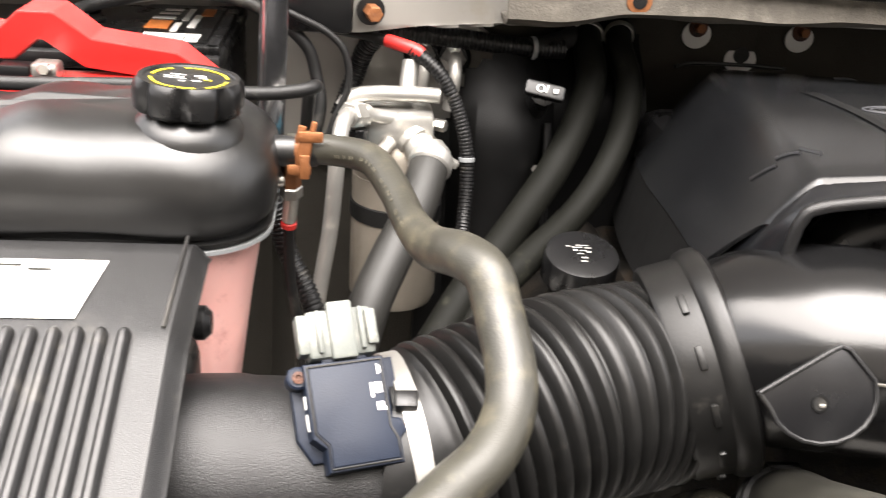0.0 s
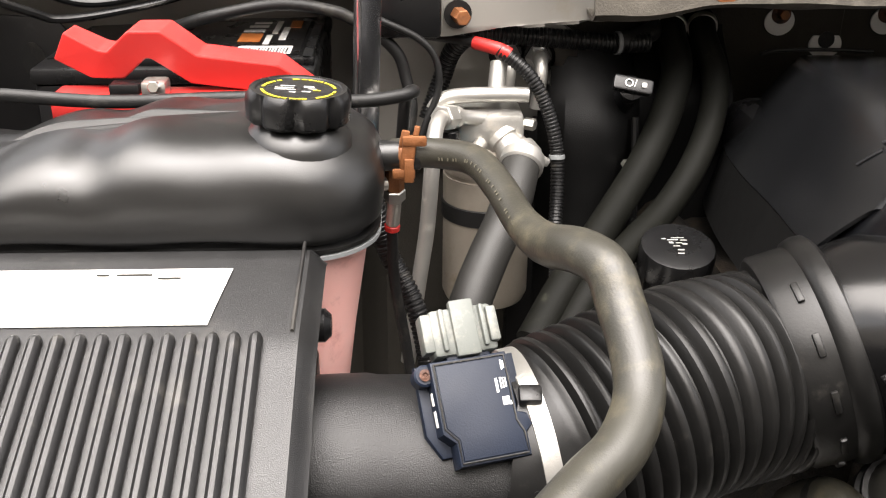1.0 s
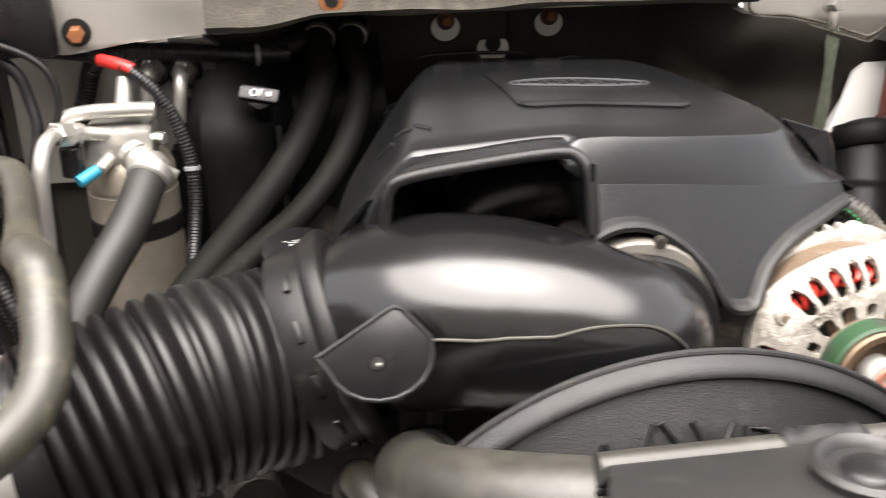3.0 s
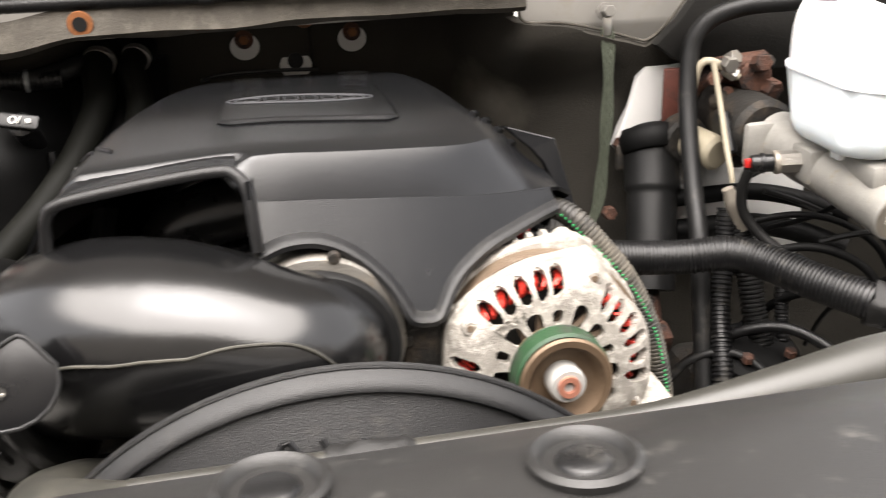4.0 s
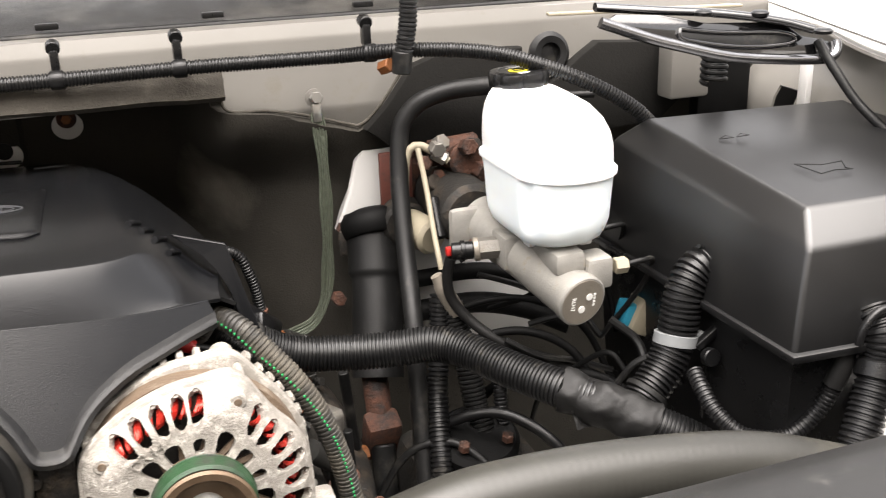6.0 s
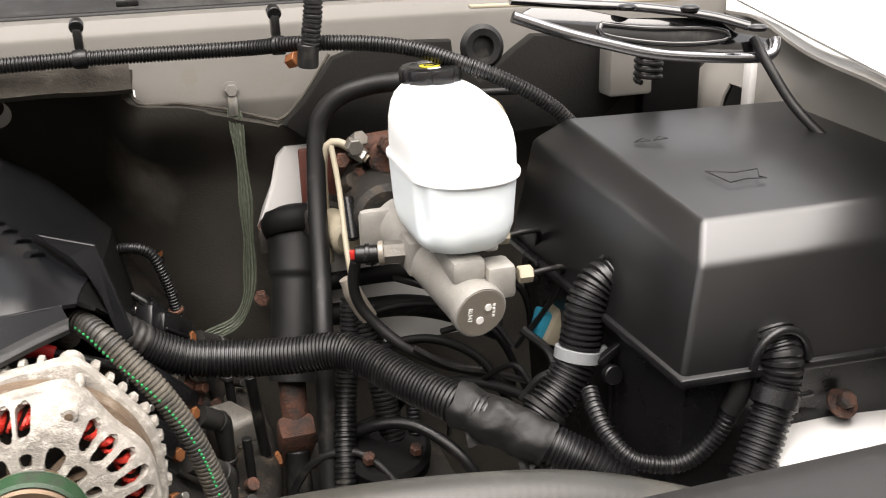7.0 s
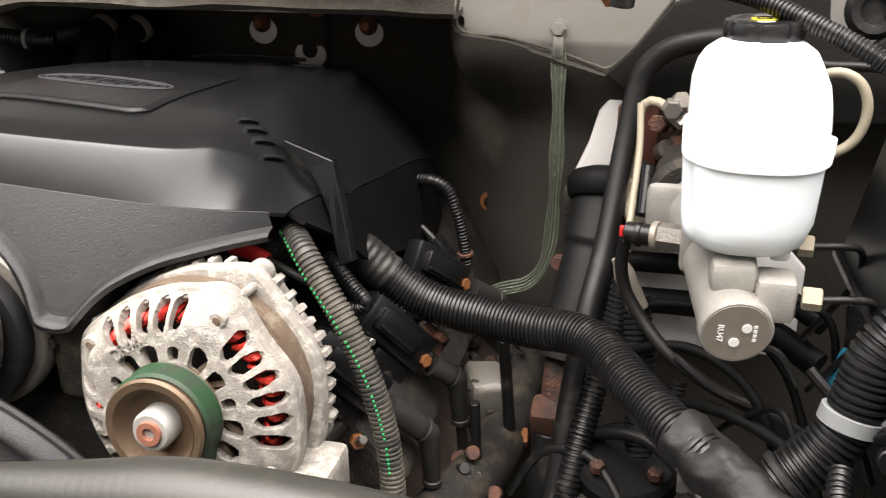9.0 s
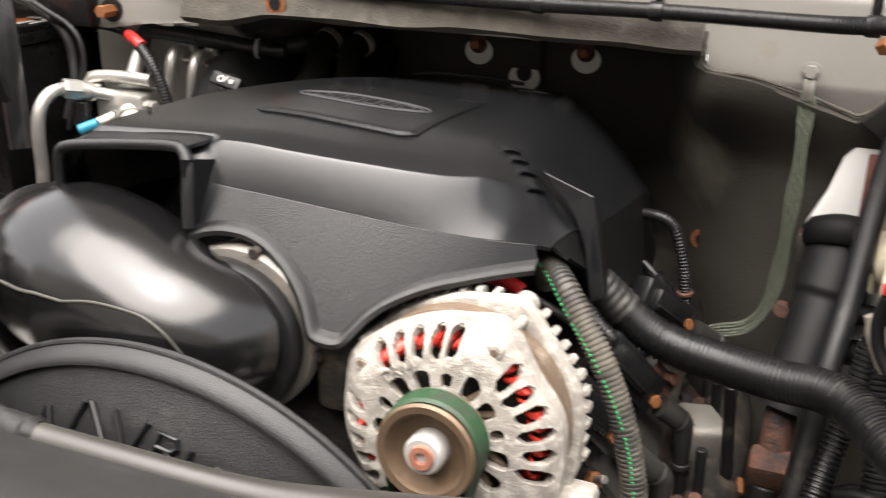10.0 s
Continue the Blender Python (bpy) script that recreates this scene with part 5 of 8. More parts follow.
for x, y, w, h in ((-0.004, 0.0075, 0.005, 0.0011), (0.006, 0.0070, 0.003, 0.0011), (0.001, 0.0105, 0.006, 0.0009), (-0.006, 0.0035, 0.002, 0.0022), (0.001, 0.0030, 0.003, 0.0009), (0.006, 0.0015, 0.0022, 0.0020), (-0.002, -0.0015, 0.003, 0.0010), (0.001, -0.007, 0.003, 0.0016), (-0.012, 0.009, 0.002, 0.0010), (0, -0.012, 0.003, 0.0012)):
    part("print_bar", prism([(-w, -h / 2), (w, -h / 2), (w, h / 2), (-w, h / 2)], om @ Matrix.Translation((x, y, 0.0302)), 0.0003), GREYINK, ocap)
part("neck", rod((-0.163, 0.885, 1.065), (-0.155, 0.92, 0.95), 0.024, 20), DARKMET, oil)

# ---- engine ----
engine = thing("engine", "dirty cast engine block with valve covers", "engine")
part("block", box((0.07, 0.95, 0.88), (0.36, 0.50, 0.32), 0.02), DARKMET, engine)
for sx in (-1, 1):
    mvc = Matrix.Rotation(radians(-40 * sx), 4, "Y")
    part("valve_cover", box((0.07 + sx * 0.21, 0.95, 1.00), (0.075, 0.50, 0.11), 0.014, mvc), DARKMET, engine)
    part("exhaust_manifold", tube([(0.07 + sx * 0.28, 0.72, 0.93), (0.07 + sx * 0.31, 0.85, 0.92), (0.07 + sx * 0.31, 1.0, 0.92), (0.07 + sx * 0.29, 1.15, 0.90)], 0.024, 16), DARKMET, engine)
part("front_case", box((0.08, 0.665, 0.90), (0.30, 0.07, 0.34), 0.02), DARKMET, engine)
part("crank_pulley", rod((0.07, 0.58, 0.80), (0.07, 0.62, 0.80), 0.085, 40, 0.006), DARKMET, engine)
part("water_pump", rod((0.07, 0.575, 0.985), (0.07, 0.64, 0.985), 0.060, 32, 0.008), DARKMET, engine)
bm = box((0.07, 0.88, 1.13), (0.28, 0.40, 0.10), 0.02)
part("intake_manifold", bm, BLACK, engine)
for k in range(4):
    part("runner", tube([(-0.045, 0.70 + 0.09 * k, 1.15), (-0.02, 0.70 + 0.09 * k, 1.195), (0.04, 0.70 + 0.09 * k, 1.205), (0.07, 0.70 + 0.09 * k, 1.19)], 0.024, 14), BLACK, engine)
# coils, leads and boots on the driver's valve cover
def coil_and_lead(start, bolt, elbow, ferrule, foot, bracket):
    start, bolt, elbow, ferrule, foot = (Vector(p) for p in (start, bolt, elbow, ferrule, foot))
    along = (elbow - start).normalized()
    across = along.cross(Vector((0.45, -0.75, 0.5))).normalized()
    out = across.cross(along).normalized()
    turn = Matrix((along, across, out)).transposed().to_4x4()
    coil = thing("ignition_coil", "grimy black ignition coil with rusty bolt on the valve cover", "ignition coil", group="ignition coils")
    mid = start.lerp(bolt, 0.30) - out * 0.012
    body = part("coil_body", box(mid, (0.074, 0.034, 0.020), 0.004, turn), GLOSS, coil)
    part("coil_step", box(mid - along * 0.006 + out * 0.013, (0.046, 0.020, 0.010), 0.003, turn), BLACK, body)
    part("coil_rib", box(mid - along * 0.006 + out * 0.017 + across * 0.006, (0.040, 0.003, 0.006), 0.001, turn), BLACK, body)
    part("side_ear", box(mid + across * 0.024 + along * 0.012, (0.040, 0.016, 0.010), 0.003, turn), BLACK, body)
    part("bolt", hexa(bolt - out * 0.006, bolt + out * 0.004, 0.0058), COPPERY, coil, "rusty bolt")
    part("bolt_flange", rod(bolt - out * 0.008, bolt - out * 0.005, 0.0085, 18), RUST, coil)
    part("stud", rod(mid + across * 0.020 - along * 0.022 + out * 0.006, mid + across * 0.020 - along * 0.022 + out * 0.016, 0.0030, 10), STEEL, coil)
    if bracket:
        part("bracket", box(bolt - across * 0.020 - out * 0.006, (0.030, 0.018, 0.003), 0.001, turn), RUST, coil)
        part("bolt", hexa(bolt - across * 0.024 - out * 0.004, bolt - across * 0.024 + out * 0.006, 0.0050), RUST, coil)
    lead = thing("spark_plug_lead", "grimy grey spark plug lead with bent rubber boot", "spark plug lead", group="spark plug leads")
    b0 = bolt.lerp(elbow, 0.28) - out * 0.002
    part("upper_boot", tube([b0, b0.lerp(elbow, 0.5), elbow.lerp(b0, 0.12), elbow], lambda d, u: 0.0098 - 0.0012 * ease(0.75, 0.80, u), 16, 0.002), OLDRUB2, lead)
    part("boot_lip", lathe([(0.0088, 0), (0.0102, 0.0006), (0.0102, 0.0022), (0.0088, 0.003)], axis(elbow.lerp(b0, 0.16), elbow), 18), OLDRUB2, lead)
    part("lower_boot", tube([elbow.lerp(b0, 0.10), elbow, elbow.lerp(ferrule, 0.35), ferrule.lerp(elbow, 0.2), ferrule], lambda d, u: 0.0088 - 0.0018 * ease(0.2, 1.0, u), 16, 0.002), OLDRUB2, lead)
    part("ferrule", lathe([(0.0068, -0.001), (0.0082, 0.0), (0.0082, 0.004), (0.0068, 0.005)], axis(ferrule, foot), 16), OLDRUB2, lead)
    part("wire", tube([ferrule, ferrule.lerp(foot, 0.4) + Vector((0.002, 0, 0)), foot], 0.0050, 10), RUBBER, lead)


coil_and_lead((0.296, 0.700, 1.080), (0.313, 0.712, 1.050), (0.349, 0.738, 1.006), (0.349, 0.744, 0.960), (0.345, 0.75, 0.90), False)
coil_and_lead((0.308, 0.780, 1.076), (0.329, 0.800, 1.035), (0.353, 0.815, 1.012), (0.355, 0.820, 0.970), (0.355, 0.820, 0.89), True)
coil_and_lead((0.318, 0.890, 1.082), (0.336, 0.920, 1.052), (0.364, 0.950, 1.024), (0.368, 0.956, 0.985), (0.366, 0.956, 0.90), False)
# rocker cover bolts, plug tubes, heat shield and pale head casting below the leads
part("cover_bolt", hexa((0.304, 0.696, 1.020), (0.309, 0.686, 1.026), 0.0062), COPPERY, engine)
part("cover_bolt", rod((0.309, 0.686, 1.027), (0.316, 0.678, 1.034), 0.0032, 12), STEEL, engine)
part("cover_rail", box((0.300, 0.78, 1.030), (0.014, 0.26, 0.010), 0.003, Matrix.Rotation(radians(-8), 4, "Z")), DARKMET, engine)
bm = sheet(lambda u, v: Vector((0.285 + 0.085 * u + 0.006 * math.sin(9 * v), 0.70 + 0.34 * v, 0.965 - 0.075 * u + 0.010 * math.sin(3.1 * u + 7 * v) + 0.006 * noise.noise((u * 3, v * 7, 1)))), lin(0, 1, 14), lin(0, 1, 40), 0.002)
part("heat_shield", bm, RUSTY2, engine, "dull rust-brown heat shield")
bm = box((0.362, 0.905, 0.945), (0.040, 0.055, 0.050), 0.007, Matrix.Rotation(radians(25), 4, "Z"))
for v in bm.verts:
    v.co += 0.004 * noise.noise_vector(v.co * 60)
part("head_boss", bm, ALU2, engine, "pale dirty cast boss")
for a, b, r in (((0.372, 0.80, 1.00), (0.374, 0.80, 0.93), 0.0045), ((0.385, 0.86, 1.03), (0.392, 0.86, 0.94), 0.0055), ((0.300, 0.86, 1.045), (0.318, 0.90, 1.035), 0.006)):
    part("plug_tube", rod(a, b, r, 12), RUBBER, engine)
rnd = random.Random(31)
for k in range(26):
    c = Vector((rnd.uniform(0.29, 0.395), rnd.uniform(0.76, 1.0), 0))
    c.z = 1.005 - 0.55 * (c.x - 0.29) + rnd.uniform(-0.035, 0.0)
    q = c + Vector((rnd.uniform(-0.004, 0.008), -rnd.uniform(0.006, 0.014), rnd.uniform(0.002, 0.010)))
    r = rnd.uniform(0.004, 0.009)
    part("casting_boss", hexa(c, q, r) if k % 4 == 0 else rod(c, q, r, 12), (DARKMET, RUST, DARKMET, DARKMET, GREYRUB)[k % 5], engine)
# short stub of conduit and pale wires tucked behind the cover
bm = conduit([(0.262, 0.765, 1.137), (0.276, 0.757, 1.128), (0.290, 0.750, 1.117), (0.2985, 0.7455, 1.112), (0.296, 0.746, 1.106), (0.285, 0.75, 1.101)], 0.0062, 0.0032, 0.14, 12)
whole("stub_conduit", bm, LOOM, "short stub of thin black conduit at the cover's corner", "conduit")
for pts, r, m in (([(0.268, 0.96, 1.075), (0.282, 0.95, 1.079), (0.296, 0.948, 1.072), (0.302, 0.948, 1.062)], 0.0030, ZINC), ([(0.272, 0.955, 1.045), (0.280, 0.945, 1.056), (0.290, 0.942, 1.054), (0.296, 0.945, 1.044)], 0.0034, TIE), ([(0.285, 0.96, 1.09), (0.300, 0.955, 1.078), (0.310, 0.955, 1.062), (0.330, 0.955, 1.045)], 0.0042, BLACK)):
    whole("bank_wire", tube(pts, r, 10), m, "thin wire behind the valve cover", "wire", group="valve cover wires")
cp = thing("bank_connector", "black plastic sensor connector with a pale edge behind the valve cover", "connector")
part("shell", box((0.303, 0.955, 1.066), (0.024, 0.018, 0.030), 0.003, Matrix.Rotation(radians(-35), 4, "Y")), BLACK, cp)
part("latch", box((0.296, 0.944, 1.071), (0.008, 0.004, 0.018), 0.001, Matrix.Rotation(radians(-35), 4, "Y")), TIE, cp, "pale latch edge")

# breather conduit over the rear of the valve cover
BREATHER = [(0.24, 1.0, 1.110), (0.262, 0.985, 1.127), (0.292, 0.972, 1.134), (0.309, 0.970, 1.126), (0.3175, 0.970, 1.105), (0.3225, 0.971, 1.085), (0.3255, 0.973, 1.062), (0.327, 0.975, 1.048)]
br = thing("breather_conduit", "thin black corrugated conduit behind the valve cover", "conduit")
part("conduit", conduit(BREATHER, 0.0058, 0.0034, 0.14, 12), LOOM, br)
part("ring_clip", lathe([(0.0062, 0), (0.0078, 0.0006), (0.0078, 0.003), (0.0062, 0.0036)], axis(BREATHER[-2], BREATHER[-1]), 18), RUST, br, "rusty ring clip")

# ---- engine cover ----
cover = thing("engine_cover", "black satin plastic engine cover with raised badge plate", "engine cover")


CREASE_Z = [(0.031, 1.2315), (0.08, 1.2260), (0.128, 1.2190), (0.18, 1.2105), (0.22, 1.2045), (0.252, 1.2000), (0.28, 1.192)]


def glide(xs, x):
    """Smooth look-up through (place, value) pairs."""
    if x <= xs[0][0]:
        return xs[0][1]
    if x >= xs[-1][0]:
        return xs[-1][1]
    for i in range(len(xs) - 1):
        (a, p), (b, q) = xs[i], xs[i + 1]
        if x <= b:
            h = b - a
            m0 = (q - xs[i - 1][1]) / (b - xs[i - 1][0]) if i else (q - p) / h
            m1 = (xs[i + 2][1] - p) / (xs[i + 2][0] - a) if i + 2 < len(xs) else (q - p) / h
            u = (x - a) / h
            return p * (1 + 2 * u) * (1 - u) ** 2 + q * u * u * (3 - 2 * u) + h * m0 * u * (1 - u) ** 2 + h * m1 * u * u * (u - 1)


def ridge(x):
    """Front edge of the shell in plan, where it meets the flared fascia."""
    return glide([(-0.16, 0.70), (-0.115, 0.66), (-0.095, 0.638), (0.0, 0.634), (0.031, 0.630), (0.08, 0.636), (0.128, 0.645), (0.18, 0.658), (0.22, 0.672), (0.252, 0.688), (0.30, 0.72)], x)


def shoulder(x):
    """Plan line along which the top begins to roll down to the front."""
    return glide([(0.02, 0.646), (0.08, 0.654), (0.128, 0.665), (0.18, 0.682), (0.205, 0.699), (0.225, 0.724), (0.245, 0.760), (0.27, 0.80)], x)


def top_z(x, y):
    z = glide([(0.60, 1.2600), (0.64, 1.2608), (0.68, 1.2608), (0.72, 1.2600), (0.80, 1.2572), (0.92, 1.245), (1.05, 1.224), (1.14, 1.206)], y)
    lean = glide([(-0.10, -0.007), (-0.04, -0.003), (0.01, 0), (0.05, 0), (0.08, -0.003), (0.13, -0.009), (0.16, -0.0135), (0.185, -0.018), (0.21, -0.0235), (0.25, -0.034)], x)
    z += lean * (1 - 0.5 * ease(0.65, 0.76, y)) * (1 - 0.6 * ease(0.80, 1.0, y))
    # shoulders fall away at both sides
    le = glide([(0.60, -0.096), (0.70, -0.084), (0.80, -0.067), (0.92, -0.045), (1.05, -0.012), (1.15, 0.03)], y)
    re = glide([(0.60, 0.26), (0.68, 0.225), (0.76, 0.208), (0.85, 0.20), (1.0, 0.19), (1.15, 0.16)], y)
    d = le - x
    if d > -0.012:
        z -= 1.7 * max(0.0, (d + 0.012)) ** 2 / (d + 0.036)
    d = x - re
    if d > -0.015:
        e = d + 0.015
        z -= 0.62 * e * e / (e + 0.022) + 4.0 * max(0, d) ** 2
    # rolled front edge beside the intake mouth
    f, c = shoulder(x), ridge(x)
    z -= 0.0030 * (max(0.0, f + 0.030 - y) / 0.030) ** 2 if y > f else 0.0030
    if x > 0.012 and y < f:
        k = min(1.0, (f - y) / (f - c))
        zc = glide(CREASE_Z, x)
        z += (zc - z) * k ** 1.3 * ease(0.012, 0.036, x)
    # shallow step down to the shelf over the mouth
    if x < 0.04 and y < 0.657:
        z -= 0.0045 * ease(0.657, 0.646, y) * ease(0.036, 0.020, x)
    return z


def side_x(w, y):
    """Across the cover from w = 0 (passenger edge) to 1."""
    a = glide([(0.60, -0.140), (0.70, -0.134), (0.80, -0.122), (0.92, -0.104), (1.05, -0.072), (1.14, -0.03)], y)
    b = glide([(0.60, 0.262), (0.70, 0.262), (0.76, 0.268), (0.80, 0.272), (1.0, 0.275), (1.08, 0.262), (1.14, 0.22)], y)
    return a + (b - a) * w


def cov(w, v):
    f = ridge(side_x(w, 0.64))
    y = f + (1.14 - f) * v
    x = side_x(w, y)
    return Vector((x, y, top_z(x, y)))


vs = lin(0, 0.10, 48) + lin(0.104, 1.0, 120)
bm = sheet(cov, lin(0, 1, 200), vs, 0.003)
for f in bm.faces:
    c = f.calc_center_median()
    f.material_index = 1 if c.x > 0.03 and c.y < shoulder(c.x) - 0.001 else 0
part("shell", bm, [COVERT, COVER], cover)
# skirts down both sides and the back
def skirt_r(u, v):
    y = 0.70 + 0.44 * u
    x = side_x(1.0, y)
    low = curve([(0.70, 1.19), (0.76, 1.155), (0.80, 1.12), (1.01, 1.060), (1.08, 1.075), (1.14, 1.12)], y)
    z1 = top_z(x, y) - 0.001
    return Vector((x + 0.012 * v, y, z1 + (low - z1) * v))


part("side_skirt", sheet(skirt_r, lin(0, 1, 30), lin(0, 1, 8), 0.003), MATTE, cover)


def skirt_l(u, v):
    y = 0.63 + 0.51 * u
    x = side_x(0.0, y)
    z1 = top_z(x, y) - 0.001
    return Vector((x - 0.015 * v, y, z1 - 0.06 * v))


part("side_skirt", sheet(skirt_l, lin(0, 1, 30), lin(0, 1, 8), 0.003), MATTE, cover)
# front fascia, cut out over throttle and alternator
CREASE = [(x, ridge(x) - 0.0005, glide(CREASE_Z, x) + 0.0004) for x in lin(0.031, 0.252, 14)]
LOWER = [(0.031, 0.606, 1.206), (0.045, 0.609, 1.211), (0.058, 0.611, 1.212), (0.072, 0.613, 1.210), (0.086, 0.614, 1.204), (0.100, 0.613, 1.194), (0.112, 0.611, 1.182), (0.122, 0.609, 1.168), (0.129, 0.608, 1.152), (0.132, 0.608, 1.147), (0.146, 0.608, 1.1455), (0.150, 0.609, 1.152), (0.157, 0.613, 1.163), (0.166, 0.618, 1.172), (0.180, 0.628, 1.179), (0.195, 0.640, 1.1835), (0.215, 0.656, 1.1855), (0.235, 0.673, 1.187), (0.256, 0.690, 1.1875)]


def at_x(table, x):
    for a, b in zip(table, table[1:]):
        if x <= b[0]:
            k = (x - a[0]) / (b[0] - a[0])
            return Vector(a).lerp(Vector(b), max(0, k))
    return Vector(table[-1])


def rounded(pts, times=2):
    """A broken line with its corners cut."""
    pts = [Vector(p) for p in pts]
    for _ in range(times):
        q = [pts[0]]
        for a, b in zip(pts, pts[1:]):
            q += [a.lerp(b, 0.25), a.lerp(b, 0.75)]
        pts = q + [pts[-1]]
    return pts


LOW = []
for x, y, z in LOWER:
    # one even slope from the crease down to the lip
    y2, z2 = y, z
    for _ in range(6):
        y2 = ridge(x) - 0.66 * (glide(CREASE_Z, x) - z2)
        z2 = z + (y - y2) * 0.36
    LOW.append((x, y2, z2))
LIP = rounded(LOW)


xs = [p.x for p in LIP]
CREASE_R = [Vector(p) for p in CREASE]
bm = sheet(lambda x, v: at_x(CREASE_R, min(x, 0.252)).lerp(at_x(LIP, x), v), xs, lin(0, 1, 8), 0.003)
part("fascia", bm, COVER, cover)


def lip_pt(i, v):
    """Turned-out flange along the lower edge of the fascia."""
    i = int(i)
    t = LIP[min(i + 1, len(LIP) - 1)] - LIP[max(i - 1, 0)]
    n = Vector((t.z, 0, -t.x)).normalized()
    y, k = ((0.001, -0.002), (-0.004, -0.0005), (-0.0075, 0.0006), (-0.009, 0.0025), (-0.0085, 0.006))[int(v)]
    return LIP[i] + Vector((0, y, 0)) + n * k


part("fascia_lip", sheet(lip_pt, range(len(LIP)), range(5), 0.0022), GRAIN2, cover)
part("fascia_crease", tube([Vector(p) + Vector((0, 0.0012, -0.0014)) for p in CREASE], 0.0016, 10, 0.004), COVER, cover)
JAMB = rounded([(-0.106, 0.640, 1.150), (-0.103, 0.634, 1.19), (-0.101, 0.631, 1.219), (-0.098, 0.630, 1.2345), (-0.088, 0.629, 1.2435), (-0.06, 0.627, 1.2490)])


def cheek(u, v):
    """From the shell's front corner round to the jamb of the mouth."""
    a = cov(0.17 * u ** 0.8, 0.03) + Vector((0, 0, 0.0008 - 0.03 * (1 - u) ** 3))
    k = u * (len(JAMB) - 1)
    i = min(int(k), len(JAMB) - 2)
    b = JAMB[i].lerp(JAMB[i + 1], k - i)
    return a.lerp(b, v) + Vector((-0.008, -0.003, 0.004)) * math.sin(math.pi * v) * (1 - u)


part("front_cheek", sheet(cheek, lin(0, 1, 30), lin(0, 1, 16), 0.003), COVER, cover)
# intake mouth frame
MOUTH = [(-0.103, 0.632, 1.19), (-0.101, 0.631, 1.219), (-0.098, 0.630, 1.2345), (-0.088, 0.629, 1.2435), (-0.038, 0.625, 1.2520), (0.010, 0.621, 1.2575), (0.023, 0.617, 1.2555), (0.0295, 0.611, 1.245), (0.031, 0.606, 1.222), (0.032, 0.604, 1.207)]
part("mouth_frame", tube(MOUTH, 0.0042, 12, 0.003), GRAIN2, cover)


def roof(u, v):
    k = u * 5
    a, b = MOUTH[1:7][int(min(k, 4.999))], MOUTH[1:7][int(min(k, 4.999)) + 1]
    top = Vector(a).lerp(Vector(b), k - int(min(k, 4.999))) + Vector((0, 0, 0.0036))
    back = Vector((top.x, 0.662, top_z(top.x, 0.662) - 0.004))
    p = top.lerp(back, v)
    p.z = max(p.z, top_z(p.x, p.y) - 0.0005) if v > 0.2 else p.z
    return p


part("mouth_roof", sheet(roof, lin(0, 1, 31), lin(0, 1, 12), 0.003), COVER, cover)
part("mouth_cheek", sheet(lambda u, v: Vector((0.0285 + 0.003 * v, 0.606 + 0.05 * v, 1.206 + (0.048 - 0.012 * v) * u)), lin(0, 1, 6), lin(0, 1, 6), 0.003), COVER, cover)
# upright ear rib at the driver's side
rib = [(0.234, 0.757, 1.232), (0.276, 0.752, 1.219), (0.294, 0.735, 1.148), (0.283, 0.735, 1.142), (0.276, 0.742, 1.181), (0.267, 0.748, 1.201), (0.257, 0.752, 1.212), (0.244, 0.755, 1.223)]
bm = loft([[Vector(p) for p in rib], [Vector(p) + Vector((0, 0.012, -0.003)) for p in rib]])
bmesh.ops.bevel(bm, geom=bm.edges[:], offset=0.0012, segments=2, affect="EDGES", profile=0.5)
part("ear_rib", bm, COVER, cover, smooth=False)
rib_l = [(-0.092, 0.783, 1.184), (-0.084, 0.782, 1.186), (-0.096, 0.770, 1.140), (-0.105, 0.771, 1.138)]
bm = loft([[Vector(p) + Vector((-0.006, -0.004, 0.003)) for p in rib_l], [Vector(p) + Vector((0.004, 0.012, -0.003)) for p in rib_l]])
bmesh.ops.bevel(bm, geom=bm.edges[:], offset=0.0012, segments=2, affect="EDGES", profile=0.5)
# passenger rib: paler grey than the cover, in place of its sky reflection
part("ear_rib", bm, BADGE, cover, smooth=False)
for k in range(4):
    x, y = 0.206 + 0.0085 * k, 0.748 - 0.006 * k
    part("vent_notch", tube([(x, y, top_z(x, y) + 0.001), (x + 0.004, y + 0.008, top_z(x + 0.004, y + 0.008) + 0.002), (x + 0.008, y + 0.017, top_z(x + 0.008, y + 0.017) + 0.001)], 0.0026, 8), COVER, cover)
for k in range(3):
    x, y = -0.088 + 0.013 * k, 0.700 - 0.004 * k
    q = [(x - 0.010 * h, y + 0.012 * h) for h in (0, 0.25, 0.5, 0.75, 1)]
    part("vent_notch", tube([(a, b, top_z(a, b) + 0.0002) for a, b in q], 0.0016, 8), GLOSS, cover)
# badge: plain oval outlines with plain outlined bars
BC = Vector((0.074, 0.790, 0))


def plate_pt(u, v):
    """Raised plate: rounded front corners, sinking into the shell at its rear."""
    x = 0.009 + 0.137 * u
    y = 0.722 + 0.170 * v + 0.010 * max(0.0, abs(2 * u - 1) - 0.86) / 0.14 * (1 - v)
    edge = min(ease(0, 0.035, u), ease(1, 0.965, u), ease(0, 0.028, v))
    return Vector((x, y, top_z(x, y) + (0.0012 + 0.0024 * edge) * ease(1.0, 0.8, v)))


part("badge_plate", sheet(plate_pt, [0, 0.012, 0.024, 0.036] + lin(0.05, 0.95, 30) + [0.964, 0.976, 0.988, 1], [0, 0.01, 0.02, 0.03] + lin(0.05, 1, 30), 0.004), COVERT, cover)


def badge_line(pts, r=0.0005):
    q = [Vector((x, y, top_z(x, y) + 0.0040)) for x, y in pts]
    return tube(q + q[:1], r, 6, raw=True)


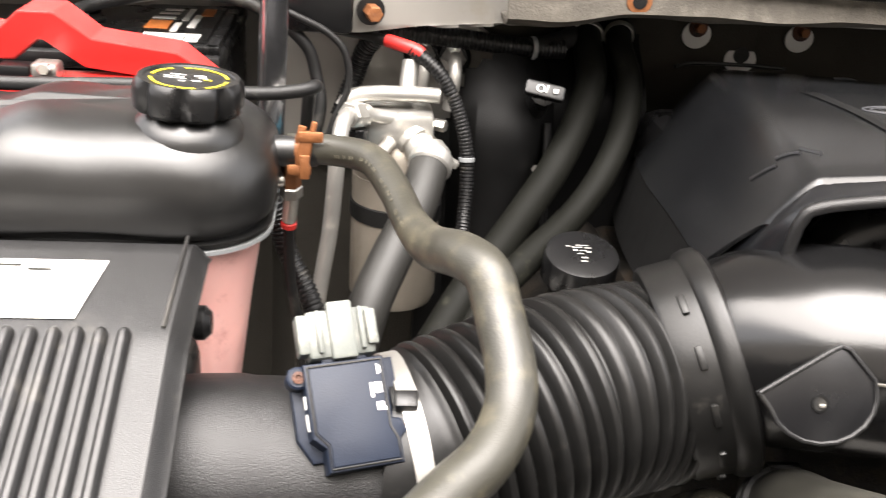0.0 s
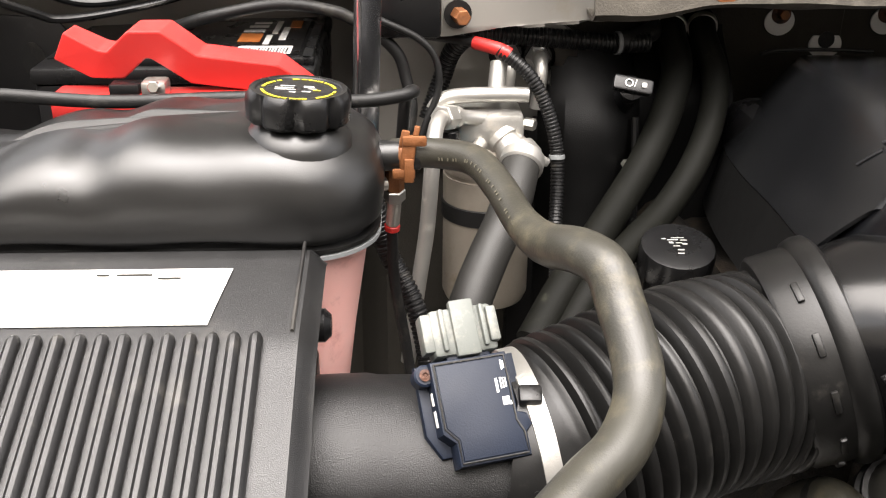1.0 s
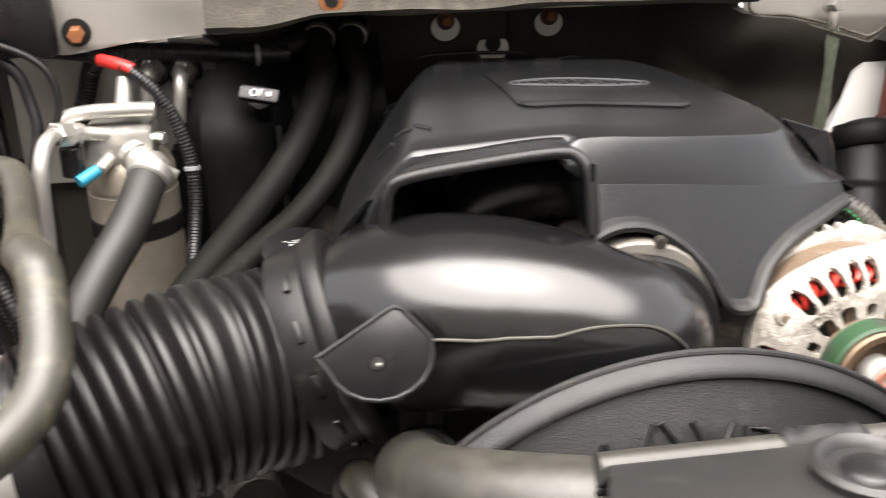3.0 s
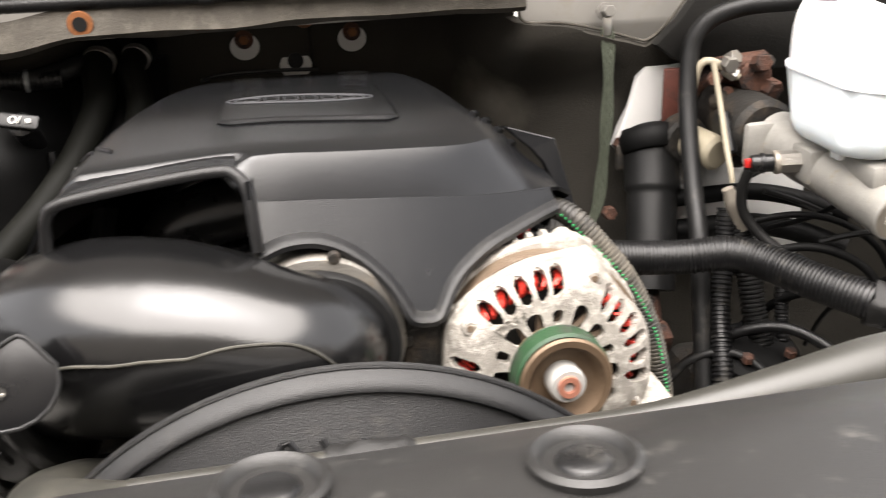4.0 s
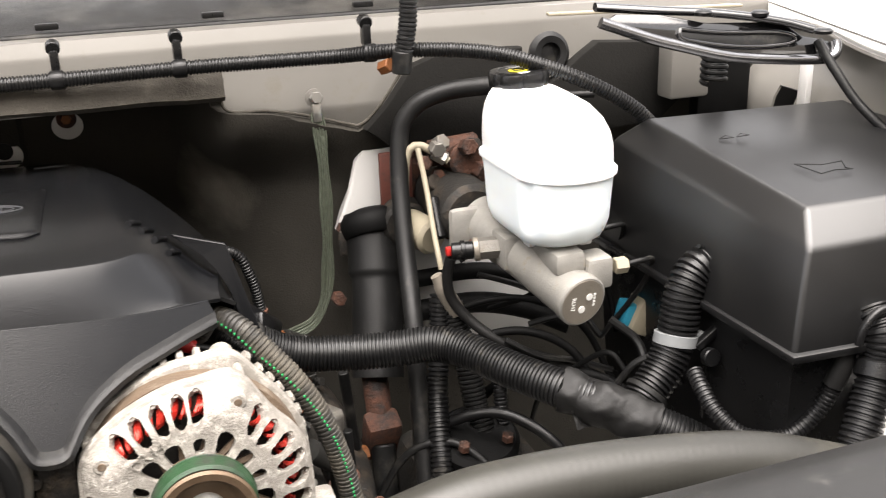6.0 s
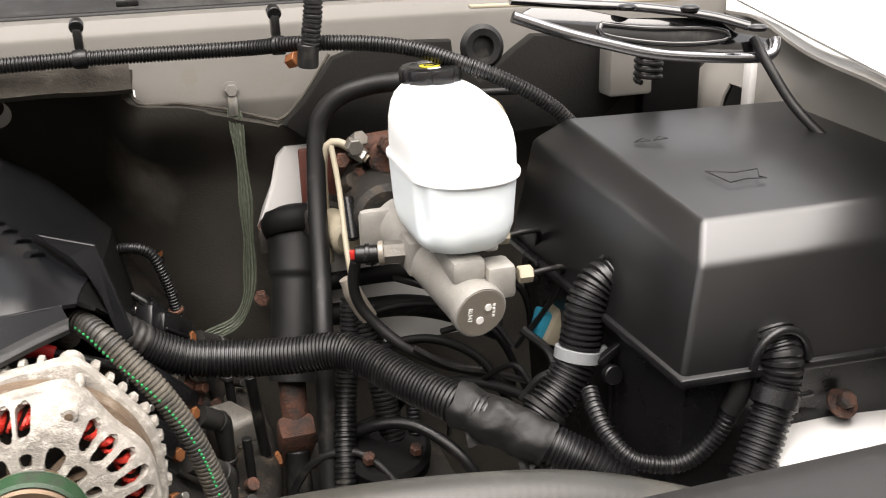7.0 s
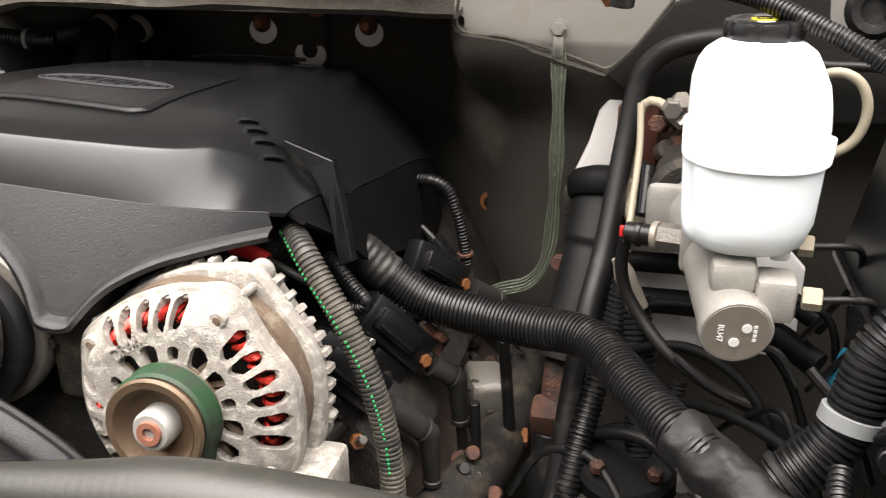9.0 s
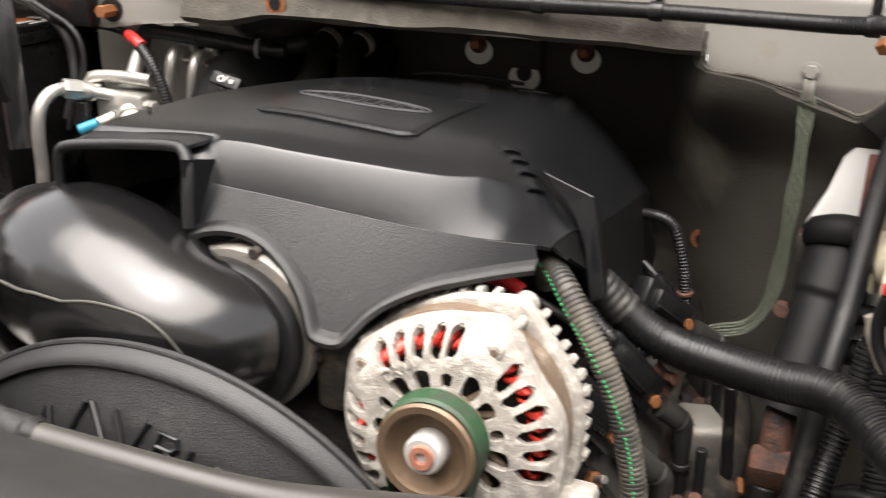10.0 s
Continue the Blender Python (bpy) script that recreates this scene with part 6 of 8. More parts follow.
badge = part("badge", badge_line([(BC.x + 0.058 * math.cos(2 * math.pi * k / 56), BC.y + 0.0175 * math.sin(2 * math.pi * k / 56)) for k in range(56)], 0.0007), BADGE, cover, "raised dull grey oval badge outline")
part("inner_oval", badge_line([(BC.x + 0.052 * math.cos(2 * math.pi * k / 56), BC.y + 0.0135 * math.sin(2 * math.pi * k / 56)) for k in range(56)]), BADGE, badge)
for k in range(6):
    x, hh = BC.x - 0.038 + 0.0152 * k, 0.0062 + 0.0022 * math.sin(math.pi * k / 5)
    part("badge_bar", badge_line([(x - 0.0052, BC.y - hh), (x + 0.0052, BC.y - hh), (x + 0.0052, BC.y + hh), (x - 0.0052, BC.y + hh)], 0.0004), BADGE, badge)
part("rear_rim", tube([(-0.023, 1.114, 1.213), (0.0, 1.122, 1.2155), (0.06, 1.126, 1.215), (0.108, 1.128, 1.2125)], 0.0022, 8), GLOSS, cover)
part("rear_slot", tube([(0.125, 1.05, 1.222), (0.15, 1.06, 1.2195), (0.175, 1.058, 1.212), (0.185, 1.05, 1.207)], 0.002, 8), GLOSS, cover)

# ---- alternator ----
alt = thing("alternator", "corroded cast aluminium alternator with red copper windings", "alternator")
NUT = Vector((0.226, 0.551, 1.106))
adir = Vector((0.0, 1.0, -0.10)).normalized()
AM = Matrix.Translation(NUT) @ adir.to_track_quat("Z", "Y").to_matrix().to_4x4()
# local z runs backwards into the engine; find local angle of world up
upl = (AM.to_3x3().inverted() @ Vector((0, 0, 1)))
A0 = math.atan2(upl.y, upl.x)
handed = 1 if (AM.to_3x3().inverted() @ Vector((1, 0, 0))).cross(upl).z > 0 else -1


def ap(deg, r, h):
    """A point of the alternator: degrees clockwise from the top as seen from the front."""
    a = A0 - handed * radians(deg)
    return AM @ Vector((r * math.cos(a), r * math.sin(a), h))


def rim_r(deg):
    r = 0.0765
    for b, w, k in ((22, 12, 0.0075), (52, 15, -0.0050), (-62, 12, 0.005), (-22, 16, -0.002), (118, 16, 0.006), (-150, 16, 0.006)):
        d = (deg - b + 180) % 360 - 180
        r += k * math.exp(-(d / w) ** 2)
    return r


FACE = 0.030
NA = 360
degs = [360 * k / NA for k in range(NA + 1)]
radii = lin(0.018, 0.074, 52)


def face_pt(r, deg):
    k = (r - 0.018) / (0.074 - 0.018)
    rr = 0.018 + k * (rim_r(deg) - 0.0015 - 0.018)
    h = FACE + 0.004 * k + 0.016 * max(0, (k - 0.62) / 0.38) ** 2.0
    return ap(deg, rr, h)


def face_keep(r, deg):
    d = (deg + 180) % 360 - 180
    # fan openings, wedge shaped, every other one small
    k = (deg + 8) % 24.0
    n = int((deg + 8) // 24) % 15
    hw, r0, r1 = (7.8, 0.0310, 0.0450) if n % 3 else (5.0, 0.0340, 0.0430)
    a, b = (k - 11) / hw, (2 * r - r0 - r1) / (r1 - r0)
    if a ** 4 + b ** 4 < 1:
        return False
    # outer slots over the windings, round ended
    if not (10.5 < d < 33.5) and not (-77 < d < -53) and not (110 < d < 133):
        k = (deg + 1) % 12.5
        r0 = 0.0520 + 0.0018 * math.sin(deg * 0.23)
        a, b = (k - 4.2 - 40 * (r - 0.06)) / 4.0, (2 * r - r0 - 0.0715) / (0.0715 - r0)
        if a * a + abs(b) ** 3.2 < 1:
            return False
    return True


bm = sheet(face_pt, radii, degs, 0, keep=face_keep)
bmesh.ops.remove_doubles(bm, verts=bm.verts, dist=1e-5)
for _ in range(3):
    bmesh.ops.smooth_vert(bm, verts=[v for v in bm.verts if any(e.is_boundary for e in v.link_edges)], factor=0.5, use_axis_x=True, use_axis_y=True, use_axis_z=True)
bmesh.ops.recalc_face_normals(bm, faces=bm.faces)
bmesh.ops.solidify(bm, geom=bm.faces[:], thickness=0.006)
front = part("front_housing", bm, ALU, alt)
rings = [[ap(d, rim_r(d) + dr, h) for d in degs[:-1]] for dr, h in ((-0.006, FACE + 0.017), (-0.0005, FACE + 0.0195), (0.0, FACE + 0.023), (0.0, FACE + 0.030), (-0.003, FACE + 0.031), (-0.008, FACE + 0.031))]
part("front_rim", loft(rings, cap=False), ALU, front)
part("bearing_boss", lathe([(0.018, FACE - 0.004), (0.020, FACE - 0.002), (0.0205, FACE + 0.004)], AM, 40), ALU, front)
# windings: bundles of red wire behind the openings
wind = bmesh.new()
for k in range(46):
    d0 = 360 * k / 46
    for j in range(3):
        pts = [ap(d0 + 1.2 * j, 0.0545, FACE + 0.022), ap(d0 + 1.4 * j + 1.5, 0.057, FACE + 0.0125 + 0.001 * j), ap(d0 + 1.4 * j + 4.5, 0.062, FACE + 0.013 + 0.001 * j), ap(d0 + 1.2 * j + 6.5, 0.0655, FACE + 0.024)]
        tube(pts, 0.0014, 5, 0.005, bm=wind)
tagged(part("copper_winding", wind, COPPER, alt, "red lacquered copper winding"), kind="stuff")
part("dark_core", lathe([(0.020, FACE + 0.022), (0.066, FACE + 0.024), (0.067, FACE + 0.05)], AM, 40), DARKMET, alt)
for k in range(15):
    d0 = 24 * k
    part("fan_blade", tube([ap(d0, 0.022, FACE + 0.011), ap(d0 + 8, 0.032, FACE + 0.011), ap(d0 + 14, 0.045, FACE + 0.011)], 0.003, 5, 0.01), LAMIN, alt)
part("stator_ring", lathe([(0.070, FACE + 0.030), (0.0755, FACE + 0.0305), (0.0755, FACE + 0.050), (0.070, FACE + 0.0505)], AM, 64), LAMIN, alt, "brown laminated stator ring")
# rear housing with a plain band and short blunt teeth round its edge
def rear_r(deg):
    return rim_r(deg) + 0.0040 * math.exp(-(((deg - 52 + 180) % 360 - 180) / 18) ** 2) + 0.0025


rings = []
for dr, h in ((-0.005, FACE + 0.047), (0.0, FACE + 0.048), (0.0012, FACE + 0.050), (0.0010, FACE + 0.061), (-0.0075, FACE + 0.063), (-0.009, FACE + 0.085), (-0.016, FACE + 0.098), (-0.04, FACE + 0.10)):
    rings.append([ap(d, rear_r(d) + dr, h) for d in degs[:-1]])
rear = part("rear_housing", loft(rings), ALU, alt)
rnd = random.Random(12)
for k in range(44):
    d0 = 360 / 44 * k + rnd.uniform(-0.6, 0.6)
    if min(abs((d0 - b + 180) % 360 - 180) for b in (22, 118, -62, -150)) < 7:
        continue
    r, g = rear_r(d0), rnd.uniform(-0.001, 0.001)
    prof = [(-0.009, 2.3), (0.0005 + g, 2.0), (0.0030 + g, 1.4), (0.0030 + g, -1.2), (0.0005 + g, -2.0), (-0.009, -2.3)]
    bm = loft([[ap(d0 + w * f, r + dr - c, h) for dr, w in prof] for h, f, c in ((FACE + 0.0595, 0.9, 0.001), (FACE + 0.0615, 1, 0), (FACE + 0.071, 1, 0), (FACE + 0.0735, 0.8, 0.0025))])
    part("cooling_fin", bm, ALU, rear)
for d0 in (22, -62, 118, -150):
    part("case_bolt", rod(ap(d0 + 4, 0.0690, FACE + 0.006), ap(d0 + 4, 0.0690, FACE + 0.030), 0.0058, 18, 0.001), ALU, alt)
    part("bolt_hole", rod(ap(d0 + 4, 0.0690, FACE + 0.0055), ap(d0 + 4, 0.0690, FACE + 0.009), 0.0028, 12), LAMIN, alt)
    part("case_pin", rod(ap(d0 + 5, 0.0800, FACE + 0.026), ap(d0 + 5, 0.0800, FACE + 0.050), 0.0032, 12, 0.001), ALU, alt)
    part("rear_lug", rod(ap(d0, 0.0770, FACE + 0.052), ap(d0, 0.0770, FACE + 0.082), 0.0090, 18, 0.003), ALU, alt)
part("mount_foot", box(ap(128, 0.092, FACE + 0.035), (0.045, 0.055, 0.034), 0.005), ALU, alt)
part("red_boot", tube([(0.170, 0.716, 1.161), (0.188, 0.714, 1.1625), (0.208, 0.711, 1.1625), (0.228, 0.708, 1.160), (0.240, 0.706, 1.156)], lambda d, u: 0.0068 - 0.0014 * u, 14), REDP, alt, "red rubber terminal boot")
part("terminal_wire", tube([(0.238, 0.706, 1.157), (0.262, 0.700, 1.150), (0.284, 0.698, 1.140), (0.300, 0.70, 1.12)], 0.0034, 10), RUBBER, alt)
# pulley, belt, nut
part("pulley", lathe([(0.012, 0.012), (0.0205, 0.0125), (0.0245, 0.010), (0.0275, 0.003), (0.0295, -0.0005), (0.0345, -0.001), (0.0362, 0.001), (0.0355, 0.003), (0.034, 0.004), (0.034, 0.022), (0.037, 0.024), (0.037, 0.026), (0.02, 0.026)], AM @ Matrix.Translation((0, 0, 0.007)) @ Matrix.Diagonal((0.91, 0.91, 1, 1)), 64), PULLEY, alt, "brown worn pulley with cupped face")
part("pulley_recess", lathe([(0.008, 0.0115), (0.021, 0.0115), (0.0248, 0.009), (0.0278, 0.0024), (0.0295, -0.0010)], AM @ Matrix.Translation((0, 0, 0.007)) @ Matrix.Diagonal((0.91, 0.91, 1, 1)), 48, cap=False), PULLEY, alt)
part("shaft_nut", lathe([(0.0145, 0.010), (0.0145, -0.004), (0.0125, -0.007), (0.0085, -0.007)], AM @ Matrix.Translation((0, 0, 0.010)) @ Matrix.Diagonal((0.9, 0.9, 1, 1)), 40), ZINC, alt, "bright zinc shaft nut")
part("shaft_end", lathe([(0.0088, -0.0068), (0.0085, -0.0095), (0.0045, -0.0095), (0.0038, -0.006), (0.0001, -0.006)], AM @ Matrix.Translation((0, 0, 0.010)) @ Matrix.Diagonal((0.9, 0.9, 1, 1)), 32), REDOX, alt, "reddish brown shaft end")
edge_b = []
path_b = [ap(d, 0.0322, 0) for d in range(-118, 119, 4)]
rings = []
full_b = [ap(-118, 0.0322, 0) + Vector((0.02, 0, -0.14))] + path_b + [ap(118, 0.0322, 0) + Vector((-0.035, 0, -0.14))]
back = (AM.to_3x3() @ Vector((0, 0, 1))).normalized()
for p in full_b:
    out = (p - NUT)
    out = (out - back * out.dot(back)).normalized()
    rings.append([p + back * 0.012, p + out * 0.0020 + back * 0.014, p + out * 0.0020 + back * 0.0285, p + back * 0.0285])
    edge_b.append(p + out * 0.0018 + back * 0.0285)
dbelt = part("drive_belt", loft(rings), BELT, alt, "dark drive belt with a green edge on the pulley")
part("green_edge", tube(edge_b, 0.0009, 6, raw=True), BELT, dbelt, "green belt edge")
# cast letters along the upper left of the face
for ch_, d0 in (("D", -47), ("R", -40), ("4", -33), ("4", -26)):
    p = face_pt(0.0495, d0 % 360) - back * 0.0004
    t = (ap(d0 + 1, 0.05, 0) - ap(d0 - 1, 0.05, 0)).normalized()
    n = -back
    u = n.cross(t).normalized()
    words(ch_, Matrix(((t.x, u.x, n.x, p.x), (t.y, u.y, n.y, p.y), (t.z, u.z, n.z, p.z), (0, 0, 0, 1))), 0.011, ALU, alt, "cast_letter", 0.0008)
# water pump outlet hose under the duct
rh = thing("radiator_hose", "thick dusty rubber radiator hose under the intake duct", "hose")
part("hose", tube([(-0.078, 0.640, 0.985), (-0.080, 0.610, 1.025), (-0.090, 0.570, 1.062), (-0.099, 0.52, 1.092), (-0.088, 0.465, 1.122), (-0.055, 0.425, 1.142), (0.0, 0.400, 1.148), (0.06, 0.375, 1.145)], 0.0245, 24), SEAL, rh)
for h in (0.0, 0.022):
    part("clamp_ring", lathe([(0.0255, h), (0.0285, h + 0.001), (0.0285, h + 0.007), (0.0255, h + 0.008)], axis((-0.0800, 0.606, 1.029), (-0.0885, 0.575, 1.058)), 32), RUBBER, rh)
part("clamp_screw", box((-0.082, 0.606, 1.062), (0.024, 0.011, 0.011), 0.002), RUBBER, rh)
oh = thing("pump_hose", "small dusty rubber hose with spring clip", "hose")
part("hose", tube([(-0.134, 0.640, 0.995), (-0.130, 0.612, 1.025), (-0.124, 0.590, 1.035), (-0.108, 0.555, 1.02), (-0.09, 0.53, 0.98)], 0.0145, 18), OLDRUB, oh)
part("spring_clip", lathe([(0.0142, 0), (0.016, 0.0005), (0.016, 0.007), (0.0142, 0.0075)], axis((-0.130, 0.612, 1.025), (-0.124, 0.590, 1.035)), 22), RUBBER, oh)


# ---- bulkhead details ----
def wall_at(x, z):
    return Vector((x, wall_depth(x, z), z))


for x, z, stud in ((0.027, 1.234, True), (0.0855, 1.207, False), (0.157, 1.233, True)):
    p = wall_at(x, z)
    sh = thing("bulkhead_stud", "rusty stud in a white painted opening of the felt" if stud else "open hole in a white painted opening of the felt", "stud" if stud else "opening", group="bulkhead studs")
    out = [(0.0175 * math.cos(a) * (1.0 if stud else 1.12), 0.0160 * math.sin(a) if math.sin(a) < 0.55 or stud else 0.0105) for a in (2 * math.pi * k / 28 for k in range(28))]
    part("painted_patch", prism(out, Matrix(((1, 0, 0, p.x), (0, 0, -1, p.y - 0.013), (0, 1, 0, p.z - 0.003), (0, 0, 0, 1))), 0.003, 0.0006), WHITEP, sh)
    if stud:
        part("washer", lathe([(0.0112, 0), (0.0112, 0.002), (0.004, 0.002)], axis(p + Vector((0, -0.0165, 0.006)), p + Vector((0, -0.1, 0.006))), 20), RUST, sh)
        part("stud", hexa(p + Vector((0, -0.017, 0.006)), p + Vector((0, -0.030, 0.007)), 0.0058), COPPERY, sh)
    else:
        part("hole", lathe([(0.0098, 0.0), (0.0098, 0.0008), (0.0001, 0.0008)], axis(p + Vector((0, -0.0161, 0.003)), p + Vector((0, -0.1, 0.003))), 20), RUBBER, sh)
for x, z in ((0.322, 1.064), (-0.116, 1.304), (0.10, 1.262)):
    p = wall_at(x, z) if z < 1.25 else Vector((x, 0.974 if x < 0 else 1.19, z))
    rp = thing("rusty_plug", "rusty ringed hole in the felt lining", "plug hole", group="plug holes")
    part("rust_ring", lathe([(0.006, 0.0), (0.012, 0.0003), (0.0115, 0.0018), (0.007, 0.002)], axis(p + Vector((0, -0.0128 if z < 1.25 else -0.001, 0)), p + Vector((0, -0.1, 0.0))), 22), COPPERY, rp)
    part("hole", lathe([(0.0068, 0.0), (0.0068, 0.0027), (0.0001, 0.0027)], axis(p + Vector((0, -0.0128 if z < 1.25 else -0.001, 0)), p + Vector((0, -0.1, 0.0))), 22), RUBBER, rp)
p = Vector((-0.358, 1.012, 1.276))
tb = thing("rusty_bolt", "rusty bolt on the passenger bulkhead", "bolt")
part("washer", lathe([(0.0135, 0), (0.0135, 0.002), (0.004, 0.002)], axis(p, p + Vector((0.02, -0.1, 0))), 20), RUBBER, tb)
part("stud", hexa(p, p + Vector((0.004, -0.026, 0.001)), 0.0075), COPPERY, tb)

# ground strap
strap = thing("ground_strap", "greenish braided ground strap with crimped lug", "ground strap")
SP = [(0.407, 0.995, 1.262), (0.4085, 0.992, 1.239), (0.4095, 0.992, 1.178), (0.4075, 0.998, 1.099), (0.402, 1.0, 1.053), (0.385, 1.0, 1.024), (0.352, 0.998, 1.012), (0.33, 0.99, 1.0)]
ln = spline(SP, 0.0025)
rings = []
fr_s = frames(ln)
for i, (p, (t, s, u)) in enumerate(zip(ln, fr_s)):
    side = t.cross(Vector((0, -1, 0))).normalized()
    w = 0.0062 + 0.0010 * math.sin(i * 0.2)
    nn = side.cross(t).normalized()
    ring = []
    for k in range(13):
        a = -1 + 2 * k / 12
        ring.append(p + side * (w * a) + nn * (0.0016 + 0.0007 * math.cos(a * 14) + 0.0004 * math.sin(i * 1.3 + k)))
    for k in range(12, -1, -1):
        a = -1 + 2 * k / 12
        ring.append(p + side * (w * a) - nn * 0.0012)
    rings.append(ring)
part("braid", loft(rings), BRAID, strap)
part("crimped_lug", box((0.4072, 0.993, 1.262), (0.0095, 0.006, 0.020), 0.002), STEEL, strap)
part("bolt", hexa((0.407, 0.998, 1.277), (0.407, 0.985, 1.279), 0.0065), PAINT, strap, "painted bolt head")
part("washer", lathe([(0.0095, 0), (0.0095, 0.0025), (0.004, 0.003)], axis((0.407, 1.002, 1.276), (0.407, 0.9, 1.28)), 22), PAINT, strap)

# conduit along the cowl with push clips
tl = thing("cowl_conduit", "black corrugated conduit clipped along the cowl", "conduit")
TL = [(-0.30, 0.99, 1.325), (-0.20, 0.985, 1.323), (-0.075, 0.98, 1.322), (0.08, 0.972, 1.322), (0.173, 0.968, 1.3225), (0.275, 0.961, 1.3245), (0.35, 0.953, 1.325), (0.42, 0.935, 1.327), (0.465, 0.905, 1.3325), (0.52, 0.882, 1.332), (0.56, 0.862, 1.327), (0.594, 0.842, 1.316), (0.634, 0.824, 1.299), (0.670, 0.812, 1.277), (0.69, 0.806, 1.258)]
part("conduit", conduit(TL, 0.0073, 0.0031, 0.18, 12), LOOM, tl)
for x, y, z in ((0.274, 0.961, 1.3245), (0.165, 0.9685, 1.3225), (0.0, 0.977, 1.322), (0.448, 0.92, 1.330)):
    cl = part("push_clip", lathe([(0.0082, -0.006), (0.0088, -0.005), (0.0088, 0.005), (0.0082, 0.006)], axis((x, y, z), (x + 0.1, y - 0.006, z)), 18), BLACK, tl)
    part("stem", box((x, y + 0.012, z + 0.016), (0.008, 0.014, 0.020), 0.002), BLACK, cl)
    part("head", rod((x, y + 0.008, z + 0.027), (x, y + 0.02, z + 0.029), 0.0065, 14), BLACK, cl)
bm = conduit([(0.479, 0.885, 1.40), (0.476, 0.884, 1.363), (0.473, 0.884, 1.345), (0.4685, 0.886, 1.318)], 0.0088, 0.004)
hc = whole("hanging_conduit", bm, LOOM, "black corrugated conduit hanging from the cowl", "conduit")
part("rubber_end", rod((0.470, 0.885, 1.335), (0.4682, 0.886, 1.314), 0.0095, 16), RUBBER, hc)
part("rust_clip", hexa((0.462, 0.898, 1.321), (0.456, 0.91, 1.316), 0.007), COPPERY, hc)

# ---- brake booster area ----
bp = thing("booster_plate", "white painted steel bracket plate on the bulkhead", "bracket plate")
out = [(0.455, 1.214), (0.512, 1.214), (0.512, 1.10), (0.452, 1.10), (0.428, 1.118), (0.420, 1.128), (0.428, 1.148), (0.438, 1.172), (0.446, 1.202)]
part("plate", prism(out, XZ(1.000), 0.012, 0.004), WHITEP, bp)
part("bolt", hexa((0.427, 1.0, 1.130), (0.427, 0.985, 1.132), 0.008), RUST, bp)
part("bolt", hexa((0.415, 1.0, 1.050), (0.415, 0.985, 1.052), 0.008), RUST, bp)
bo = thing("brake_booster", "rusty brown hydraulic brake booster", "brake booster")
part("mount_plate", box((0.520, 0.985, 1.165), (0.050, 0.012, 0.105), 0.003), RUST, bo)
part("side_plate", box((0.483, 0.974, 1.184), (0.036, 0.006, 0.064), 0.002), REDPLATE, bo, "flat reddish brown plate")
part("housing", rod((0.538, 0.985, 1.165), (0.531, 0.868, 1.168), 0.033, 28, 0.006), DARKMET, bo)
part("upper_spool", rod((0.512, 0.952, 1.215), (0.565, 0.940, 1.222), 0.014, 20, 0.003), RUST, bo)
part("side_lobe", rod((0.545, 0.968, 1.205), (0.545, 0.922, 1.212), 0.018, 20, 0.003), RUST, bo)
part("accumulator_cap", rod((0.487, 0.985, 1.143), (0.484, 0.945, 1.142), 0.025, 28, 0.004), DARKMET, bo)
part("accumulator_can", rod((0.486, 0.948, 1.142), (0.500, 0.905, 1.138), 0.0185, 26, 0.004), CREAM, bo, "yellowed zinc can")
for p, q, r in (((0.520, 0.944, 1.193), (0.516, 0.928, 1.196), 0.008), ((0.545, 0.925, 1.225), (0.543, 0.905, 1.230), 0.009), ((0.560, 0.930, 1.20), (0.560, 0.912, 1.203), 0.007), ((0.506, 0.94, 1.21), (0.500, 0.925, 1.213), 0.008)):
    part("fitting_bolt", hexa(p, q, r), RUST, bo)
part("nut", hexa((0.524, 0.868, 1.148), (0.521, 0.853, 1.148), 0.0115), STEEL, bo)
part("stud", rod((0.521, 0.853, 1.148), (0.519, 0.840, 1.148), 0.0065, 14), RUST, bo)
part("pressure_pipe", tube([(0.486, 0.950, 1.10), (0.484, 0.945, 1.16), (0.484, 0.94, 1.205), (0.489, 0.938, 1.226), (0.500, 0.936, 1.229), (0.517, 0.93, 1.219), (0.526, 0.925, 1.212)], 0.0042, 12), CREAM, bo, "cream coated steel pipe")
part("pipe_nut", hexa((0.512, 0.932, 1.222), (0.524, 0.926, 1.214), 0.0075), STEEL, bo)
rnd = random.Random(5)
for k in range(16):
    c = Vector((0.500 + 0.075 * rnd.random(), 0.925 + 0.03 * rnd.random(), 1.115 + 0.115 * rnd.random()))
    q = c + Vector((rnd.uniform(-0.006, 0.006), -rnd.uniform(0.008, 0.018), rnd.uniform(-0.004, 0.008)))
    bit = hexa(c, q, rnd.uniform(0.005, 0.011)) if k % 3 else rod(c, q, rnd.uniform(0.006, 0.012), 14)
    part("boss", bit, (DARKMET, RUST, DARKMET, DARKMET, ALU2)[k % 5], bo)
rp2 = tube([(0.60, 0.90, 1.250), (0.628, 0.893, 1.268), (0.648, 0.888, 1.262), (0.655, 0.884, 1.240), (0.645, 0.88, 1.216), (0.612, 0.875, 1.200)], 0.0040, 12)
whole("return_pipe", rp2, CREAM, "cream coated steel pipe behind the reservoir", "pipe")
part("yellow_tube", tube([(0.487, 0.905, 1.235), (0.489, 0.89, 1.20), (0.487, 0.865, 1.16), (0.486, 0.85, 1.140), (0.4865, 0.845, 1.128)], 0.0028, 10), CREAM, bo)
part("rod_sleeve", rod((0.497, 0.895, 1.185), (0.496, 0.872, 1.150), 0.0065, 14), BLACK, bo)

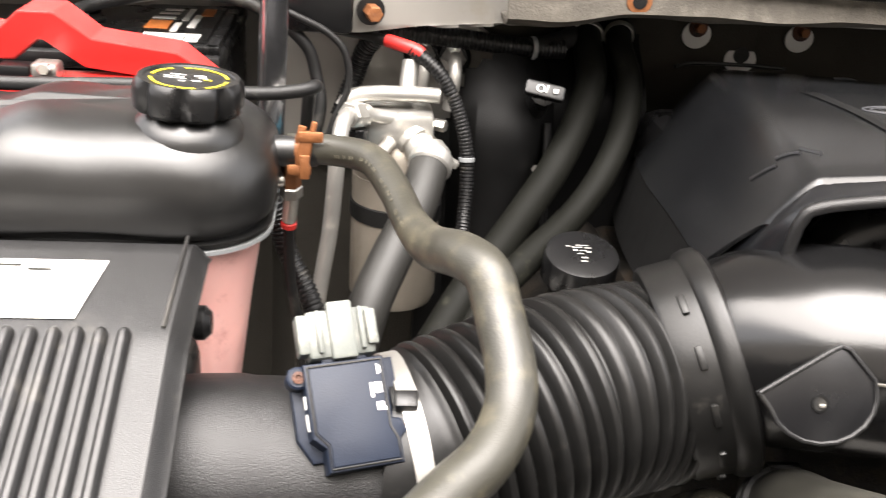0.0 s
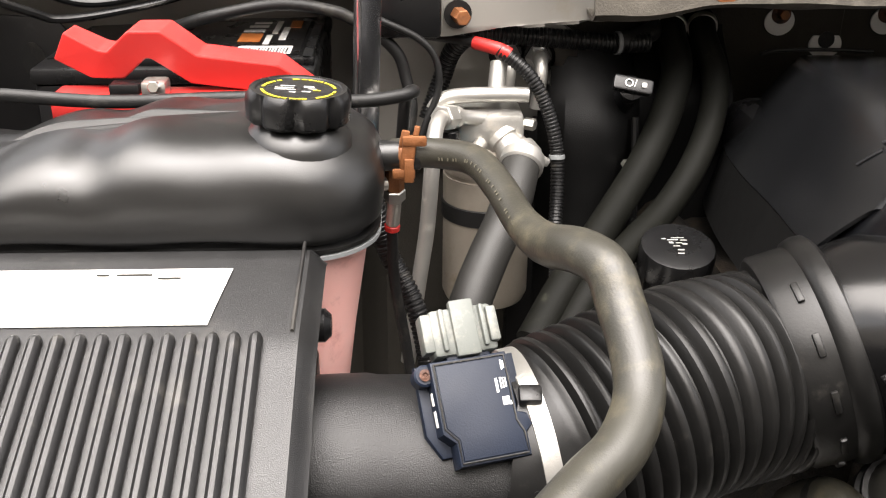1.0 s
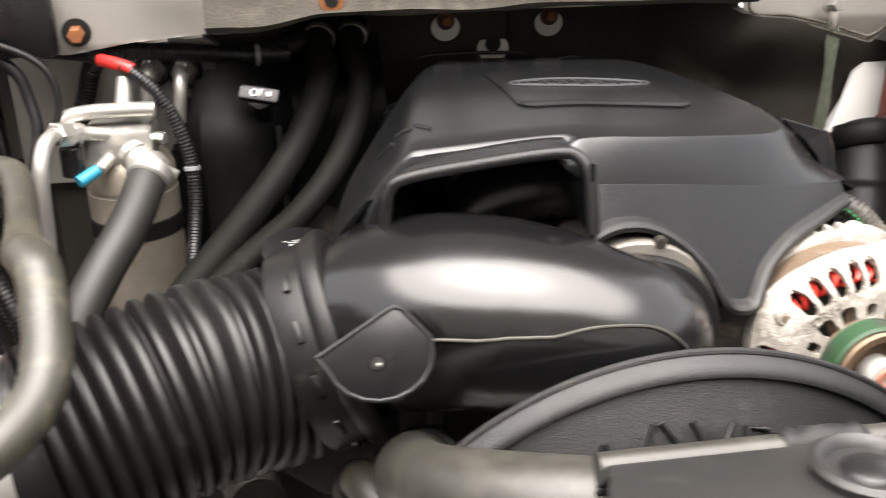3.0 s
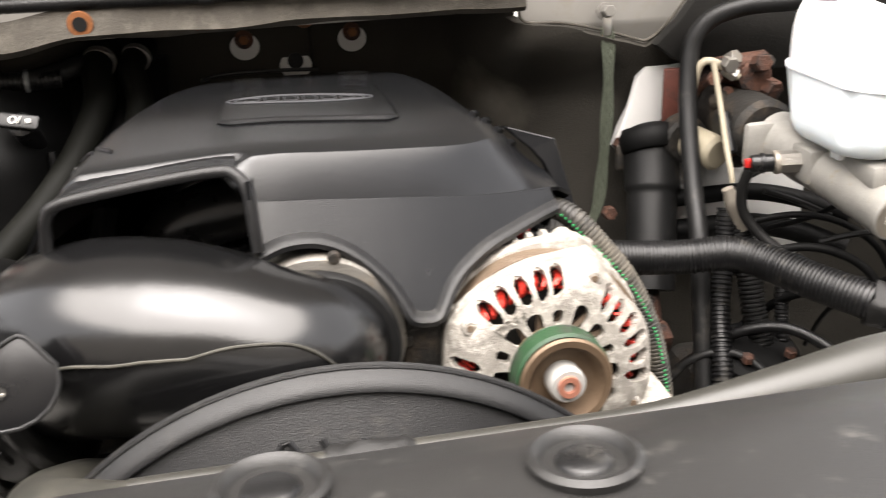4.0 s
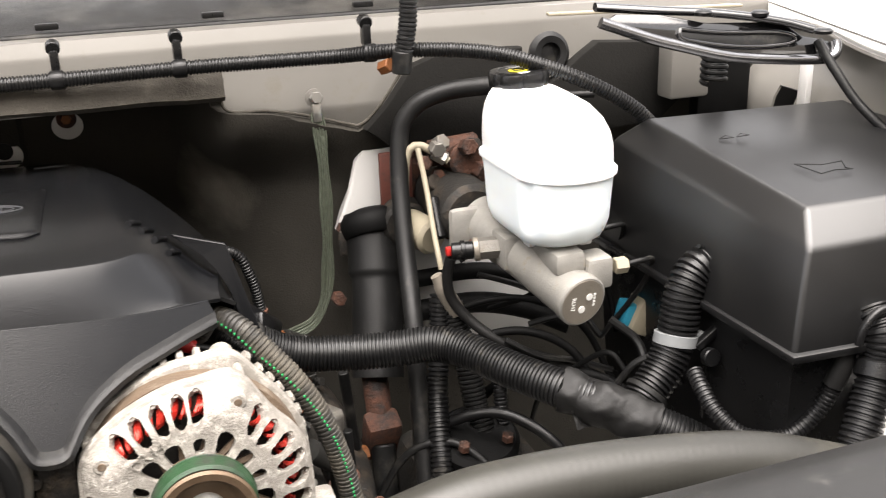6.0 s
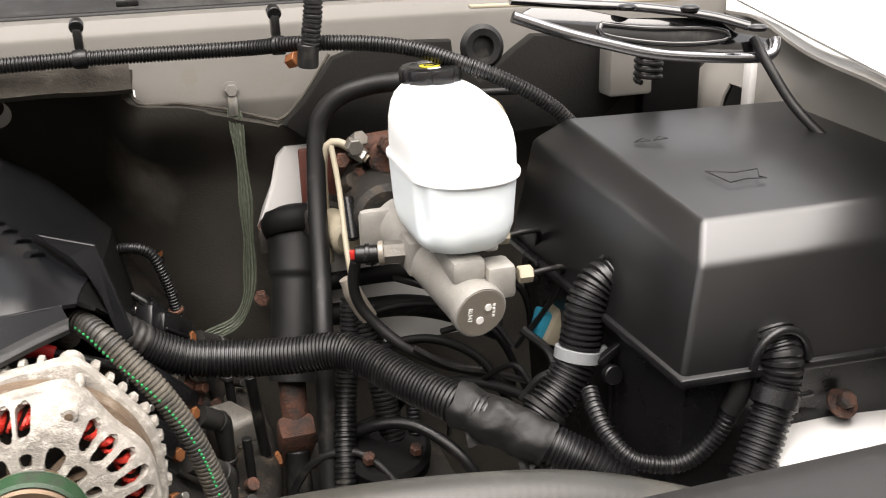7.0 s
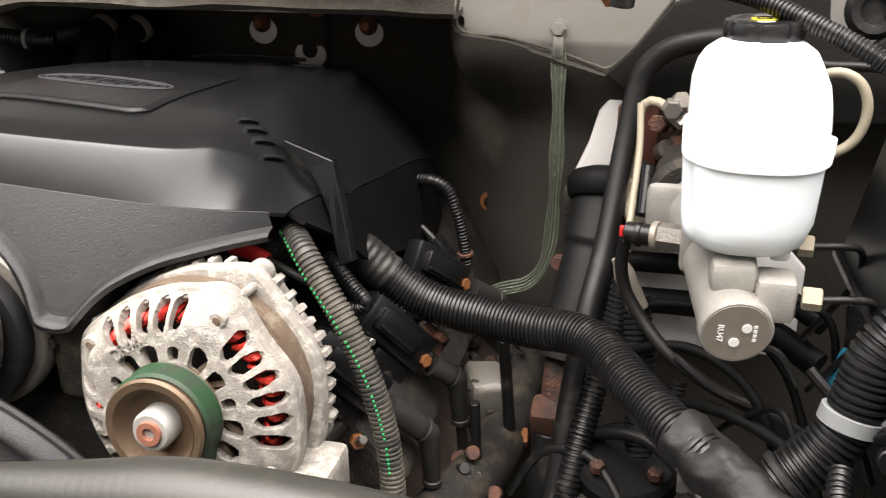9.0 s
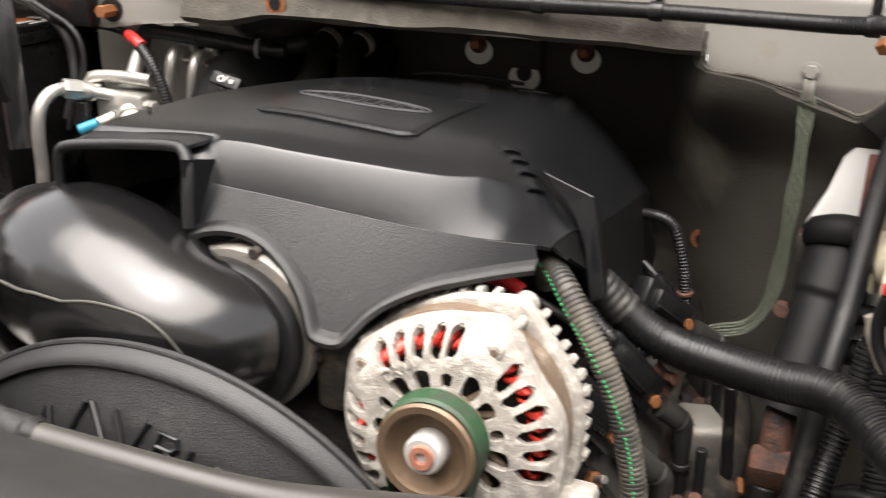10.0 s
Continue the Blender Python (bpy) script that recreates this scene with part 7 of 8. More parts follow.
# vacuum pipe
bm = tube([(0.60, 0.925, 1.287), (0.578, 0.93, 1.285), (0.540, 0.945, 1.281), (0.508, 0.95, 1.272), (0.489, 0.95, 1.256), (0.481, 0.947, 1.235), (0.474, 0.93, 1.185), (0.466, 0.89, 1.116), (0.4575, 0.85, 1.071), (0.450, 0.82, 1.012), (0.442, 0.78, 0.92)], 0.0095, 18)
whole("black_pipe", bm, RUBBER, "black rubber-covered pipe bending down from the bulkhead", "pipe")

# bare painted bulkhead low behind the master cylinder, two hoses crossing it
bm = prism([(0.468, 0.985), (0.640, 0.985), (0.640, 1.075), (0.600, 1.118), (0.480, 1.125)], XZ(0.966), 0.012, 0.003)
whole("wall_bulkhead_lower", bm, WHITEP, "white painted bulkhead below the brake booster", "bulkhead", kind="structure")
for z, r in ((1.078, 0.0095), (1.040, 0.012)):
    bm = tube([(0.455, 0.955, z - 0.004), (0.50, 0.948, z), (0.56, 0.942, z + 0.001), (0.61, 0.92, z - 0.006), (0.65, 0.89, z - 0.02)], r, 14)
    whole("cross_hose", bm, MATTE, "black rubber hose crossing the bare bulkhead", "hose", group="cross hoses")

# steering shaft
ss = thing("steering_shaft", "black steering shaft boot over a rusty joint", "steering shaft")
part("boot", tube([(0.4575, 0.990, 1.146), (0.455, 0.970, 1.104), (0.445, 0.940, 1.045), (0.434, 0.912, 0.988)], lambda d, u: 0.0305 - 0.002 * (0.38 < u < 0.42) - 0.0030 * ease(0.4, 0.42, u), 24, 0.003), RUBBER, ss)
part("boot_collar", lathe([(0.0310, 0), (0.0335, 0.002), (0.0360, 0.010), (0.0365, 0.018), (0.032, 0.025), (0.020, 0.030), (0.008, 0.031)], axis((0.4570, 0.974, 1.124), (0.4580, 0.99, 1.150)), 28), MATTE, ss)
part("flange_ear", box((0.433, 0.985, 1.118), (0.030, 0.008, 0.030), 0.004), DARKMET, ss)
part("upper_shaft", rod((0.430, 0.915, 1.00), (0.428, 0.89, 0.945), 0.014, 18), RUST, ss)
part("yoke", box((0.427, 0.885, 0.935), (0.038, 0.030, 0.050), 0.006, Matrix.Rotation(radians(20), 4, "X")), RUST, ss)
part("yoke_bolt", hexa((0.407, 0.872, 0.925), (0.395, 0.87, 0.925), 0.0085), COPPERY, ss)
part("yoke_bolt", hexa((0.447, 0.872, 0.928), (0.457, 0.87, 0.928), 0.0085), COPPERY, ss)
part("lower_shaft", rod((0.425, 0.875, 0.93), (0.415, 0.83, 0.80), 0.013, 18), RUBBER, ss)

# ---- master cylinder and reservoir ----
mcyl = thing("brake_master_cylinder", "cast aluminium brake master cylinder", "master cylinder")
E0, E1 = Vector((0.5645, 0.700, 1.1375)), Vector((0.539, 0.872, 1.166))
mm_ = axis(E0, E1)
cyl = part("cylinder", lathe([(0.0225, 0.0), (0.0238, 0.0012), (0.0238, 0.010), (0.0228, 0.012), (0.0235, 0.09), (0.026, 0.12), (0.026, 0.17)], mm_, 40), CASTW, mcyl)
part("end_plug", lathe([(0.0005, -0.0004), (0.0212, -0.0004), (0.0218, 0.002)], mm_, 40), CANM, mcyl, "dull stained end plug")
part("flange", box((0.541, 0.852, 1.163), (0.085, 0.012, 0.045), 0.006), CASTW, mcyl)
part("port_block", box((0.587, 0.724, 1.156), (0.026, 0.030, 0.030), 0.005), CASTW, mcyl)
part("sensor_block", box((0.541, 0.800, 1.158), (0.030, 0.040, 0.034), 0.005), CASTW, mcyl)
part("saddle", box((0.560, 0.755, 1.168), (0.030, 0.085, 0.022), 0.006), CASTW, mcyl)
for dx, dy, r in ((-0.006, 0.004, 0.0032), (0.001, -0.007, 0.0034)):
    part("plug_dot", lathe([(0.0001, -0.0012), (r, -0.0012), (r, 0.0002)], mm_ @ Matrix.Translation((dx, dy, 0)), 14), INK, cyl)
words("RU47", mm_ @ Matrix.Translation((0.0105, 0.0, -0.0008)) @ Matrix.Rotation(math.pi, 4, "X") @ Matrix.Rotation(radians(90), 4, "Z"), 0.0058, INK, cyl, "stamped_code", 0.0002)
for dx in (-0.0115,):
    for k in range(4):
        part("stamped_bar", prism([(-0.0012, -0.0011), (0.0012, -0.0011), (0.0012, 0.0011), (-0.0012, 0.0011)], mm_ @ Matrix.Translation((dx, -0.005 + 0.0034 * k, -0.0008)), 0.0004), INK, cyl)
for x, y, z, l in ((0.603, 0.716, 1.159, 0.012), (0.603, 0.765, 1.176, 0.010)):
    part("pipe_nut", hexa((x, y, z), (x + l, y - 0.001, z), 0.0075), CREAM, mcyl, "brass pipe nut")
    part("brake_pipe", tube([(x + l, y - 0.001, z), (x + l + 0.018, y, z + 0.001), (x + l + 0.033, y + 0.01, z - 0.006), (x + l + 0.034, y + 0.03, z - 0.04), (x + l + 0.01, y + 0.06, z - 0.10)], 0.0026, 10), RUBBER, mcyl)
sen = part("level_sensor", rod((0.532, 0.799, 1.1605), (0.510, 0.806, 1.159), 0.0105, 6), ALU2, mcyl, "dull steel hex sensor")
part("sensor_collar", rod((0.511, 0.8055, 1.159), (0.506, 0.807, 1.1585), 0.0112, 22), CANM, sen)
part("sensor_plug", rod((0.506, 0.807, 1.1585), (0.486, 0.813, 1.1575), 0.0085, 18), BLACK, sen, "black sensor plug")
part("plug_ring", rod((0.498, 0.8095, 1.158), (0.494, 0.8105, 1.158), 0.0098, 18), BLACK, sen)
part("red_lock", box((0.484, 0.8135, 1.158), (0.006, 0.006, 0.008), 0.001), REDP, sen)

res = thing("brake_reservoir", "milky white plastic brake fluid reservoir", "fluid reservoir")


def rr_ring(z, cx, cy, hx, hy, r, tilt=0.0, n=8):
    return [Vector((x, y, z + tilt * (y - cy))) for x, y in rrect(cx, cy, hx, hy, r, n)]


def ribbed(ring, k):
    """Shallow upright flutes on the side towards the engine."""
    for p in ring:
        if p.x < 0.553:
            p.x += k * 0.0016 * math.sin(p.y * 260) * ease(0.553, 0.540, p.x)
    return ring


low = [rr_ring(z, 0.565, y, hx, hy, r, n=24) for z, y, hx, hy, r in ((1.180, 0.775, 0.026, 0.040, 0.024), (1.182, 0.775, 0.034, 0.053, 0.030), (1.187, 0.776, 0.0385, 0.061, 0.034), (1.195, 0.777, 0.0405, 0.067, 0.036))] + [ribbed(rr_ring(z, 0.5665, 0.778 + (z - 1.2) * 0.06, 0.0412 + (z - 1.2) * 0.05, 0.0700 + (z - 1.2) * 0.12, 0.038, n=24), 1) for z in (1.202, 1.215, 1.2425)]
part("lower_half", loft(low), MILKB, res, "bluish lower half holding fluid")
part("weld_flange", loft([rr_ring(1.2425, 0.567, 0.781, 0.0440, 0.0760, 0.040), rr_ring(1.243, 0.567, 0.781, 0.0462, 0.0782, 0.041), rr_ring(1.2465, 0.567, 0.781, 0.0462, 0.0782, 0.041), rr_ring(1.247, 0.567, 0.781, 0.0440, 0.0760, 0.040)]), MILK, res)
part("flange_tab", rod((0.611, 0.765, 1.240), (0.611, 0.765, 1.252), 0.007, 16), MILK, res)
upp = [rr_ring(1.2468, 0.567, 0.781, 0.0435, 0.0755, 0.040), rr_ring(1.265, 0.567, 0.782, 0.0435, 0.0750, 0.040), rr_ring(1.277, 0.567, 0.784, 0.0430, 0.0725, 0.040, 0.03), rr_ring(1.287, 0.568, 0.790, 0.0415, 0.066, 0.039, 0.06), rr_ring(1.294, 0.569, 0.800, 0.0380, 0.056, 0.036, 0.07), rr_ring(1.298, 0.570, 0.820, 0.0310, 0.040, 0.029, 0.08), rr_ring(1.3005, 0.571, 0.836, 0.024, 0.026, 0.022, 0.05), rr_ring(1.301, 0.571, 0.843, 0.020, 0.019, 0.018)]
part("upper_half", loft(upp), MILK, res)
capm = Matrix.Translation((0.572, 0.850, 1.296)) @ Matrix.Rotation(radians(-2), 4, "Y")
part("neck", lathe([(0.022, -0.008), (0.022, 0.004)], capm, 30), MILK, res)
rings = []
for r, h in ((0.024, 0.003), (0.0275, 0.0035), (0.0285, 0.006), (0.0285, 0.0145), (0.0272, 0.0172), (0.020, 0.0178), (0.0195, 0.0172), (0.0005, 0.0172)):
    rings.append([capm @ Vector(((r - (0.0024 * max(0, math.cos(7 * a)) ** 6 if r > 0.027 else 0)) * math.cos(a), (r - (0.0024 * max(0, math.cos(7 * a)) ** 6 if r > 0.027 else 0)) * math.sin(a), h)) for a in (2 * math.pi * k / 70 for k in range(70))])
rcap = part("cap", loft(rings), BLACK, res, "black screw cap with yellow symbol")
part("symbol_disc", prism([(0.0095 * math.cos(2 * math.pi * k / 28), 0.0095 * math.sin(2 * math.pi * k / 28)) for k in range(28)], capm @ Matrix.Translation((0, 0, 0.0172)), 0.0004), YELLOW, rcap)
part("symbol_ring", tube([capm @ Vector((0.0052 * math.cos(2 * math.pi * k / 24), 0.0052 * math.sin(2 * math.pi * k / 24), 0.0178)) for k in range(25)], 0.0006, 6, raw=True), BLACK, rcap)
for x, y, w in ((0.0, -0.0135, 0.006), (0.0, 0.0135, 0.007), (-0.001, -0.0155, 0.004)):
    part("print_bar", prism([(-w, -0.0008), (w, -0.0008), (w, 0.0008), (-w, 0.0008)], capm @ Matrix.Translation((x, y, 0.0172)), 0.0004), INK, rcap)
part("foot", box((0.5585, 0.742, 1.178), (0.015, 0.020, 0.020), 0.003), MILK, res)
part("foot", box((0.590, 0.752, 1.180), (0.013, 0.018, 0.018), 0.003), MILK, res)
part("foot", box((0.5445, 0.765, 1.180), (0.010, 0.016, 0.018), 0.003), MILK, res)

# ---- conduits on the driver's side ----
bl = thing("main_conduit", "thick black corrugated conduit with taped end", "conduit")
BL = [(0.232, 0.830, 1.170), (0.250, 0.815, 1.149), (0.266, 0.815, 1.127), (0.294, 0.819, 1.101), (0.33, 0.817, 1.0815), (0.378, 0.810, 1.0755), (0.42, 0.797, 1.077), (0.455, 0.783, 1.082), (0.478, 0.762, 1.081), (0.505, 0.718, 1.076), (0.535, 0.676, 1.071), (0.565, 0.648, 1.062), (0.595, 0.627, 1.050), (0.63, 0.603, 1.032), (0.66, 0.58, 1.0)]
part("conduit", conduit(BL, 0.0168, 0.0037, 0.095, 20), LOOM, bl)
tp = tube([Vector(p) for p in BL[10:13]], lambda d, u: 0.0182 + 0.0008 * math.sin(u * 19) + 0.0014 * u, 36, 0.002)
for v in tp.verts:
    v.co += 0.0042 * noise.noise_vector(v.co * 55) + 0.0009 * noise.noise_vector(v.co * 190)
part("tape_wrap", tp, TAPE, bl, "crumpled black tape")
tp = tube([Vector(p) for p in BL[1:4]], lambda d, u: 0.0176 + 0.0004 * math.sin(d * 900), 30, 0.001)
for v in tp.verts:
    v.co += 0.0008 * noise.noise_vector(v.co * 110)
part("tape_wrap", tp, GREYRUB, bl, "dusty tape round the end")
bm = sheet(lambda u, v: Vector((0.568 + 0.03 * u, 0.628 - 0.010 * v + 0.004 * noise.noise((u * 4, v * 4, 2)), 1.050 - 0.024 * v + 0.010 * u + 0.004 * noise.noise((u * 5, v * 5, 5)))), lin(0, 1, 12), lin(0, 1, 8), 0.0008)
part("tape_flap", bm, TAPE, bl)
bm = sheet(lambda u, v: Vector((0.535 + 0.024 * u, 0.662 - 0.012 * v, 1.062 - 0.016 * v + 0.003 * noise.noise((u * 5, v * 5, 9)))), lin(0, 1, 10), lin(0, 1, 6), 0.0008)
part("tape_flap", bm, TAPE, bl)
lu = thing("riser_conduit", "black corrugated conduit rising to the fuse box with a grey tie", "conduit")
LU = [(0.580, 0.640, 1.052), (0.597, 0.647, 1.066), (0.617, 0.653, 1.084), (0.631, 0.658, 1.106), (0.637, 0.661, 1.130), (0.6425, 0.664, 1.150), (0.656, 0.668, 1.165), (0.678, 0.67, 1.170)]
part("conduit", conduit(LU, 0.0172, 0.0048, 0.16, 20), LOOM, lu)
part("collar", lathe([(0.0175, 0), (0.0195, 0.001), (0.0195, 0.005), (0.0175, 0.006)], axis(LU[1], LU[2]), 24), TAPE, lu)
part("nylon_tie", lathe([(0.0174, 0), (0.0188, 0.0005), (0.0188, 0.0095), (0.0174, 0.010)], axis((0.6305, 0.6575, 1.1035), (0.6345, 0.6605, 1.120)), 28), TIE, lu, "grey nylon cable tie")
part("tie_head", box((0.649, 0.652, 1.111), (0.012, 0.008, 0.007), 0.002), TIE, lu)
gl = thing("striped_conduit", "dusty grey corrugated conduit with a green stripe", "conduit")
GL = [(0.246, 0.745, 1.150), (0.256, 0.718, 1.174), (0.272, 0.695, 1.172), (0.288, 0.684, 1.155), (0.310, 0.674, 1.125), (0.328, 0.668, 1.085), (0.340, 0.664, 1.035), (0.345, 0.655, 0.97)]
part("conduit", conduit(GL, 0.0092, 0.0036, 0.14, 16), LOOMD, gl)
gl_line = spline(GL, 0.0036)
for i in range(4, min(64, len(gl_line) - 1)):
    if (i * 7) % 11 == 3:
        continue
    p = gl_line[i]
    t = (gl_line[i + 1] - gl_line[i - 1]).normalized()
    o = Vector((-0.62, -0.30, 0.15)).lerp(Vector((0.10, -0.75, 0.25)), ease(14, 52, i))
    o = (o - t * o.dot(t)).normalized()
    part("green_dash", box(p + o * 0.0091, (0.0016, 0.0016, 0.0018), 0.0003), GREENL, gl)
bm = conduit([(0.486, 0.85, 1.10), (0.480, 0.838, 1.06), (0.468, 0.815, 1.01), (0.456, 0.775, 0.955), (0.45, 0.75, 0.90)], 0.0105, 0.0046, 0.14, 16)
whole("down_conduit", bm, LOOM, "black corrugated conduit running down behind", "conduit", group="down conduits")
bm = conduit([(0.495, 0.845, 1.09), (0.503, 0.83, 1.04), (0.507, 0.812, 0.99), (0.512, 0.785, 0.94), (0.515, 0.76, 0.88)], 0.0125, 0.0046, 0.12, 16)
whole("down_conduit", bm, RUBBER, "black corrugated conduit running down behind", "conduit", group="down conduits")
bm = conduit([(0.535, 0.82, 1.03), (0.53, 0.80, 0.98), (0.535, 0.78, 0.90)], 0.007, 0.004, 0.12, 14)
whole("down_conduit", bm, LOOM, "thin black corrugated conduit running down", "conduit", group="down conduits")
hn = thing("sensor_harness", "black taped sensor harness below the master cylinder", "harness")
part("harness", tube([(0.486, 0.814, 1.152), (0.4835, 0.82, 1.130), (0.488, 0.822, 1.106), (0.503, 0.815, 1.084), (0.524, 0.80, 1.066), (0.553, 0.788, 1.050), (0.582, 0.778, 1.040), (0.62, 0.77, 1.02)], 0.0052, 12), TAPE, hn)
part("twin_wire", tube([(0.530, 0.79, 1.068), (0.56, 0.775, 1.052), (0.59, 0.768, 1.045), (0.63, 0.76, 1.03)], 0.003, 8), RUBBER, hn)
part("clear_sleeve", tube([(0.4800, 0.842, 1.124), (0.4860, 0.840, 1.110), (0.4930, 0.838, 1.095), (0.4990, 0.836, 1.083)], lambda d, u: 0.0058 + 0.0030 * ease(0.05, 0.35, u), 16), CANM, hn, "yellowed clear sleeve")
for k, pts in enumerate(([(0.53, 0.86, 1.11), (0.56, 0.85, 1.10), (0.60, 0.85, 1.08)], [(0.505, 0.845, 1.135), (0.53, 0.84, 1.148), (0.55, 0.835, 1.15)], [(0.56, 0.80, 1.075), (0.58, 0.78, 1.088), (0.60, 0.77, 1.090), (0.615, 0.76, 1.07)], [(0.62, 0.75, 1.09), (0.64, 0.73, 1.07), (0.635, 0.70, 1.04)], [(0.60, 0.70, 1.05), (0.615, 0.69, 1.075), (0.64, 0.68, 1.08), (0.655, 0.68, 1.05)])):
    whole("black_wire", tube(pts, 0.0032 + 0.001 * (k % 2), 8), RUBBER, "black wire in the dark below the reservoir", "cable", group="black wires")
cn = thing("wiring_connector", "cream and teal plastic wiring connector", "connector")
part("cream_shell", box((0.661, 0.760, 1.083), (0.028, 0.025, 0.036), 0.003, Matrix.Rotation(radians(25), 4, "Y")), CREAM, cn)
part("teal_shell", box((0.645, 0.765, 1.083), (0.012, 0.022, 0.030), 0.003, Matrix.Rotation(radians(15), 4, "Y")), TEAL, cn)
bk = thing("conduit_bracket", "black plastic bracket beside the riser conduit", "bracket")
part("arm", box((0.664, 0.645, 1.118), (0.050, 0.008, 0.008), 0.002, Matrix.Rotation(radians(-35), 4, "Y")), BLACK, bk)
part("button", rod((0.652, 0.640, 1.096), (0.652, 0.632, 1.098), 0.008, 16), BLACK, bk)
part("plate", box((0.685, 0.655, 1.07), (0.05, 0.006, 0.09), 0.003), BLACK, bk)
part("round_pad", rod((0.676, 0.648, 1.075), (0.676, 0.643, 1.075), 0.012, 18), GLOSS, bk)

# ---- fuse box ----
fuse = thing("fuse_box", "black grained plastic fuse box, its lid edges sloped", "fuse box")


def fb(rings_spec):
    out = []
    for (x0, y0, z0), (x1, y1, z1), (x2, y2, z2), (x3, y3, z3) in rings_spec:
        out.append([Vector((x0, y0, z0)), Vector((x1, y1, z1)), Vector((x2, y2, z2)), Vector((x3, y3, z3))])
    return loft(out)


bm = fb([((0.655, 0.540, 1.140), (0.97, 0.505, 1.150), (0.97, 0.845, 1.155), (0.642, 0.835, 1.145)),
         ((0.676, 0.5595, 1.216), (0.96, 0.530, 1.228), (0.96, 0.835, 1.238), (0.658, 0.822, 1.244)),
         ((0.689, 0.582, 1.2405), (0.95, 0.552, 1.250), (0.95, 0.820, 1.255), (0.682, 0.800, 1.266))])
bmesh.ops.bevel(bm, geom=bm.edges[:], offset=0.004, segments=3, affect="EDGES", profile=0.5)
lidf = part("lid", bm, LIDP, fuse)
bm = fb([((0.652, 0.536, 1.136), (0.973, 0.500, 1.146), (0.973, 0.850, 1.150), (0.638, 0.84, 1.141)),
         ((0.652, 0.536, 1.143), (0.973, 0.500, 1.153), (0.973, 0.850, 1.157), (0.638, 0.84, 1.148))])
bmesh.ops.bevel(bm, geom=bm.edges[:], offset=0.002, segments=2, affect="EDGES", profile=0.5)
part("lid_flange", bm, BLACK, lidf)
bm = fb([((0.672, 0.560, 0.98), (0.95, 0.53, 0.98), (0.95, 0.82, 0.98), (0.66, 0.82, 0.98)),
         ((0.664, 0.550, 1.138), (0.96, 0.515, 1.148), (0.96, 0.835, 1.150), (0.65, 0.83, 1.142))])
part("base", bm, BLACK, fuse)
arch = [(0.724 + 0.022 * math.cos(radians(a)), 0.5265, 1.1480 + 0.026 * math.sin(radians(a))) for a in range(0, 181, 12)]
part("cable_arch", tube(arch, 0.0032, 10, raw=True), BLACK, lidf)
part("arch_rib", tube([(0.668, 0.668, 1.135), (0.665, 0.668, 1.160), (0.662, 0.668, 1.180), (0.655, 0.667, 1.186)], 0.002, 8), BLACK, fuse)
for pts in ([(0.735, 0.655), (0.755, 0.645), (0.775, 0.645), (0.768, 0.632), (0.772, 0.628), (0.757, 0.632), (0.742, 0.63), (0.735, 0.655)], [(0.712, 0.728), (0.722, 0.733), (0.726, 0.726), (0.712, 0.728)], [(0.729, 0.726), (0.737, 0.732), (0.742, 0.726), (0.729, 0.726)]):
    q = [Vector((x, y, 1.2405 + (y - 0.582) * 0.116 + 0.0345 * (x - 0.689))) for x, y in pts]
    part("embossed_mark", tube(q, 0.0005, 6, raw=True), RUBBER, lidf)
dc = thing("side_conduit", "black corrugated conduit leaving the fuse box arch", "conduit")
part("conduit", conduit([(0.728, 0.545, 1.166), (0.7275, 0.530, 1.150), (0.724, 0.526, 1.130), (0.712, 0.518, 1.105), (0.695, 0.508, 1.075), (0.68, 0.50, 1.04)], 0.0148, 0.0046, 0.12, 18), LOOM, dc)
part("joint_sleeve", lathe([(0.0150, 0), (0.0168, 0.001), (0.0168, 0.012), (0.0150, 0.013)], axis((0.7235, 0.5258, 1.129), (0.718, 0.522, 1.117)), 22), BLACK, dc)
part("tie_tail", box((0.742, 0.52, 1.124), (0.014, 0.003, 0.004), 0.001), BLACK, dc)
tr = thing("looped_conduit", "thin black corrugated conduit in a loop", "conduit")
part("conduit", conduit([(0.622, 0.615, 1.10), (0.620, 0.600, 1.092), (0.623, 0.582, 1.078), (0.637, 0.564, 1.065), (0.668, 0.552, 1.064), (0.692, 0.547, 1.086), (0.703, 0.543, 1.118), (0.708, 0.545, 1.135)], 0.0068, 0.0038, 0.14, 14), LOOM, tr)
part("tape_end", tube([(0.699, 0.544, 1.106), (0.704, 0.543, 1.120), (0.708, 0.545, 1.133)], 0.0082, 12), TAPE, tr)
# white bracket and tray beside the fuse box
tray = thing("battery_tray", "white painted bracket edge with a black tray and rusty bolt", "tray")
part("tray", box((0.80, 0.60, 1.085), (0.16, 0.12, 0.03), 0.006), BLACK, tray)
part("upright", box((0.80, 0.555, 1.12), (0.12, 0.008, 0.06), 0.003), BLACK, tray)
part("white_edge", box((0.79, 0.50, 1.075), (0.15, 0.09, 0.012), 0.004, Matrix.Rotation(radians(8), 4, "X")), WHITEP, tray)
part("bolt", hexa((0.785, 0.530, 1.104), (0.785, 0.524, 1.110), 0.0065), RUST, tray)
part("washer", lathe([(0.012, 0), (0.012, 0.002), (0.004, 0.002)], axis((0.785, 0.532, 1.102), (0.785, 0.522, 1.112)), 20), RUST, tray)

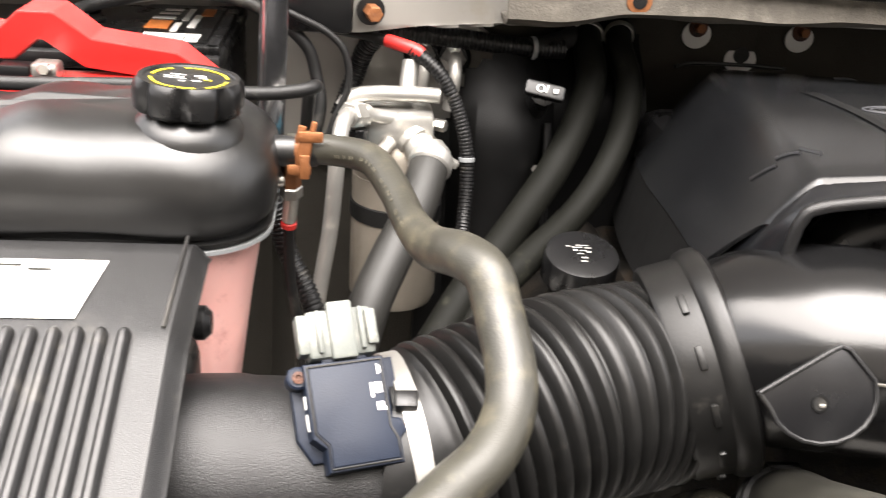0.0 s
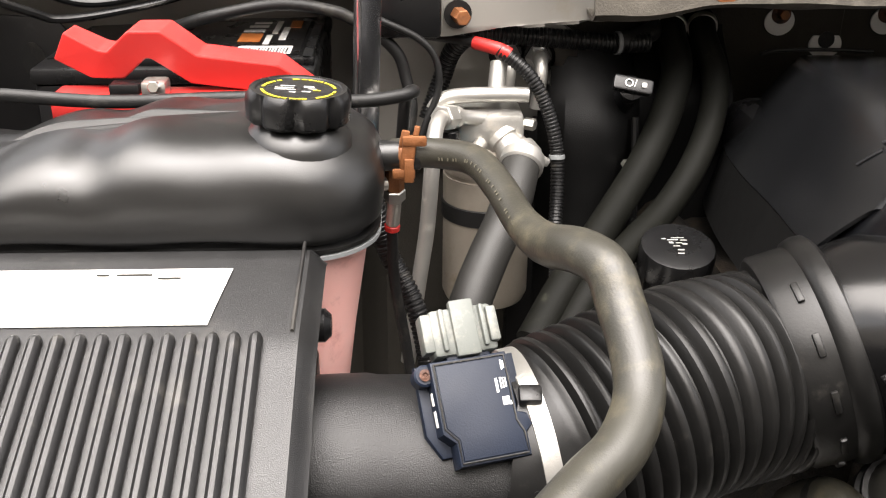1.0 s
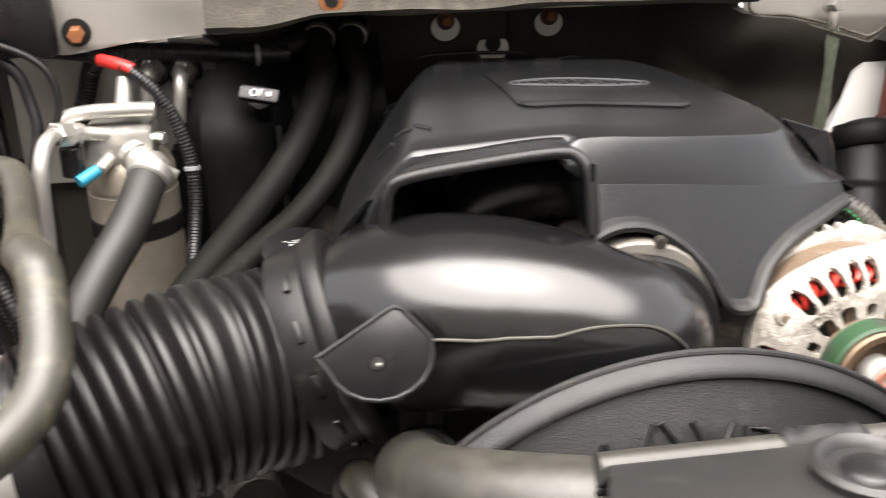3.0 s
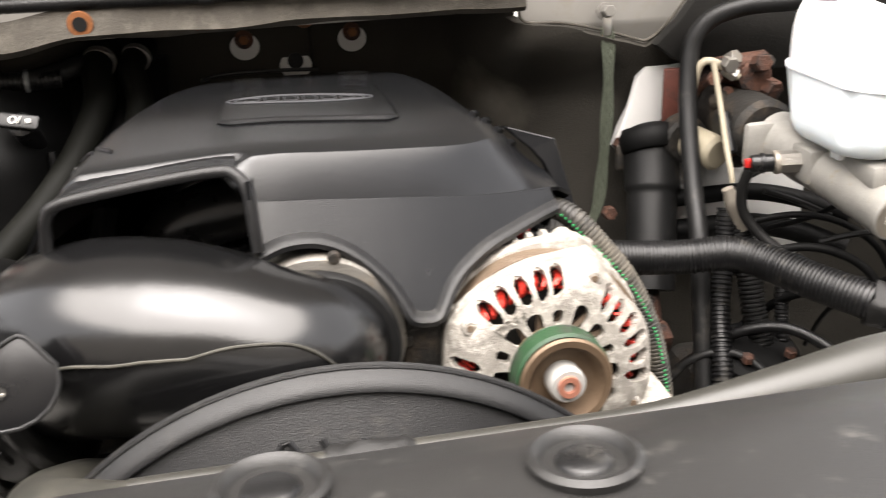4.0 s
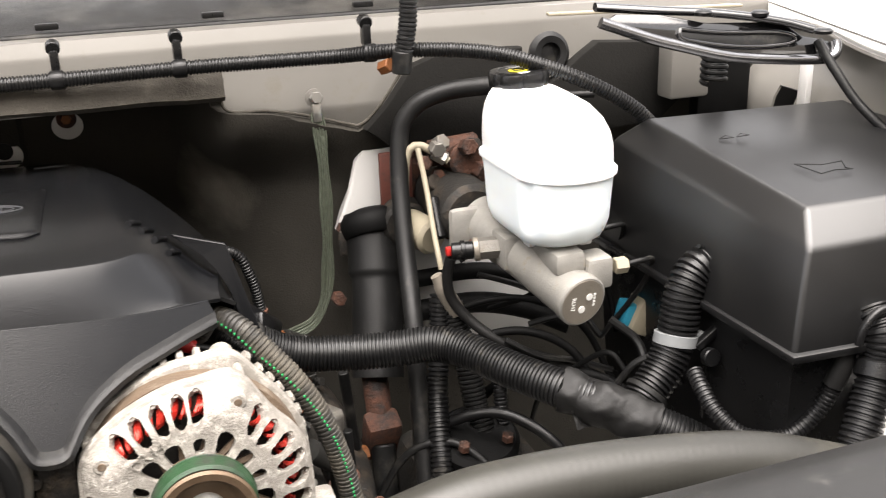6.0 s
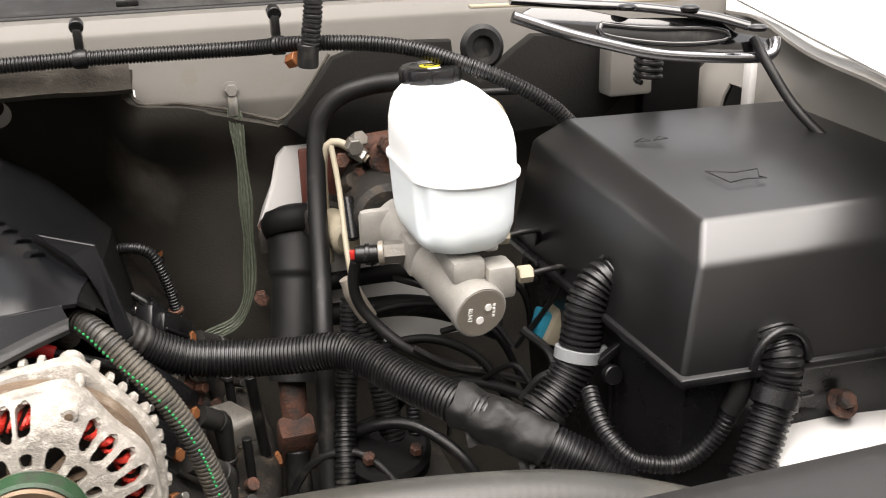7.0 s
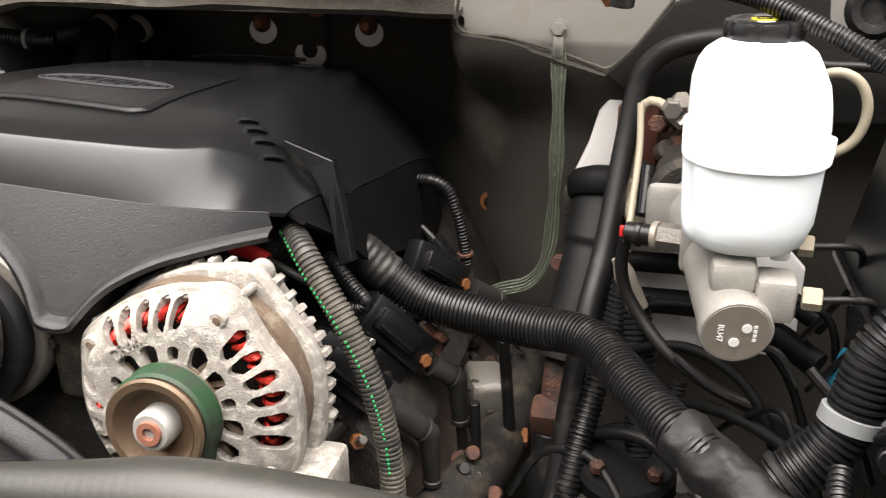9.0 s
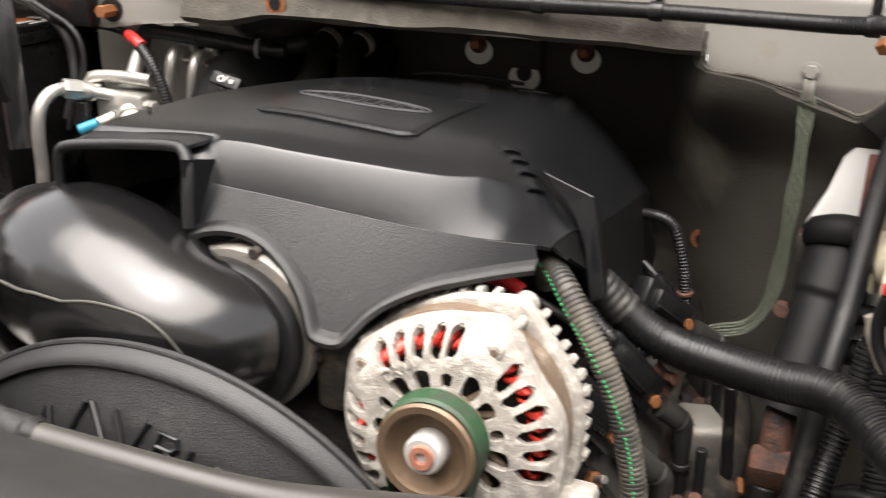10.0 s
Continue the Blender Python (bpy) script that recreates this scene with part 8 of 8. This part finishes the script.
# ---- bonnet hinge, strut and wing details ----
arm = [(0.634, 1.357), (0.677, 1.340), (0.711, 1.329), (0.761, 1.315), (0.818, 1.307), (0.870, 1.303), (0.884, 1.309), (0.886, 1.320), (0.867, 1.326), (0.849, 1.330), (0.837, 1.340), (0.807, 1.347), (0.744, 1.351), (0.700, 1.362), (0.653, 1.366)]
HP = Matrix.Translation((0, 0.80, 1.335)) @ Matrix.Rotation(radians(-24), 4, "X") @ Matrix(((1, 0, 0, 0), (0, 0, 1, 0), (0, 1, 0, 0), (0, 0, 0, 1)))
hg = part("hinge", prism([(x, z - 1.335) for x, z in arm], HP, 0.010, 0.003), GLOSSP, hood, "glossy black painted hinge arm")
# highlight along the black arm's lower edge, built as a grey metal tube
part("arm_edge", tube([HP @ Vector((x, z - 1.335 + 0.001, -0.002)) for x, z in arm[:8]], 0.0052, 12, 0.004), GLEAM, hg, "grey metal edge standing in for the highlight")
slot = [(0.715, 1.346), (0.760, 1.339), (0.815, 1.335), (0.838, 1.329), (0.834, 1.323), (0.80, 1.322), (0.755, 1.327), (0.715, 1.337)]
part("arm_slot", prism([(x, z - 1.335) for x, z in slot], HP @ Matrix.Translation((0, 0, -0.0012)), 0.002, 0.0005), RUBBER, hg)
part("slot_edge", tube([HP @ Vector((x, z - 1.335, -0.001)) for x, z in slot + slot[:1]], 0.0026, 10, 0.004), GLOSSP, hg)
part("upper_link", tube([(0.64, 0.83, 1.368), (0.70, 0.818, 1.362), (0.76, 0.81, 1.356), (0.82, 0.80, 1.346), (0.855, 0.79, 1.336)], 0.007, 14, 0.004, squash=0.6), GLOSSP, hg)
for x, y, z in ((0.80, 0.80, 1.352), (0.74, 0.805, 1.356), (0.855, 0.775, 1.334)):
    part("rivet", lathe([(0.008, 0), (0.009, 0.003), (0.006, 0.005), (0.001, 0.005)], Matrix.Translation((x, y, z)), 20), BLACK, hg)
part("flat_strip", box((0.726, 0.885, 1.3545), (0.20, 0.012, 0.003), 0.001, Matrix.Rotation(radians(-13), 4, "Z")), CREAM, hg, "cream painted flat strip")
spiral = [Vector((0.795 + 0.012 * math.cos(k * 0.6), 0.86 + 0.012 * math.sin(k * 0.6), 1.32 - 0.0006 * k)) for k in range(70)]
whole("hinge_spring", tube(spiral, 0.0026, 8, raw=True), RUBBER, "dark coil spring under the hinge", "spring")
bm = tube([(0.862, 0.79, 1.325), (0.868, 0.77, 1.30), (0.880, 0.74, 1.266), (0.897, 0.69, 1.234), (0.90, 0.60, 1.21)], 0.0045, 12)
whole("wing_cable", bm, RUBBER, "black cable along the inner wing", "cable")
bm = box((0.903, 0.850, 1.255), (0.008, 0.014, 0.085), 0.002)
whole("white_prop", bm, WHITEP, "white painted upright on the inner wing", "bracket")
# solid black block put in for the shade of the void behind the hinge
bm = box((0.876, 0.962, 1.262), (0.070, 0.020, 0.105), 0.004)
whole("wall_hinge_recess", bm, MATTE, "matte black block standing in for the shaded void behind the bonnet hinge", "bulkhead", kind="structure")
bm = box((0.815, 0.945, 1.285), (0.05, 0.03, 0.075), 0.004)
whole("cowl_end_bracket", bm, PAINT, "pewter painted end bracket of the cowl", "bracket")
# added black backing: gives the wing hole its shade instead of open ground
bm = sheet(lambda u, v: Vector((0.965 + 0.05 * u, 0.55 + 0.70 * u, 0.95 + 0.33 * v)), lin(0, 1, 10), lin(0, 1, 6), 0.004)
whole("arch_liner", bm, MATTE, "black sheet added behind the inner wing so that its hole looks dark", "arch liner")
bm = tube([(0.62, 0.95, 1.262), (0.66, 0.945, 1.263), (0.70, 0.94, 1.262)], 0.004, 10)
whole("short_pipe", bm, RUBBER, "short black pipe behind the reservoir", "pipe")

# passenger wing hinge seen at the edge
lh = part("hinge", tube([(-0.86, 0.95, 1.36), (-0.76, 1.0, 1.31), (-0.70, 1.02, 1.286), (-0.62, 1.05, 1.300), (-0.53, 1.08, 1.330)], 0.011, 14, squash=0.5), GLOSS, hood, "black painted hinge")
part("hinge_arm", tube([(-0.80, 0.90, 1.33), (-0.745, 0.98, 1.285), (-0.72, 1.0, 1.274), (-0.66, 1.03, 1.279), (-0.60, 1.05, 1.292)], 0.008, 14, squash=0.5), BLACK, lh)
sb = thing("side_bracket", "dark painted side bracket with a round hole", "bracket")
part("bracket_plate", prism([(-0.86, 1.12), (-0.735, 1.12), (-0.735, 1.245), (-0.75, 1.262), (-0.86, 1.27)], XZ(1.062), 0.006, 0.002), GLOSS, sb)
part("hole", prism([(-0.776 + 0.012 * math.cos(2 * math.pi * k / 24), 1.220 + 0.019 * math.sin(2 * math.pi * k / 24)) for k in range(24)], XZ(1.0605), 0.0012), RUBBER, sb)
bm = sheet(lambda u, v: Vector((-0.90 + 0.48 * u, 1.205 - 0.10 * (1 - u), 1.10 + 0.24 * v)), lin(0, 1, 12), lin(0, 1, 8), 0.003)
whole("wall_corner_passenger", bm, PAINT, "pewter painted corner panel behind the battery", "inner wing", kind="structure")

# loose wires low in the driver's corner
for pts, r, m in (
        ([(0.47, 0.86, 1.00), (0.50, 0.82, 1.055), (0.545, 0.79, 1.075), (0.585, 0.76, 1.06), (0.61, 0.74, 1.01)], 0.0042, MATTE),
        ([(0.46, 0.88, 1.03), (0.505, 0.84, 1.085), (0.56, 0.81, 1.098), (0.605, 0.78, 1.075), (0.63, 0.76, 1.02)], 0.0034, MATTE),
        ([(0.52, 0.86, 0.96), (0.535, 0.80, 1.02), (0.575, 0.75, 1.045), (0.62, 0.72, 1.03), (0.64, 0.70, 0.98)], 0.0048, MATTE),
        ([(0.44, 0.84, 0.93), (0.475, 0.80, 0.985), (0.52, 0.77, 1.00), (0.56, 0.73, 0.975), (0.58, 0.71, 0.92)], 0.0055, LOOM),
        ([(0.55, 0.88, 1.06), (0.57, 0.83, 1.09), (0.60, 0.80, 1.12), (0.635, 0.79, 1.11), (0.645, 0.78, 1.06)], 0.0030, MATTE),
        ([(0.40, 0.82, 0.90), (0.43, 0.80, 0.96), (0.47, 0.78, 0.975), (0.50, 0.75, 0.95), (0.51, 0.73, 0.90)], 0.0040, RUBBER),
        ([(0.57, 0.82, 0.95), (0.565, 0.78, 1.01), (0.585, 0.74, 1.055), (0.60, 0.715, 1.075), (0.61, 0.70, 1.06)], 0.0026, MATTE)):
    whole("loom_wire", tube(pts, r, 10), m, "thin insulated wire looping low beside the fuse box", "wire", group="loom wires")
pump = thing("steering_gear", "dirty cast steering gear on the frame rail", "steering gear")
part("casing", box((0.50, 0.80, 0.88), (0.13, 0.16, 0.13), 0.02), DARKMET, pump)
part("top_cover", rod((0.50, 0.80, 0.94), (0.50, 0.79, 0.972), 0.042, 28, 0.005), MATTE, pump)
for k in range(4):
    a = radians(45 + 90 * k)
    c = Vector((0.50 + 0.032 * math.cos(a), 0.793 + 0.032 * math.sin(a), 0.970))
    part("cover_bolt", hexa(c, c + Vector((0, -0.002, 0.008)), 0.006), RUST, pump)
